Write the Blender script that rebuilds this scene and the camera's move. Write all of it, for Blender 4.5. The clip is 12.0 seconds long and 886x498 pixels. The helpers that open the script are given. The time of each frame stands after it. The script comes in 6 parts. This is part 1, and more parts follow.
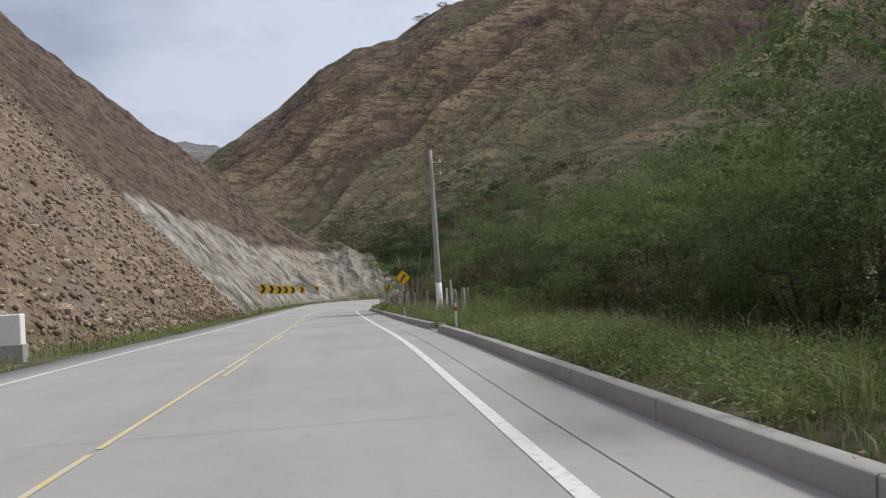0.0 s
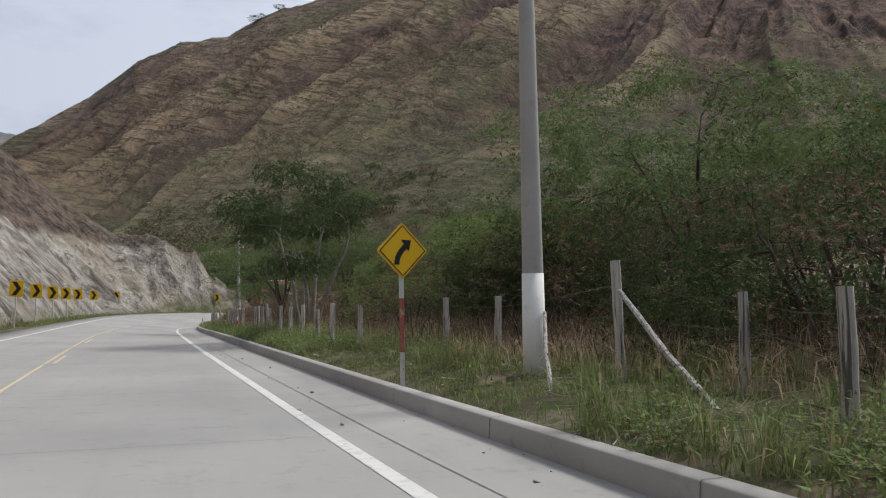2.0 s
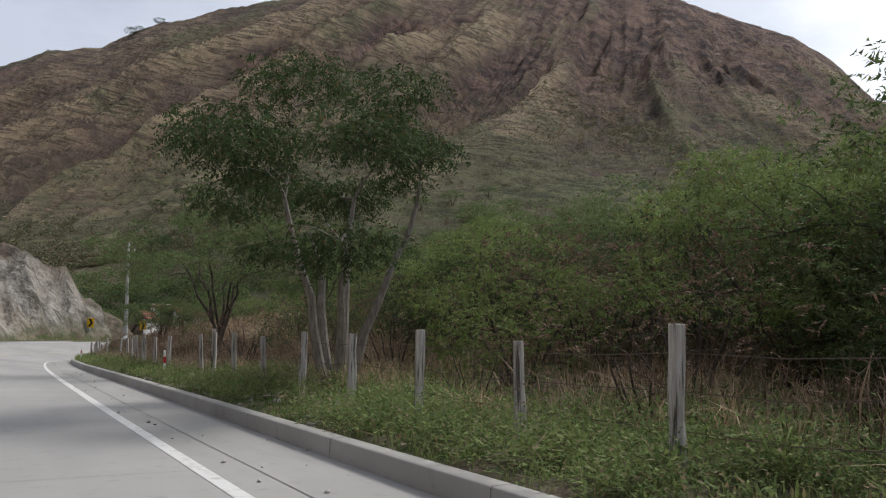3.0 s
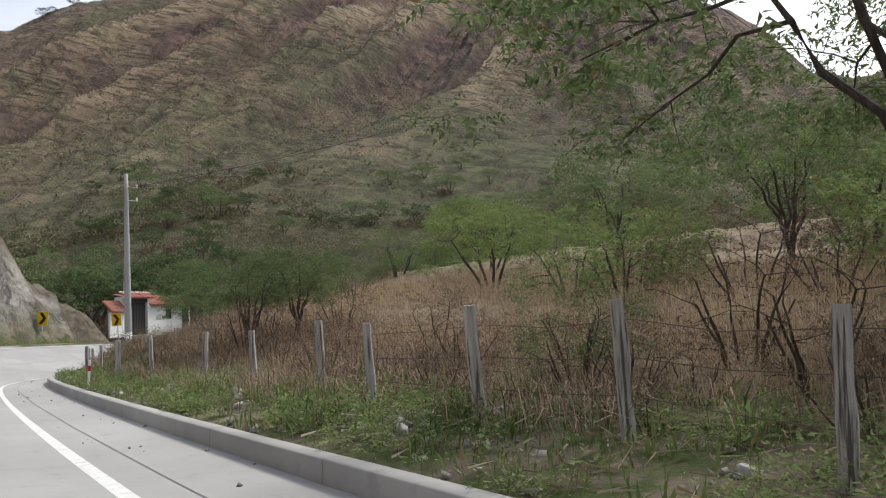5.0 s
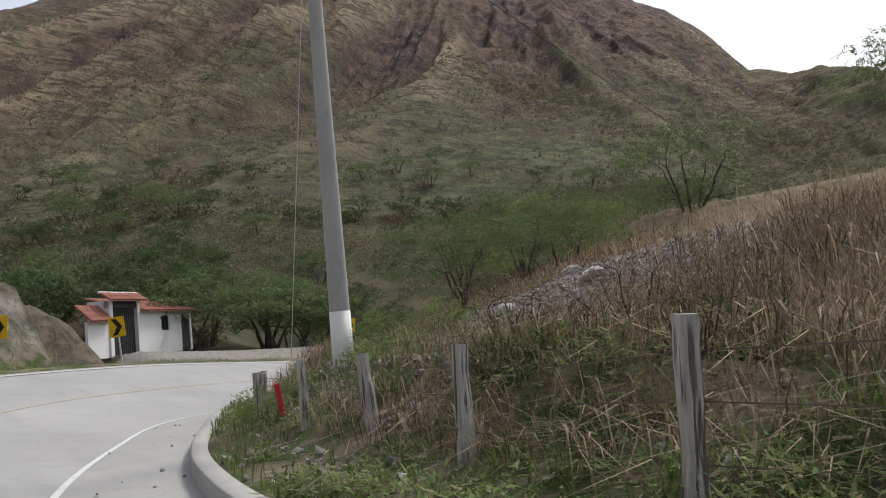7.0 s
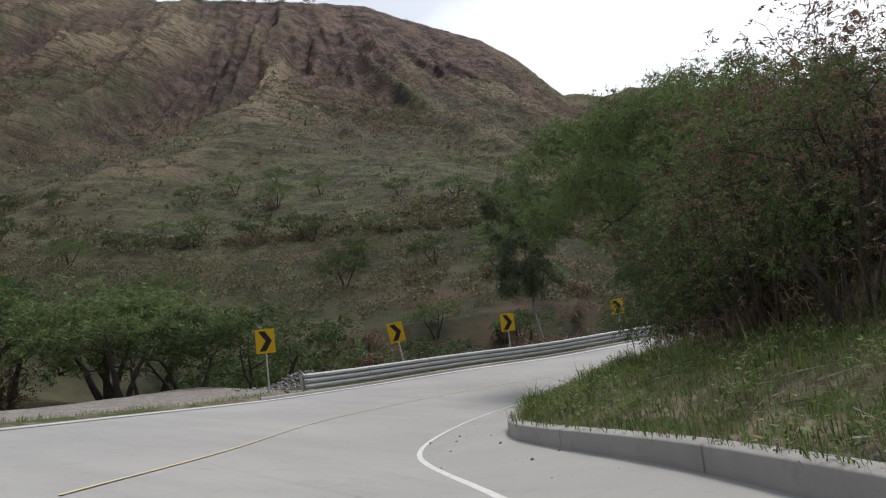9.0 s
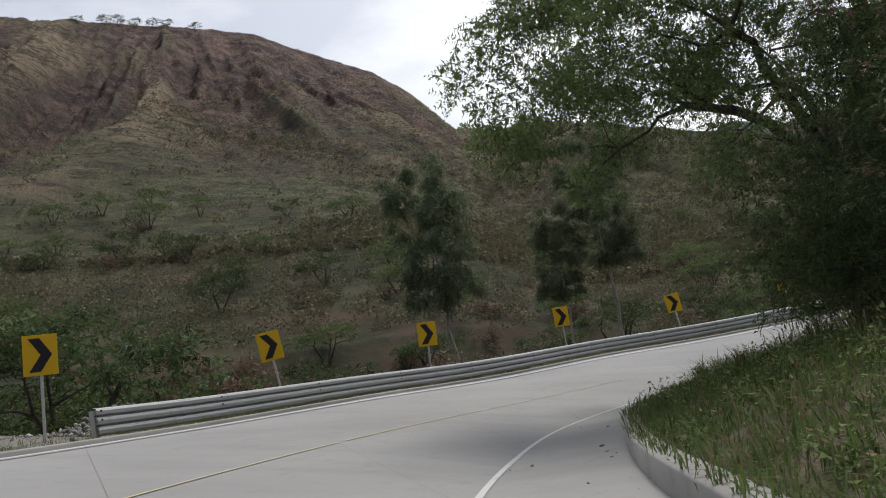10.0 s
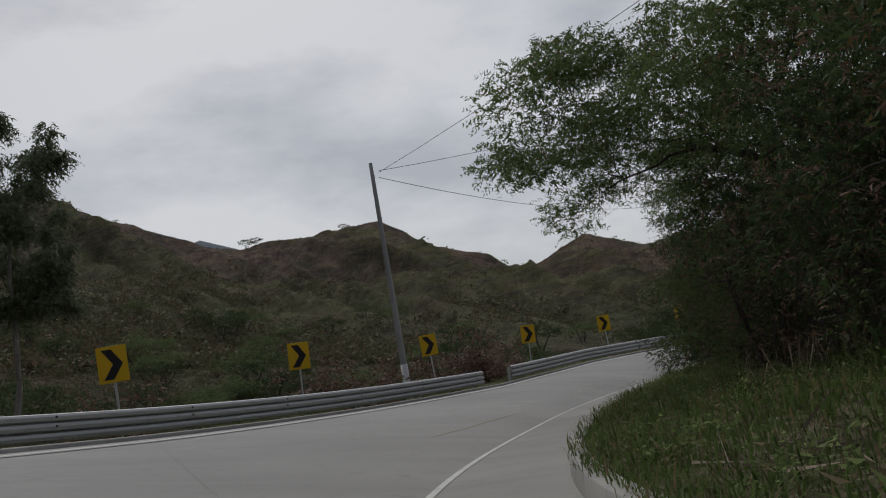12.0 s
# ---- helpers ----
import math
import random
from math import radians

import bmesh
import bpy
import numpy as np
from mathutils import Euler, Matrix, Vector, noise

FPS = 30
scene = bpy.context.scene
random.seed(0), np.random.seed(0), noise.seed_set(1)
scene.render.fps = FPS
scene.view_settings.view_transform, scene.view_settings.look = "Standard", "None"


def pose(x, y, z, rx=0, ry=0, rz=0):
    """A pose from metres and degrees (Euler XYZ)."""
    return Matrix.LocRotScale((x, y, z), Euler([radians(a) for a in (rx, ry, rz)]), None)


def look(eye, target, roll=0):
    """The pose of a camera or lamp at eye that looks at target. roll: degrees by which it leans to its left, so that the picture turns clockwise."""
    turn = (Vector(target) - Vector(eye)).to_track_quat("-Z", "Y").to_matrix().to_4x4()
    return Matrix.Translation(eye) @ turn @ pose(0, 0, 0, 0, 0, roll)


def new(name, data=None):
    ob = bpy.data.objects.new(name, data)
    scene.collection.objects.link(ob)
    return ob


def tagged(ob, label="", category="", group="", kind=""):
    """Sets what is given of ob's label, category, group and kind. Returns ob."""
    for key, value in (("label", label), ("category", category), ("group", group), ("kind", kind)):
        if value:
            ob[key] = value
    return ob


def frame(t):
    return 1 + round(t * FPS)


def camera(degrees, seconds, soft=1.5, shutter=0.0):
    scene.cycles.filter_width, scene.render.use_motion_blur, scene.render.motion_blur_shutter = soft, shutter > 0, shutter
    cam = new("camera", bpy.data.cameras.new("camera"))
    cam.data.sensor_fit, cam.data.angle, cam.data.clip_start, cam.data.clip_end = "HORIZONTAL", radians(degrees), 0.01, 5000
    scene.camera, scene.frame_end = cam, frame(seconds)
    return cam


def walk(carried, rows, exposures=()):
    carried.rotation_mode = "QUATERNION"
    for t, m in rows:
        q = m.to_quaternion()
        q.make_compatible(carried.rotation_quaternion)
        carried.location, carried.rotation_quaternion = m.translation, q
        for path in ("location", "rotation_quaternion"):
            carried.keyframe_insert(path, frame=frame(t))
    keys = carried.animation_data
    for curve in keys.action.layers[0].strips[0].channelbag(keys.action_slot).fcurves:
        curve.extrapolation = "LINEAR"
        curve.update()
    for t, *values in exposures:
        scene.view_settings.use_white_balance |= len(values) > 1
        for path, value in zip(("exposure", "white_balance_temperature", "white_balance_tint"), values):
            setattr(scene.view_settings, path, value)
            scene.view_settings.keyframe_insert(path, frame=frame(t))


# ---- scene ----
cam = camera(57.10, 12.0, soft=1.1)
# seconds, x, y, z, rx, ry, rz
PATH = [
    (0, -0, 0, 1.301, 92.52, 3.67, -4.89),
    (0.5, -0.277, 6.625, 1.284, 91.59, 0.6, -10.41),
    (1, -0.585, 13.362, 1.261, 91.97, 0.37, -12.64),
    (1.5, -0.908, 20.058, 1.172, 92.57, 1.02, -15.98),
    (2, -1.338, 26.935, 1.13, 93.36, 0.97, -17.6),
    (2.5, -1.721, 34.221, 1.048, 94.65, -1.2, -22.6),
    (2.7, -1.873, 37.075, 1.019, 95.02, -0.33, -24.23),
    (3.1, -2.131, 42.27, 1.003, 95.59, 0.08, -26.8),
    (3.5, -2.345, 47.106, 0.958, 95.74, -0.42, -28.46),
    (3.9, -2.515, 51.912, 0.97, 95.39, -0.55, -29.51),
    (4.3, -2.655, 57.017, 0.949, 94.43, 1.58, -30.23),
    (4.5, -2.719, 59.805, 0.884, 93.77, 4.03, -30.61),
    (5, -2.774, 66.926, 0.689, 94.43, 2.58, -30.89),
    (5.5, -2.889, 74.274, 0.592, 94.71, 2.76, -30.8),
    (6, -2.935, 80.94, 0.523, 95.22, 3.32, -30.89),
    (6.5, -2.633, 86.805, 0.338, 95.3, 3.21, -31.17),
    (7, -2.079, 92.238, 0.197, 94.96, 5.19, -35.51),
    (7.5, -1.198, 97.482, 0.034, 94.51, 6.01, -39.71),
    (7.7, -0.607, 99.607, -0.065, 94.1, 6.88, -41.57),
    (8.1, 0.25, 104.2, -0.215, 94.6, 7.9, -43.8),
    (8.5, 2.05, 108.7, -0.39, 95.3, 9, -46),
    (8.9, 4.95, 112.8, -0.593, 95.9, 10.2, -47.2),
    (9.3, 8.551, 116.123, -0.827, 96.47, 11.15, -47.4),
    (9.5, 10.243, 117.948, -0.957, 96.46, 10.91, -46.8),
    (10, 14.103, 121.689, -1.317, 97.13, 11.33, -55.08),
    (10.5, 18.218, 124.872, -1.662, 96.79, 7.37, -69.49),
    (11, 23.016, 126.644, -2.051, 98.14, 9.25, -77.32),
    (11.5, 28.058, 127.74, -2.364, 98.67, 8.52, -85.07),
    (12, 33.143, 128.319, -2.606, 98.9, 7.35, -93.13),
]
walk(cam, [(r[0], pose(*r[1:])) for r in PATH],
     [(0, 0.72), (1.5, 0.75), (2.5, 0.66), (4.5, 0.88), (5, 1.12), (5.5, 0.95), (6, 0.64), (6.5, 0.82), (7, 0.86), (7.5, 0.84), (9.5, 0.56), (10.5, 0.3), (11, 0.1), (11.5, -0.12), (12, -0.5)])

# ---------------------------------------------------------------- sky and sun
SUN_AZ, SUN_EL = 75.0, 52.0
world = bpy.data.worlds.new("overcast_sky")
scene.world = world
world.use_nodes = True
wn, wl = world.node_tree.nodes, world.node_tree.links
wn.clear()
w_out, w_bg = wn.new("ShaderNodeOutputWorld"), wn.new("ShaderNodeBackground")
w_sky = wn.new("ShaderNodeTexSky")
w_sky.sky_type, w_sky.sun_disc = "NISHITA", False
w_sky.sun_elevation, w_sky.sun_rotation = radians(SUN_EL), radians(SUN_AZ)
w_sky.air_density, w_sky.dust_density = 1.2, 3.0
w_tc, w_map = wn.new("ShaderNodeTexCoord"), wn.new("ShaderNodeMapping")
w_map.inputs["Scale"].default_value = (1.0, 1.0, 2.6)
w_n1 = wn.new("ShaderNodeTexNoise")
w_n1.inputs["Scale"].default_value, w_n1.inputs["Detail"].default_value, w_n1.inputs["Roughness"].default_value = 2.2, 7.0, 0.55
w_ramp = wn.new("ShaderNodeValToRGB")
w_ramp.color_ramp.elements[0].position, w_ramp.color_ramp.elements[0].color = 0.36, (4.5, 4.75, 5.3, 1)
w_ramp.color_ramp.elements[1].position, w_ramp.color_ramp.elements[1].color = 0.56, (7.3, 7.4, 7.7, 1)
w_mix = wn.new("ShaderNodeMixRGB")
w_mix.inputs[0].default_value = 0.86
wl.new(w_tc.outputs["Generated"], w_map.inputs["Vector"])
wl.new(w_map.outputs["Vector"], w_n1.inputs["Vector"])
wl.new(w_n1.outputs["Fac"], w_ramp.inputs["Fac"])
wl.new(w_sky.outputs["Color"], w_mix.inputs[1])
wl.new(w_ramp.outputs["Color"], w_mix.inputs[2])
# the cloud is thin and bright towards the sun, thicker away from it
w_dot = wn.new("ShaderNodeVectorMath")
w_dot.operation = "DOT_PRODUCT"
w_dot.inputs[1].default_value = (math.sin(radians(SUN_AZ + 10)), math.cos(radians(SUN_AZ + 10)), 0.25)
w_thick = wn.new("ShaderNodeValToRGB")
for el, (p, c) in zip([w_thick.color_ramp.elements[0], w_thick.color_ramp.elements[1], w_thick.color_ramp.elements.new(0.6)],
                      [(0.0, (0.36, 0.38, 0.435, 1)), (1.0, (0.89, 0.88, 0.87, 1)), (0.6, (0.49, 0.515, 0.575, 1))]):
    el.position, el.color = p, c
w_half = wn.new("ShaderNodeMath")
w_half.operation, w_half.inputs[1].default_value, w_half.inputs[2].default_value = "MULTIPLY_ADD", 0.5, 0.5
w_mul = wn.new("ShaderNodeMixRGB")
w_mul.blend_type, w_mul.inputs[0].default_value = "MULTIPLY", 1.0
wl.new(w_tc.outputs["Generated"], w_dot.inputs[0])
wl.new(w_dot.outputs["Value"], w_half.inputs[0])
wl.new(w_half.outputs["Value"], w_thick.inputs["Fac"])
wl.new(w_mix.outputs["Color"], w_mul.inputs[1])
wl.new(w_thick.outputs["Color"], w_mul.inputs[2])
wl.new(w_mul.outputs["Color"], w_bg.inputs["Color"])
w_bg.inputs["Strength"].default_value = 0.118
wl.new(w_bg.outputs["Background"], w_out.inputs["Surface"])

sun = new("sun", bpy.data.lights.new("sun", "SUN"))
sun.data.energy, sun.data.angle, sun.data.color = 1.8, radians(14), (1.0, 0.96, 0.91)
sa, se = radians(SUN_AZ), radians(SUN_EL)
sun.matrix_world = look((math.sin(sa) * math.cos(se) * 50, math.cos(sa) * math.cos(se) * 50 + 90, math.sin(se) * 50), (0, 90, 0))


# ---------------------------------------------------------------- materials
class Nodes:
    """A small builder for one node material."""

    def __init__(self, name, rough=0.85, metal=0.0, spec=0.3):
        self.mat = bpy.data.materials.new(name)
        self.mat.use_nodes = True
        self.n, self.l = self.mat.node_tree.nodes, self.mat.node_tree.links
        self.bsdf = self.n["Principled BSDF"]
        self.bsdf.inputs["Roughness"].default_value = rough
        self.bsdf.inputs["Metallic"].default_value = metal
        self.bsdf.inputs["Specular IOR Level"].default_value = spec
        tc = self.n.new("ShaderNodeTexCoord")
        self.co = tc.outputs["Object"]

    def coords(self, scale=(1, 1, 1), turn=(0, 0, 0)):
        m = self.n.new("ShaderNodeMapping")
        m.inputs["Scale"].default_value, m.inputs["Rotation"].default_value = scale, [radians(a) for a in turn]
        self.l.new(self.co, m.inputs["Vector"])
        return m.outputs["Vector"]

    def noise(self, scale, detail=5, rough=0.55, co=None, distort=0.0):
        t = self.n.new("ShaderNodeTexNoise")
        for k, v in (("Scale", scale), ("Detail", detail), ("Roughness", rough), ("Distortion", distort)):
            t.inputs[k].default_value = v
        self.l.new(co or self.co, t.inputs["Vector"])
        return t.outputs["Fac"]

    def voronoi(self, scale, co=None, feature="F1", out="Distance"):
        t = self.n.new("ShaderNodeTexVoronoi")
        t.feature = feature
        t.inputs["Scale"].default_value = scale
        self.l.new(co or self.co, t.inputs["Vector"])
        return t.outputs[out]

    def ramp(self, fac, *stops):
        r = self.n.new("ShaderNodeValToRGB")
        e = r.color_ramp.elements
        while len(e) < len(stops):
            e.new(0.5)
        for k, (p, c) in zip(e, stops):
            k.position, k.color = p, (*c, 1) if len(c) == 3 else c
        self.l.new(fac, r.inputs["Fac"])
        return r.outputs["Color"]

    def grey(self, fac, a, b):
        return self.ramp(fac, (a, (0, 0, 0)), (b, (1, 1, 1)))

    def mix(self, fac, a, b, mode="MIX"):
        m = self.n.new("ShaderNodeMixRGB")
        m.blend_type = mode
        for sock, v in zip(m.inputs, (fac, a, b)):
            if isinstance(v, (int, float)):
                sock.default_value = v
            elif isinstance(v, tuple):
                sock.default_value = (*v, 1)
            else:
                self.l.new(v, sock)
        return m.outputs["Color"]

    def math(self, op, a, b=0.0):
        m = self.n.new("ShaderNodeMath")
        m.operation = op
        for sock, v in zip(m.inputs, (a, b)):
            if isinstance(v, (int, float)):
                sock.default_value = v
            else:
                self.l.new(v, sock)
        return m.outputs["Value"]

    def attr(self, name):
        a = self.n.new("ShaderNodeAttribute")
        a.attribute_name = name
        return a.outputs["Fac"]

    def axis(self, which):
        s = self.n.new("ShaderNodeSeparateXYZ")
        self.l.new(self.co, s.inputs["Vector"])
        return s.outputs[which]

    def island(self):
        return self.n.new("ShaderNodeNewGeometry").outputs["Random Per Island"]

    def object_random(self):
        return self.n.new("ShaderNodeObjectInfo").outputs["Random"]

    def colour(self, c):
        if isinstance(c, tuple):
            self.bsdf.inputs["Base Color"].default_value = (*c, 1)
        else:
            self.l.new(c, self.bsdf.inputs["Base Color"])
        return self

    def rough(self, r):
        self.l.new(r, self.bsdf.inputs["Roughness"])
        return self

    def bump(self, height, strength=0.5, distance=0.02):
        b = self.n.new("ShaderNodeBump")
        b.inputs["Strength"].default_value, b.inputs["Distance"].default_value = strength, distance
        self.l.new(height, b.inputs["Height"])
        self.l.new(b.outputs["Normal"], self.bsdf.inputs["Normal"])
        return self


def painted(name, c, wear=(0.35, 0.33, 0.3), amount=0.25, rough=0.55, scale=9.0, metal=0.0):
    n = Nodes(name, rough, metal)
    k = n.grey(n.noise(scale, 8, 0.7), 0.62 - 0.15 * amount, 0.72)
    dirt = n.mix(n.math("MULTIPLY", n.noise(scale * 0.15, 4), 0.35), c, tuple(v * 0.7 for v in c))
    n.colour(n.mix(n.math("MULTIPLY", k, amount * 2), dirt, wear)).bump(n.noise(scale * 5), 0.15, 0.004)
    return n.mat


def make_concrete(name, lo, hi, joint=0.0):
    n = Nodes(name, 0.9)
    big = n.noise(0.22, 6, 0.6)
    streak = n.noise(1.1, 5, 0.6, n.coords((1.0, 0.12, 1.0)))
    fine = n.noise(38, 4, 0.7)
    c = n.mix(n.grey(big, 0.3, 0.7), lo, hi)
    c = n.mix(n.math("MULTIPLY", n.grey(streak, 0.48, 0.7), 0.35), c, tuple(v * 0.8 for v in lo))
    c = n.mix(n.math("MULTIPLY", n.grey(fine, 0.55, 0.75), 0.25), c, tuple(v * 0.7 for v in lo))
    stain = n.grey(n.noise(0.75, 9, 0.75), 0.66, 0.72)
    c = n.mix(n.math("MULTIPLY", stain, 0.5), c, tuple(v * 0.55 for v in lo))
    c = n.mix(n.math("MULTIPLY", n.grey(n.noise(3.2, 7, 0.7), 0.56, 0.68), 0.3), c, tuple(v * 0.62 for v in lo))
    n.colour(c).bump(n.noise(70, 4), 0.12, 0.004)
    return n.mat


M_ROAD = make_concrete("road_concrete", (0.265, 0.26, 0.25), (0.33, 0.325, 0.312))
M_SHOULDER = make_concrete("gutter_concrete", (0.26, 0.255, 0.24), (0.34, 0.333, 0.315))
M_KERB = make_concrete("kerb_concrete", (0.225, 0.218, 0.20), (0.40, 0.39, 0.365))
M_JOINT = Nodes("joint_tar", 0.9).colour((0.14, 0.135, 0.125)).mat
M_WHITE = painted("white_road_paint", (0.60, 0.60, 0.58), (0.40, 0.39, 0.37), 0.7, 0.7, 8)
M_YELLOW_LINE = painted("yellow_road_paint", (0.57, 0.45, 0.20), (0.46, 0.43, 0.36), 1.1, 0.7, 6)
M_SIGN = painted("yellow_sign_sheet", (0.72, 0.44, 0.012), (0.35, 0.25, 0.1), 0.10, 0.45, 6)
M_BLACK = painted("black_sign_paint", (0.018, 0.016, 0.02), (0.08, 0.07, 0.07), 0.1, 0.5)
M_GALV = painted("galvanised_steel", (0.56, 0.565, 0.56), (0.28, 0.24, 0.20), 0.35, 0.42, 4, 0.25)
M_RUSTPOST = painted("rusty_red_post", (0.30, 0.10, 0.07), (0.45, 0.43, 0.40), 0.5, 0.8, 7)
M_RED = painted("red_paint", (0.48, 0.03, 0.03), (0.5, 0.4, 0.36), 0.2, 0.6)
M_WHITEPAINT = painted("white_paint", (0.74, 0.74, 0.72), (0.45, 0.43, 0.4), 0.25, 0.7, 5)
M_POLE = make_concrete("pole_concrete", (0.30, 0.295, 0.285), (0.42, 0.415, 0.40))
M_CABLE = Nodes("black_cable", 0.6).colour((0.03, 0.03, 0.032)).mat
M_WIRE = Nodes("rusty_wire", 0.6, 0.6).colour((0.14, 0.11, 0.09)).mat


def make_post_wood():
    n = Nodes("weathered_post", 0.92)
    grain = n.noise(9, 8, 0.7, n.coords((2.5, 2.5, 0.18)))
    c = n.mix(n.grey(grain, 0.3, 0.7), (0.24, 0.225, 0.205), (0.66, 0.635, 0.60))
    c = n.mix(n.math("MULTIPLY", n.object_random(), 0.5), c, (0.36, 0.34, 0.32))
    crack = n.grey(n.noise(5, 4, 0.55, n.coords((7.0, 7.0, 0.22))), 0.56, 0.62)
    c = n.mix(n.math("MULTIPLY", crack, 0.85), c, (0.07, 0.06, 0.052))
    c = n.mix(n.math("MULTIPLY", n.grey(n.noise(3.2, 6, 0.7), 0.52, 0.66), 0.5), c, (0.30, 0.245, 0.19))
    n.colour(c).bump(n.math("SUBTRACT", grain, crack), 0.9, 0.02)
    return n.mat


M_POST = make_post_wood()


def make_foliage(name, dark, light, dry=(0.16, 0.11, 0.05), dry_amount=0.06, through_light=0.35, tone=0.0):
    n = Nodes(name, 0.7, 0.0, 0.1)
    k = n.island()
    c = n.mix(n.grey(k, 0.05, 0.95), dark, light)
    c = n.mix(n.grey(n.noise(0.55, 3), 0.42, 0.66), c, tuple(0.75 * a + 0.25 * b for a, b in zip(light, dark)))
    c = n.mix(n.grey(n.math("FRACT", n.math("MULTIPLY", k, 37.0)), 1 - dry_amount, 1 - dry_amount * 0.6), c, dry)
    if tone:
        c = n.mix(n.math("MULTIPLY", n.object_random(), tone), c, tuple(0.5 * v for v in dark))
    n.colour(c)
    tl = n.n.new("ShaderNodeBsdfTranslucent")
    n.l.new(c, tl.inputs["Color"])
    ms = n.n.new("ShaderNodeMixShader")
    ms.inputs[0].default_value = through_light
    n.l.new(n.bsdf.outputs[0], ms.inputs[1])
    n.l.new(tl.outputs[0], ms.inputs[2])
    n.l.new(ms.outputs[0], n.n["Material Output"].inputs["Surface"])
    return n.mat


M_LEAF = make_foliage("acacia_leaves", (0.06, 0.092, 0.038), (0.19, 0.255, 0.10), tone=0.3)
M_LEAF_LIGHT = make_foliage("young_green_leaves", (0.105, 0.155, 0.05), (0.25, 0.325, 0.11), tone=0.3)
M_LEAF_DARK = make_foliage("dark_tree_leaves", (0.034, 0.055, 0.024), (0.095, 0.138, 0.054), tone=0.3)
M_LEAF_BLUE = make_foliage("eucalyptus_leaves", (0.085, 0.112, 0.065), (0.22, 0.265, 0.155), tone=0.25)
M_BRUSH = make_foliage("dry_brush", (0.09, 0.056, 0.043), (0.25, 0.165, 0.122), (0.06, 0.075, 0.03), 0.15, 0.2)
M_WEED = make_foliage("verge_weeds", (0.075, 0.115, 0.042), (0.225, 0.29, 0.105), (0.30, 0.24, 0.15), 0.12)
M_DRYGRASS = make_foliage("dry_grass", (0.25, 0.18, 0.115), (0.50, 0.385, 0.255), (0.15, 0.15, 0.07), 0.10, 0.3)
M_TANGLE = make_foliage("dead_stalks", (0.085, 0.057, 0.042), (0.33, 0.245, 0.175), (0.07, 0.08, 0.03), 0.14, 0.15)
M_GRASS = make_foliage("roadside_grass", (0.08, 0.115, 0.042), (0.225, 0.28, 0.11), (0.30, 0.24, 0.14), 0.2)
M_LUSH = make_foliage("lush_bank_grass", (0.046, 0.078, 0.022), (0.145, 0.205, 0.066), (0.21, 0.165, 0.095), 0.22)
M_TUSSOCK = make_foliage("hillside_tussocks", (0.13, 0.10, 0.068), (0.38, 0.30, 0.18), (0.09, 0.095, 0.05), 0.15, 0.3)
M_SCRUB = make_foliage("hillside_scrub", (0.08, 0.088, 0.05), (0.178, 0.176, 0.095), (0.22, 0.155, 0.105), 0.25, 0.2)


def make_bark():
    n = Nodes("bark", 0.95)
    g = n.noise(6, 7, 0.7, n.coords((3, 3, 0.5)))
    n.colour(n.mix(n.grey(g, 0.3, 0.7), (0.032, 0.026, 0.022), (0.115, 0.094, 0.078))).bump(g, 0.8, 0.03)
    return n.mat


def make_pale_bark():
    n = Nodes("pale_bark", 0.9)
    g = n.noise(5, 7, 0.7, n.coords((3, 3, 0.4)))
    n.colour(n.mix(n.grey(g, 0.35, 0.65), (0.20, 0.18, 0.15), (0.45, 0.42, 0.37))).bump(g, 0.5, 0.02)
    return n.mat


M_BARK, M_PALEBARK = make_bark(), make_pale_bark()


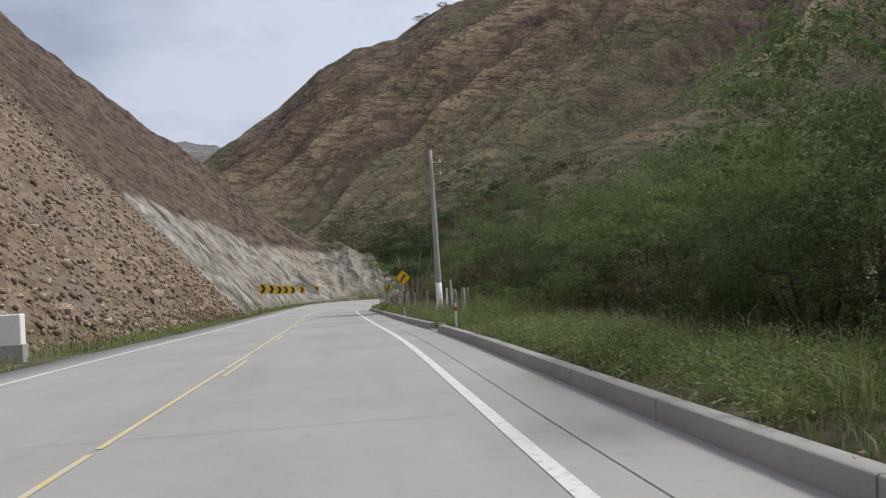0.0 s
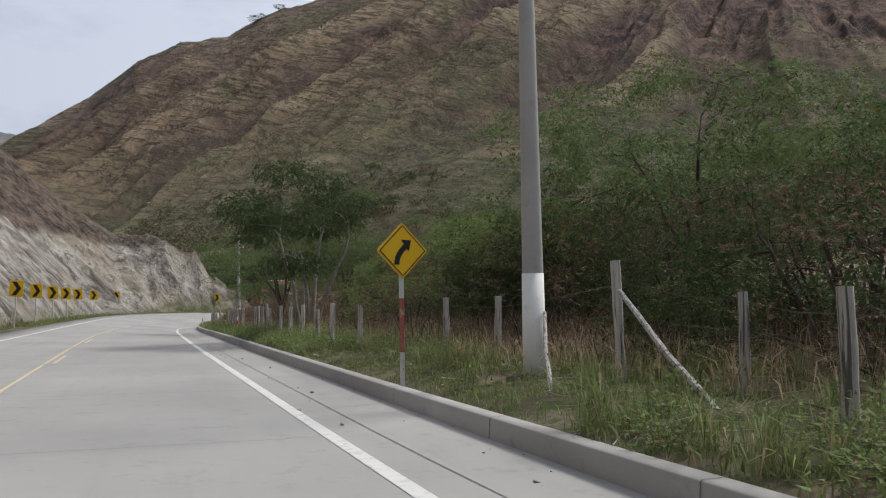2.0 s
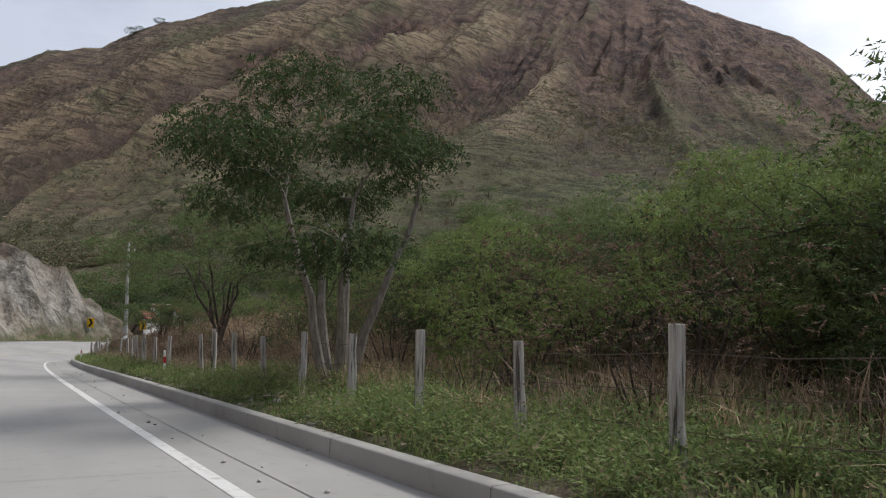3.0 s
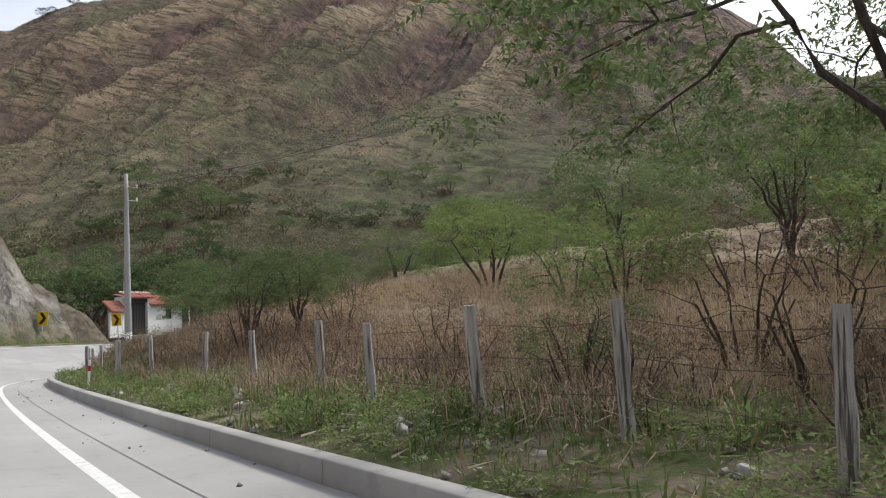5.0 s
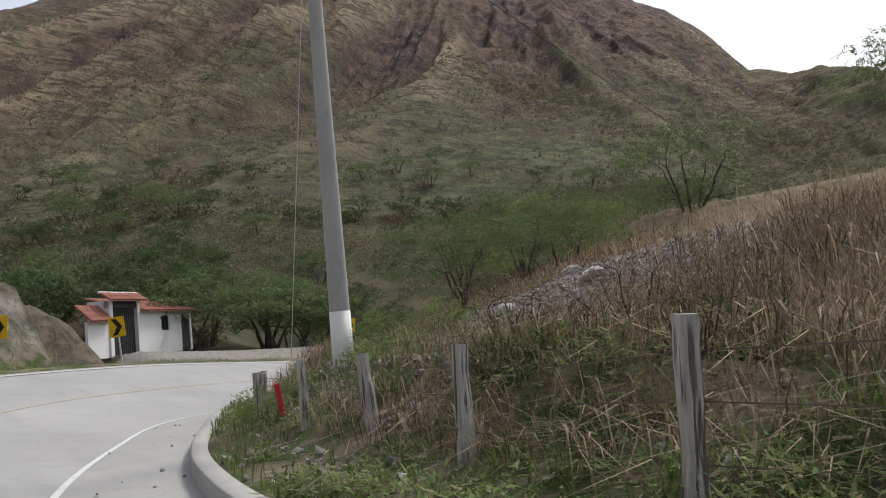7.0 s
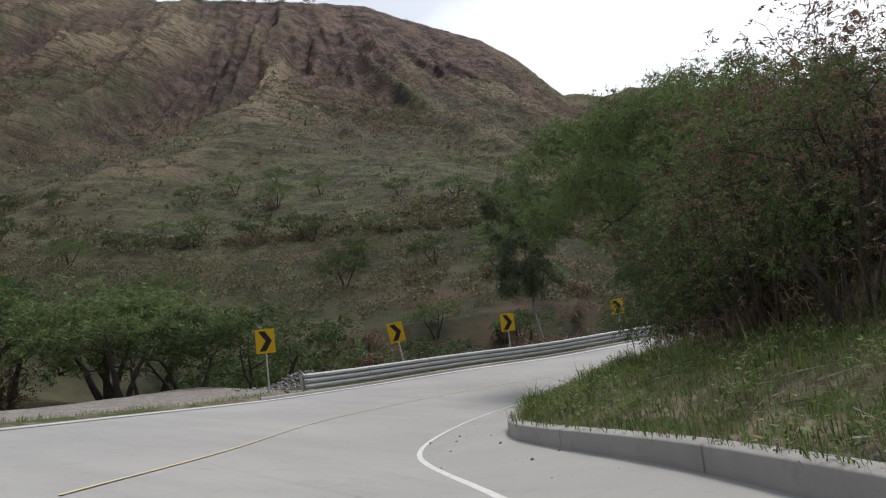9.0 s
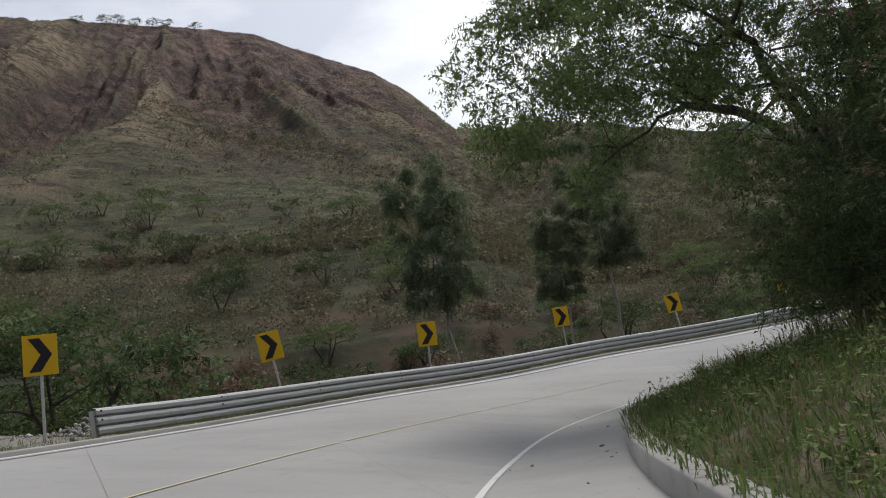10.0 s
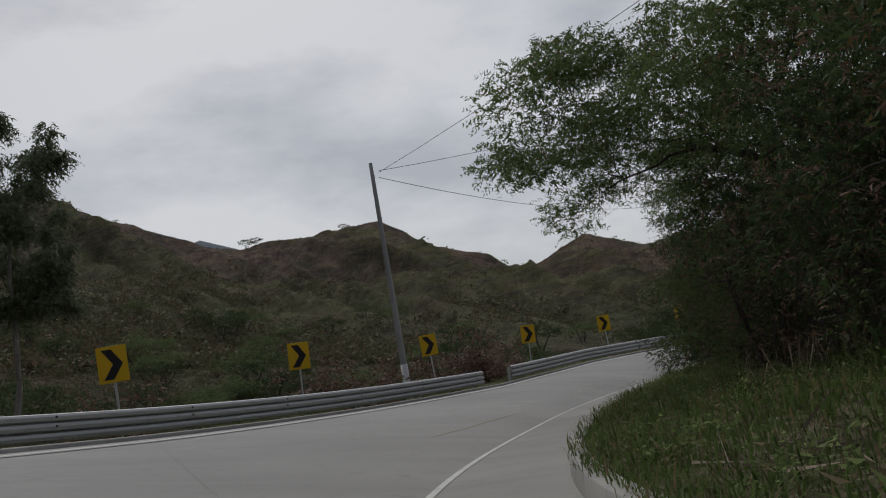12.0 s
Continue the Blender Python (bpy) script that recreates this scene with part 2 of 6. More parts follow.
def make_ground():
    """Soil, dry grass litter and weeds on the flat; bare cut rock and rubble where the cut mask says so."""
    n = Nodes("roadside_soil", 0.95, 0.0, 0.05)
    c = n.mix(n.grey(n.noise(0.5, 6), 0.38, 0.62), (0.085, 0.07, 0.052), (0.21, 0.175, 0.13))
    c = n.mix(n.grey(n.noise(1.7, 7, 0.65), 0.44, 0.58), c, (0.06, 0.082, 0.03))
    c = n.mix(n.grey(n.noise(9, 5, 0.7), 0.6, 0.78), c, (0.22, 0.185, 0.14))
    # dry grass hill: matted stalks and dark earth between
    d = n.mix(n.grey(n.noise(2.2, 7, 0.7), 0.35, 0.65), (0.10, 0.078, 0.055), (0.27, 0.215, 0.15))
    c = n.mix(n.attr("dry"), c, d)
    # gravel and rubble
    g = n.mix(n.grey(n.noise(6, 8, 0.75), 0.35, 0.65), (0.10, 0.088, 0.075), (0.27, 0.245, 0.215))
    g = n.mix(0.4, g, n.mix(n.voronoi(5.0, None, "F1", "Color"), (0.12, 0.11, 0.10), (0.40, 0.38, 0.35)))
    c = n.mix(n.attr("gravel"), c, g)
    shale = n.mix(n.voronoi(16.0, None, "F1", "Color"), (0.075, 0.068, 0.064), (0.22, 0.20, 0.185))
    c = n.mix(n.attr("rubble"), c, shale)
    # cut face: grey fractured rock streaked down the fall, brown rubble, dark loose top
    fall = n.coords((0.8, 1.0, 0.16))
    lay = n.noise(0.55, 10, 0.72, fall, 0.7)
    crack = n.noise(1.1, 10, 0.78, n.coords((0.9, 1.0, 0.4), (0, 24, 14)), 0.8)
    grey = n.ramp(lay, (0.36, (0.062, 0.055, 0.048)), (0.44, (0.16, 0.148, 0.13)), (0.52, (0.265, 0.248, 0.222)), (0.64, (0.40, 0.38, 0.345)))
    ochre = n.grey(n.noise(0.10, 5, 0.6, n.coords((0.3, 1.0, 0.3))), 0.5, 0.62)
    grey = n.mix(n.math("MULTIPLY", ochre, 0.45), grey, (0.30, 0.25, 0.18))
    grey = n.mix(n.math("MULTIPLY", n.grey(crack, 0.53, 0.59), 0.75), grey, (0.085, 0.077, 0.07))
    vor = n.voronoi(2.6, None, "F1", "Color")
    brown = n.mix(n.grey(n.noise(0.3, 8, 0.7), 0.35, 0.65), (0.125, 0.088, 0.06), (0.28, 0.215, 0.155))
    brown = n.mix(0.5, brown, n.mix(vor, (0.09, 0.064, 0.046), (0.36, 0.285, 0.215)))
    brown = n.mix(n.math("MULTIPLY", n.grey(n.noise(0.16, 6, 0.6), 0.52, 0.62), 0.5), brown, (0.19, 0.18, 0.16))
    dark = n.mix(n.grey(n.noise(0.9, 9, 0.78), 0.4, 0.62), (0.045, 0.037, 0.034), (0.16, 0.125, 0.10))
    dark = n.mix(n.math("MULTIPLY", n.grey(n.noise(0.25, 7, 0.7), 0.5, 0.64), 0.5), dark, (0.21, 0.16, 0.125))
    edge = n.math("ADD", n.math("MULTIPLY", n.math("SUBTRACT", n.axis("Y"), 74.0), 0.06), n.noise(0.2, 6, 0.65))
    zone = n.grey(edge, 0.47, 0.58)
    cut = n.mix(zone, brown, grey)
    cut = n.mix(n.math("MULTIPLY", n.attr("overburden"), n.grey(edge, 0.1, 0.5)), cut, dark)
    c = n.mix(n.attr("cut"), c, cut)
    wild = n.mix(n.grey(n.noise(0.09, 8, 0.72), 0.40, 0.6), (0.03, 0.033, 0.02), (0.075, 0.07, 0.042))
    wild = n.mix(n.grey(n.noise(0.045, 6, 0.7), 0.5, 0.62), wild, (0.08, 0.055, 0.04))
    c = n.mix(n.attr("wild"), c, wild)
    h = n.mix(n.attr("cut"), n.math("MULTIPLY", n.noise(7, 7, 0.7), 0.25), n.math("ADD", n.math("MULTIPLY", lay, 1.2), n.math("ADD", crack, n.math("MULTIPLY", n.voronoi(2.6), 0.5))))
    stony = n.math("ADD", n.math("MULTIPLY", n.voronoi(1.4), 1.6), n.noise(2.2, 9, 0.8))
    h = n.mix(n.attr("overburden"), h, stony)
    n.colour(c).bump(h, 0.9, 0.25)
    return n.mat


def make_mountain():
    """Dry grass, brown earth and scrub on the far slopes, with the narrow ledges that cattle tread."""
    n = Nodes("mountain_grass", 0.95, 0.0, 0.1)
    # grass painted paler on spurs, darker in hollows, to carry the relief's shading
    mixed = n.math("ADD", n.attr("crest_tone"), n.math("MULTIPLY", n.math("SUBTRACT", n.noise(0.016, 10, 0.78), 0.5), 2.4))
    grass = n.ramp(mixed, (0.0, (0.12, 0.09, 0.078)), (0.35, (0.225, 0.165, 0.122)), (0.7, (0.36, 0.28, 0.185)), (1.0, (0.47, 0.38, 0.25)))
    grass = n.mix(n.grey(n.noise(0.008, 8, 0.7), 0.5, 0.57), grass, (0.165, 0.158, 0.095))
    grass = n.mix(n.math("MULTIPLY", n.attr("verdant"), n.grey(n.noise(0.02, 8, 0.7), 0.34, 0.48)), grass, (0.15, 0.142, 0.066))
    ledge = n.noise(0.30, 7, 0.7, n.coords((0.11, 0.11, 1.0)), 0.9)
    grass = n.mix(n.math("MULTIPLY", n.grey(ledge, 0.49, 0.55), 0.75), grass, (0.085, 0.068, 0.056))
    grass = n.mix(n.math("MULTIPLY", n.grey(n.noise(0.10, 9, 0.8), 0.53, 0.60), 0.65), grass, (0.062, 0.056, 0.04))
    grass = n.mix(n.math("MULTIPLY", n.grey(n.noise(0.22, 8, 0.8), 0.55, 0.63), 0.5), grass, (0.38, 0.31, 0.205))
    # brown earth of the gullies, its dark tone also standing in for shade
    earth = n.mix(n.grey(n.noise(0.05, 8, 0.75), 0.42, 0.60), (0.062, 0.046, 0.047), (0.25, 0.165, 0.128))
    c = n.mix(n.attr("gully_tone"), grass, earth)
    green = n.mix(n.grey(n.noise(0.12, 9, 0.8), 0.44, 0.58), (0.055, 0.068, 0.04), (0.20, 0.205, 0.105))
    c = n.mix(n.math("MULTIPLY", n.attr("scrub"), n.grey(n.noise(0.03, 9, 0.78), 0.37, 0.50)), c, green)
    low = n.mix(n.grey(n.noise(0.10, 9, 0.8), 0.42, 0.58), (0.058, 0.066, 0.04), (0.185, 0.18, 0.10))
    low = n.mix(n.math("MULTIPLY", n.grey(n.noise(0.03, 8, 0.75), 0.5, 0.58), 0.7), low, (0.17, 0.115, 0.085))
    c = n.mix(n.attr("foot"), c, low)
    # distance haze is painted in, as a blue-grey tint over the slopes
    c = n.mix(n.attr("haze_tint"), c, (0.20, 0.25, 0.30))
    n.colour(c).bump(n.math("ADD", ledge, n.math("MULTIPLY", n.noise(0.10, 9, 0.8), 2.2)), 1.0, 3.0)
    return n.mat


M_GROUND, M_MOUNTAIN = make_ground(), make_mountain()


# ---------------------------------------------------------------- mesh helpers
def mesh_of(name, bm):
    me = bpy.data.meshes.new(name)
    bm.to_mesh(me)
    bm.free()
    return me


def part(name, bm, material, parent=None, label="", smooth=False):
    me = bm if isinstance(bm, bpy.types.Mesh) else mesh_of(name, bm)
    if not me.materials:
        me.materials.append(material)
    if smooth:
        me.polygons.foreach_set("use_smooth", [True] * len(me.polygons))
    ob = new(name, me)
    if parent:
        ob.parent = parent
    return tagged(ob, label) if label else ob


def thing(name, label, category, m=None, group="", kind=""):
    ob = new(name)
    ob.empty_display_size = 0.2
    if m is not None:
        ob.matrix_world = m
    return tagged(ob, label, category, group, kind)


def box(bm, x0, x1, y0, y1, z0, z1, m=None, bevel=0.0):
    made = bmesh.ops.create_cube(bm, size=1.0)["verts"]
    for v in made:
        v.co = Vector(((x0 + x1) / 2 + v.co.x * (x1 - x0), (y0 + y1) / 2 + v.co.y * (y1 - y0), (z0 + z1) / 2 + v.co.z * (z1 - z0)))
    if bevel:
        edges = {e for v in made for e in v.link_edges}
        made = bmesh.ops.bevel(bm, geom=list(edges), offset=bevel, segments=1, affect="EDGES")["verts"]
    if m is not None:
        bmesh.ops.transform(bm, matrix=m, verts=list({v for v in made}))
    return bm


def tube(bm, pts, radii, sides=7):
    """A tapered tube through points."""
    rings = []
    for i, p in enumerate(pts):
        p = Vector(p)
        a, b = Vector(pts[max(i - 1, 0)]), Vector(pts[min(i + 1, len(pts) - 1)])
        d = (b - a).normalized()
        u = d.cross(Vector((0.31, 0.17, 0.93) if abs(d.z) < 0.9 else (1, 0, 0))).normalized()
        v = d.cross(u)
        rings.append([bm.verts.new(p + radii[i] * (math.cos(2 * math.pi * k / sides) * u + math.sin(2 * math.pi * k / sides) * v)) for k in range(sides)])
    for r, s in zip(rings, rings[1:]):
        for k in range(sides):
            bm.faces.new((r[k], r[(k + 1) % sides], s[(k + 1) % sides], s[k]))
    bm.faces.new(rings[0][::-1])
    bm.faces.new(rings[-1])
    return bm


def raw(name, verts, faces):
    me = bpy.data.meshes.new(name)
    me.from_pydata([tuple(v) for v in verts], [], faces)
    me.update()
    return me


def raw_np(name, verts, loops, per):
    """A mesh from arrays whose faces all have the same number of corners."""
    me = bpy.data.meshes.new(name)
    verts, loops = np.asarray(verts, np.float32), np.asarray(loops, np.int32).reshape(-1)
    me.vertices.add(len(verts))
    me.vertices.foreach_set("co", verts.ravel())
    me.loops.add(len(loops))
    me.loops.foreach_set("vertex_index", loops)
    me.polygons.add(len(loops) // per)
    me.polygons.foreach_set("loop_start", np.arange(0, len(loops), per, dtype=np.int32))
    me.update(calc_edges=True)
    return me


def mask(me, name, values):
    a = me.attributes.new(name, "FLOAT", "POINT")
    a.data.foreach_set("value", np.asarray(values, np.float32).ravel())


# ---------------------------------------------------------------- the road in plan
# stations: right edge line x y z, left edge of the concrete x y z
STATIONS = [
    (2.9, -40, 0.1, -6.6, -40, 0.1), (1.35, 0, 0.0, -7.8, 0, 0.0), (0.7, 20, -0.04, -8.1, 20, 0.0), (-0.15, 38, -0.22, -8.5, 38, -0.1),
    (-1.2, 60, -0.4, -8.9, 60, -0.15), (-1.75, 80, -0.73, -8.8, 84, -0.1), (-1.62, 94.02, -1.0, -7.9, 103, -0.05),
    (-0.82, 100.15, -1.15, -6.0, 112, -0.05), (1.18, 105.8, -1.3, -2.8, 119, -0.1), (3.32, 110.25, -1.45, 1.6, 124, -0.2),
    (6.67, 113.55, -1.65, 7.0, 128.4, -0.42), (10, 117, -1.9, 13.3, 132.4, -0.85), (13.55, 121.6, -2.15, 20, 136.2, -1.3),
    (17.3, 124.2, -2.35, 26, 138.4, -1.62), (21.7, 126.45, -2.65, 33, 139.1, -1.95), (26.5, 128.15, -2.95, 40, 138.7, -2.35),
    (32, 128.7, -3.25, 47.5, 137.3, -2.6), (38, 128.5, -3.55, 54, 134, -2.9), (43, 127.7, -3.72, 61, 130, -3.05),
    (49, 126, -3.85, 68, 125, -3.0), (56, 123.4, -3.9, 74.5, 119.4, -2.85), (64, 119.3, -3.85, 81, 113.3, -2.6)]
TAIL = [(72, 114, -3.8, 88, 106.4, -2.4), (82, 104.5, -3.7, 96.5, 96, -2.3), (92, 92, -3.6, 106, 84, -2.3)]


def smooth_line(rows, sub):
    p = np.array(rows, float)
    p = np.vstack([2 * p[0] - p[1], p, 2 * p[-1] - p[-2]])
    out = []
    for i in range(1, len(p) - 2):
        for u in np.arange(sub) / sub:
            a, b, c, d = p[i - 1:i + 3]
            out.append(0.5 * (2 * b + (c - a) * u + (2 * a - 5 * b + 4 * c - d) * u * u + (3 * b - a - 3 * c + d) * u ** 3))
    out.append(p[-2])
    return np.array(out)


ROAD = smooth_line(STATIONS + TAIL, 12)
W, O = ROAD[:, :3], ROAD[:, 3:].copy()
O_DIR = np.gradient(O[:, :2], axis=0)
O_DIR /= np.linalg.norm(O_DIR, axis=1)[:, None]
INWARD = np.interp(O[:, 0], [10, 20, 26, 68, 76], [0, 1.0, 1.2, 1.2, 0])
O += np.c_[O_DIR[:, 1] * INWARD, -O_DIR[:, 0] * INWARD, -0.19 * INWARD]
ACROSS = (W - O) / np.linalg.norm((W - O)[:, :2], axis=1)[:, None]
TAN = np.gradient(W[:, :2], axis=0)
TAN /= np.linalg.norm(TAN, axis=1)[:, None]
NRM = np.c_[TAN[:, 1], -TAN[:, 0], np.zeros(len(W))]
OTAN = np.gradient(O[:, :2], axis=0)
OTAN /= np.linalg.norm(OTAN, axis=1)[:, None]
ONRM = np.c_[-OTAN[:, 1], OTAN[:, 0], np.zeros(len(W))]
RUN = np.r_[0, np.cumsum(np.linalg.norm(np.diff(W[:, :2], axis=0), axis=1))]
KERB_AT, KERB_WIDE, KERB_HIGH = 1.28, 0.2, 0.2


def along(run, d, up=0.0):
    """The place on the road's surface d metres right of the right edge line."""
    i = np.clip(np.searchsorted(RUN, run) - 1, 0, len(RUN) - 2)
    u = (run - RUN[i]) / (RUN[i + 1] - RUN[i])
    w, a = W[i] + u * (W[i + 1] - W[i]), NRM[i] + u * (NRM[i + 1] - NRM[i])
    return w + d * a + np.array([0, 0, up])


def run_at(x, y):
    """The run of the right edge line nearest to a place."""
    return float(RUN[np.argmin((W[:, 0] - x) ** 2 + (W[:, 1] - y) ** 2)])


def ribbon(name, lines, material, label="", kind="structure", category="", smooth=True):
    """A strip whose long lines are given as arrays of places."""
    n, k = len(lines[0]), len(lines)
    verts = np.concatenate(lines)
    i, j = np.meshgrid(np.arange(n - 1), np.arange(k - 1))
    a = (j * n + i).ravel()
    loops = np.stack([a, a + 1, a + n + 1, a + n], 1)
    me = raw_np(name, verts, loops, 4)
    ob = part(name, me, material, smooth=smooth)
    return tagged(ob, label, category, "", kind)


def offset(d, up=0.0):
    """A line d metres right of the right edge line."""
    return W + d * NRM + np.array([0, 0, up])


def left_line(d, up=0.0):
    """A line d metres left of the left edge of the concrete."""
    return O + d * ONRM + np.array([0, 0, up])


def fraction(f, up=0.0):
    return W + f * (O - W) + np.array([0, 0, up])


# ---------------------------------------------------------------- the lie of the land
C0 = (10.0, 95.0)
SKYLINE = [(-180, 700, 90), (-90, 700, 70), (-40, 720, 60), (-20, 770, 95), (-13, 805, 150)] + [(-10.0, 808, 180), (-7.3, 807, 203), (-4.1, 806, 247), (-1.2, 819, 275), (2.3, 819, 283), (5.0, 808, 304), (6.4, 821, 320), (13.2, 789, 338), (23.4, 767, 362), (35.0, 779, 353), (39.7, 778, 343), (44.8, 776, 329), (48.0, 786, 310), (52.6, 794, 281), (55.6, 793, 240), (57.5, 783, 204), (59.7, 722, 180), (62.2, 646, 160), (65.6, 565, 130), (70.7, 502, 97), (73.3, 501, 88), (76.8, 509, 84), (77.9, 509, 86), (82.7, 496, 87), (84.6, 485, 88), (86.0, 474, 85), (89.1, 462, 69), (92.8, 450, 58), (94.4, 449, 50), (96.5, 438, 51), (99.2, 436, 60), (102.8, 433, 50)]
SKYLINE += [(110, 480, 60), (130, 600, 80), (180, 700, 90)]
RIGHT_BANK = [(0, 0.0, 3.0, 0.5), (38, -0.25, 2.0, 1.5), (60, -0.3, 1.5, 1.5), (70, 0.0, 3.0, 0.6), (98, 0.09, 2.6, 2.5), (110, 0.16, 2.4, 3.0), (125, 0.19, 2.4, 3.2),
              (137, 0.34, 1.2, 3.4), (148, 0.36, 0.8, 3.4), (158, 0.13, 0.4, 3.2), (200, 0.11, 0.3, 3.4), (260, 0.11, 0.3, 3.4)]


def lerp_table(rows, at):
    r = np.array(rows, float)
    return [np.interp(at, r[:, 0], r[:, k]) for k in range(1, r.shape[1])]


def wobble(x, y, scale, seed=0.0):
    """Smooth noise from a few turned waves, in about -1 to 1."""
    v = np.zeros_like(x, dtype=float)
    rng = np.random.RandomState(int(seed * 10) + 7)
    amp = 1.0
    for k in range(14):
        a, ph = rng.uniform(0, math.pi * 2), rng.uniform(0, math.pi * 2)
        f = (1.0 + 0.33 * k) / scale
        v += amp * np.sin((x * math.cos(a) + y * math.sin(a)) * f * 2 * math.pi + ph)
        amp *= 0.86
    return v / 3.2


LATTICE = np.random.RandomState(4).uniform(-1, 1, (256, 256))


def value_noise(x, y):
    i, j = np.floor(x).astype(int), np.floor(y).astype(int)
    u, v = x - i, y - j
    u, v = u * u * u * (u * (u * 6 - 15) + 10), v * v * v * (v * (v * 6 - 15) + 10)
    g = lambda a, b: LATTICE[a & 255, b & 255]
    return (g(i, j) * (1 - u) + g(i + 1, j) * u) * (1 - v) + (g(i, j + 1) * (1 - u) + g(i + 1, j + 1) * u) * v


def fbm(x, y, scale, octaves=5, gain=0.5, ridged=False, seed=0.0):
    """Layered noise in about -1 to 1; ridged gives sharp crests and worn gullies."""
    v, amp, tot, f = np.zeros(np.shape(x)), 1.0, 0.0, 1.0 / scale
    for k in range(octaves):
        q = value_noise(x * f + 17.3 * k + seed * 31.7, y * f - 9.1 * k + seed * 13.3)
        v += amp * (1 - 2.6 * np.abs(q) if ridged else q)
        tot += amp
        amp, f = amp * gain, f * 2.03
    return v / tot


def far_height(x, y):
    az = np.degrees(np.arctan2(x - C0[0], y - C0[1]))
    r = np.hypot(x - C0[0], y - C0[1])
    rs, zs = lerp_table(SKYLINE, az)
    r0 = np.interp(az, [-180, -60, -10, 5, 20, 45, 70, 100, 130, 180], [160, 160, 95, 68, 62, 62, 85, 95, 120, 160])
    z0 = np.interp(az, [-180, -30, 0, 12, 25, 60, 100, 130, 180], [0, 2, 1, 1.0, -4, -8, -8, 0, 0])
    u = np.clip((r - r0) / np.maximum(rs - r0, 1), 0, 1.6)
    up = np.where(u < 1, u ** 1.28, 1 - 0.55 * (u - 1))
    # spurs and gullies run down the slope, leaning one way on each flank
    across = np.radians(az) * 620 - np.interp(az, [-20, 15, 30, 50, 100], [1.0, 1.0, 0.55, -0.5, -0.6]) * (r - 400)
    spur = fbm(across, r * 0.26, 105.0, 5, 0.58, True, 1.0)
    body = np.clip((u - 0.04) * 3.0, 0, 1) * np.clip(1.03 - u, 0, 0.3) / 0.3 * np.clip((r - 110) / 420, 0, 1)
    rib = fbm(across * 1.1 + 40, r * 0.22, 38.0, 4, 0.55, True, 3.0)
    z = z0 + (zs - z0) * up + (spur - 0.1) * body * np.interp(az, [30, 48, 58, 67], [27, 15, 15, 30]) + (rib - 0.1) * body * np.interp(az, [22, 42, 58, 67], [13, 4.5, 4.5, 10]) + fbm(x, y, 46.0, 5, 0.55, False, 2.0) * np.clip(u * 4, 0, 1) * np.clip((r - 90) / 300, 0.12, 1) * 5.5
    # narrow ledges along the slope
    z = z + body * 0.75 * np.abs((z / 4.2 + fbm(x, y, 34.0, 4, 0.55, False, 6.0) * 2.4) % 2.0 - 1.0)
    ridge = np.interp(az, [-60, -30, -16, -11, -6, 4], [200, 330, 395, 380, 300, 60]) * np.clip(1 - np.abs(r - 1900) / 750, 0, 1) + fbm(x, y, 160.0, 4, 0.5, True, 5.0) * 14 * (r > 1250)
    z = np.where((r > 1150) & (az < 4), np.maximum(z, ridge), z)
    blue_hill = np.interp(az, [70, 74, 77, 79.5, 84], [250, 545, 605, 560, 250]) * np.clip(1 - np.abs(r - 3000) / 600, 0, 1)
    z = np.where(r > 2300, np.maximum(z, blue_hill), z)
    return z, u, 0.72 * spur + 0.28 * rib, az, r


def beside(line, nrm, px, py):
    """For each place the nearest point of a line, and how far it lies to the side the normals show."""
    k = np.linspace(0, len(line) - 1, (len(line) - 1) * 4 + 1)
    d = np.stack([np.interp(k, np.arange(len(line)), line[:, c]) for c in (0, 1)], 1)
    near_i = np.empty(px.size, int)
    for a in range(0, px.size, 8000):
        near_i[a:a + 8000] = ((px[a:a + 8000, None] - d[None, :, 0]) ** 2 + (py[a:a + 8000, None] - d[None, :, 1]) ** 2).argmin(1)
    i = np.clip(np.round(k[near_i]).astype(int), 0, len(line) - 1)
    vx, vy = px - d[near_i, 0], py - d[near_i, 1]
    side = np.sign(vx * nrm[i, 0] + vy * nrm[i, 1])
    return i, np.hypot(vx, vy) * np.where(side == 0, 1, side)


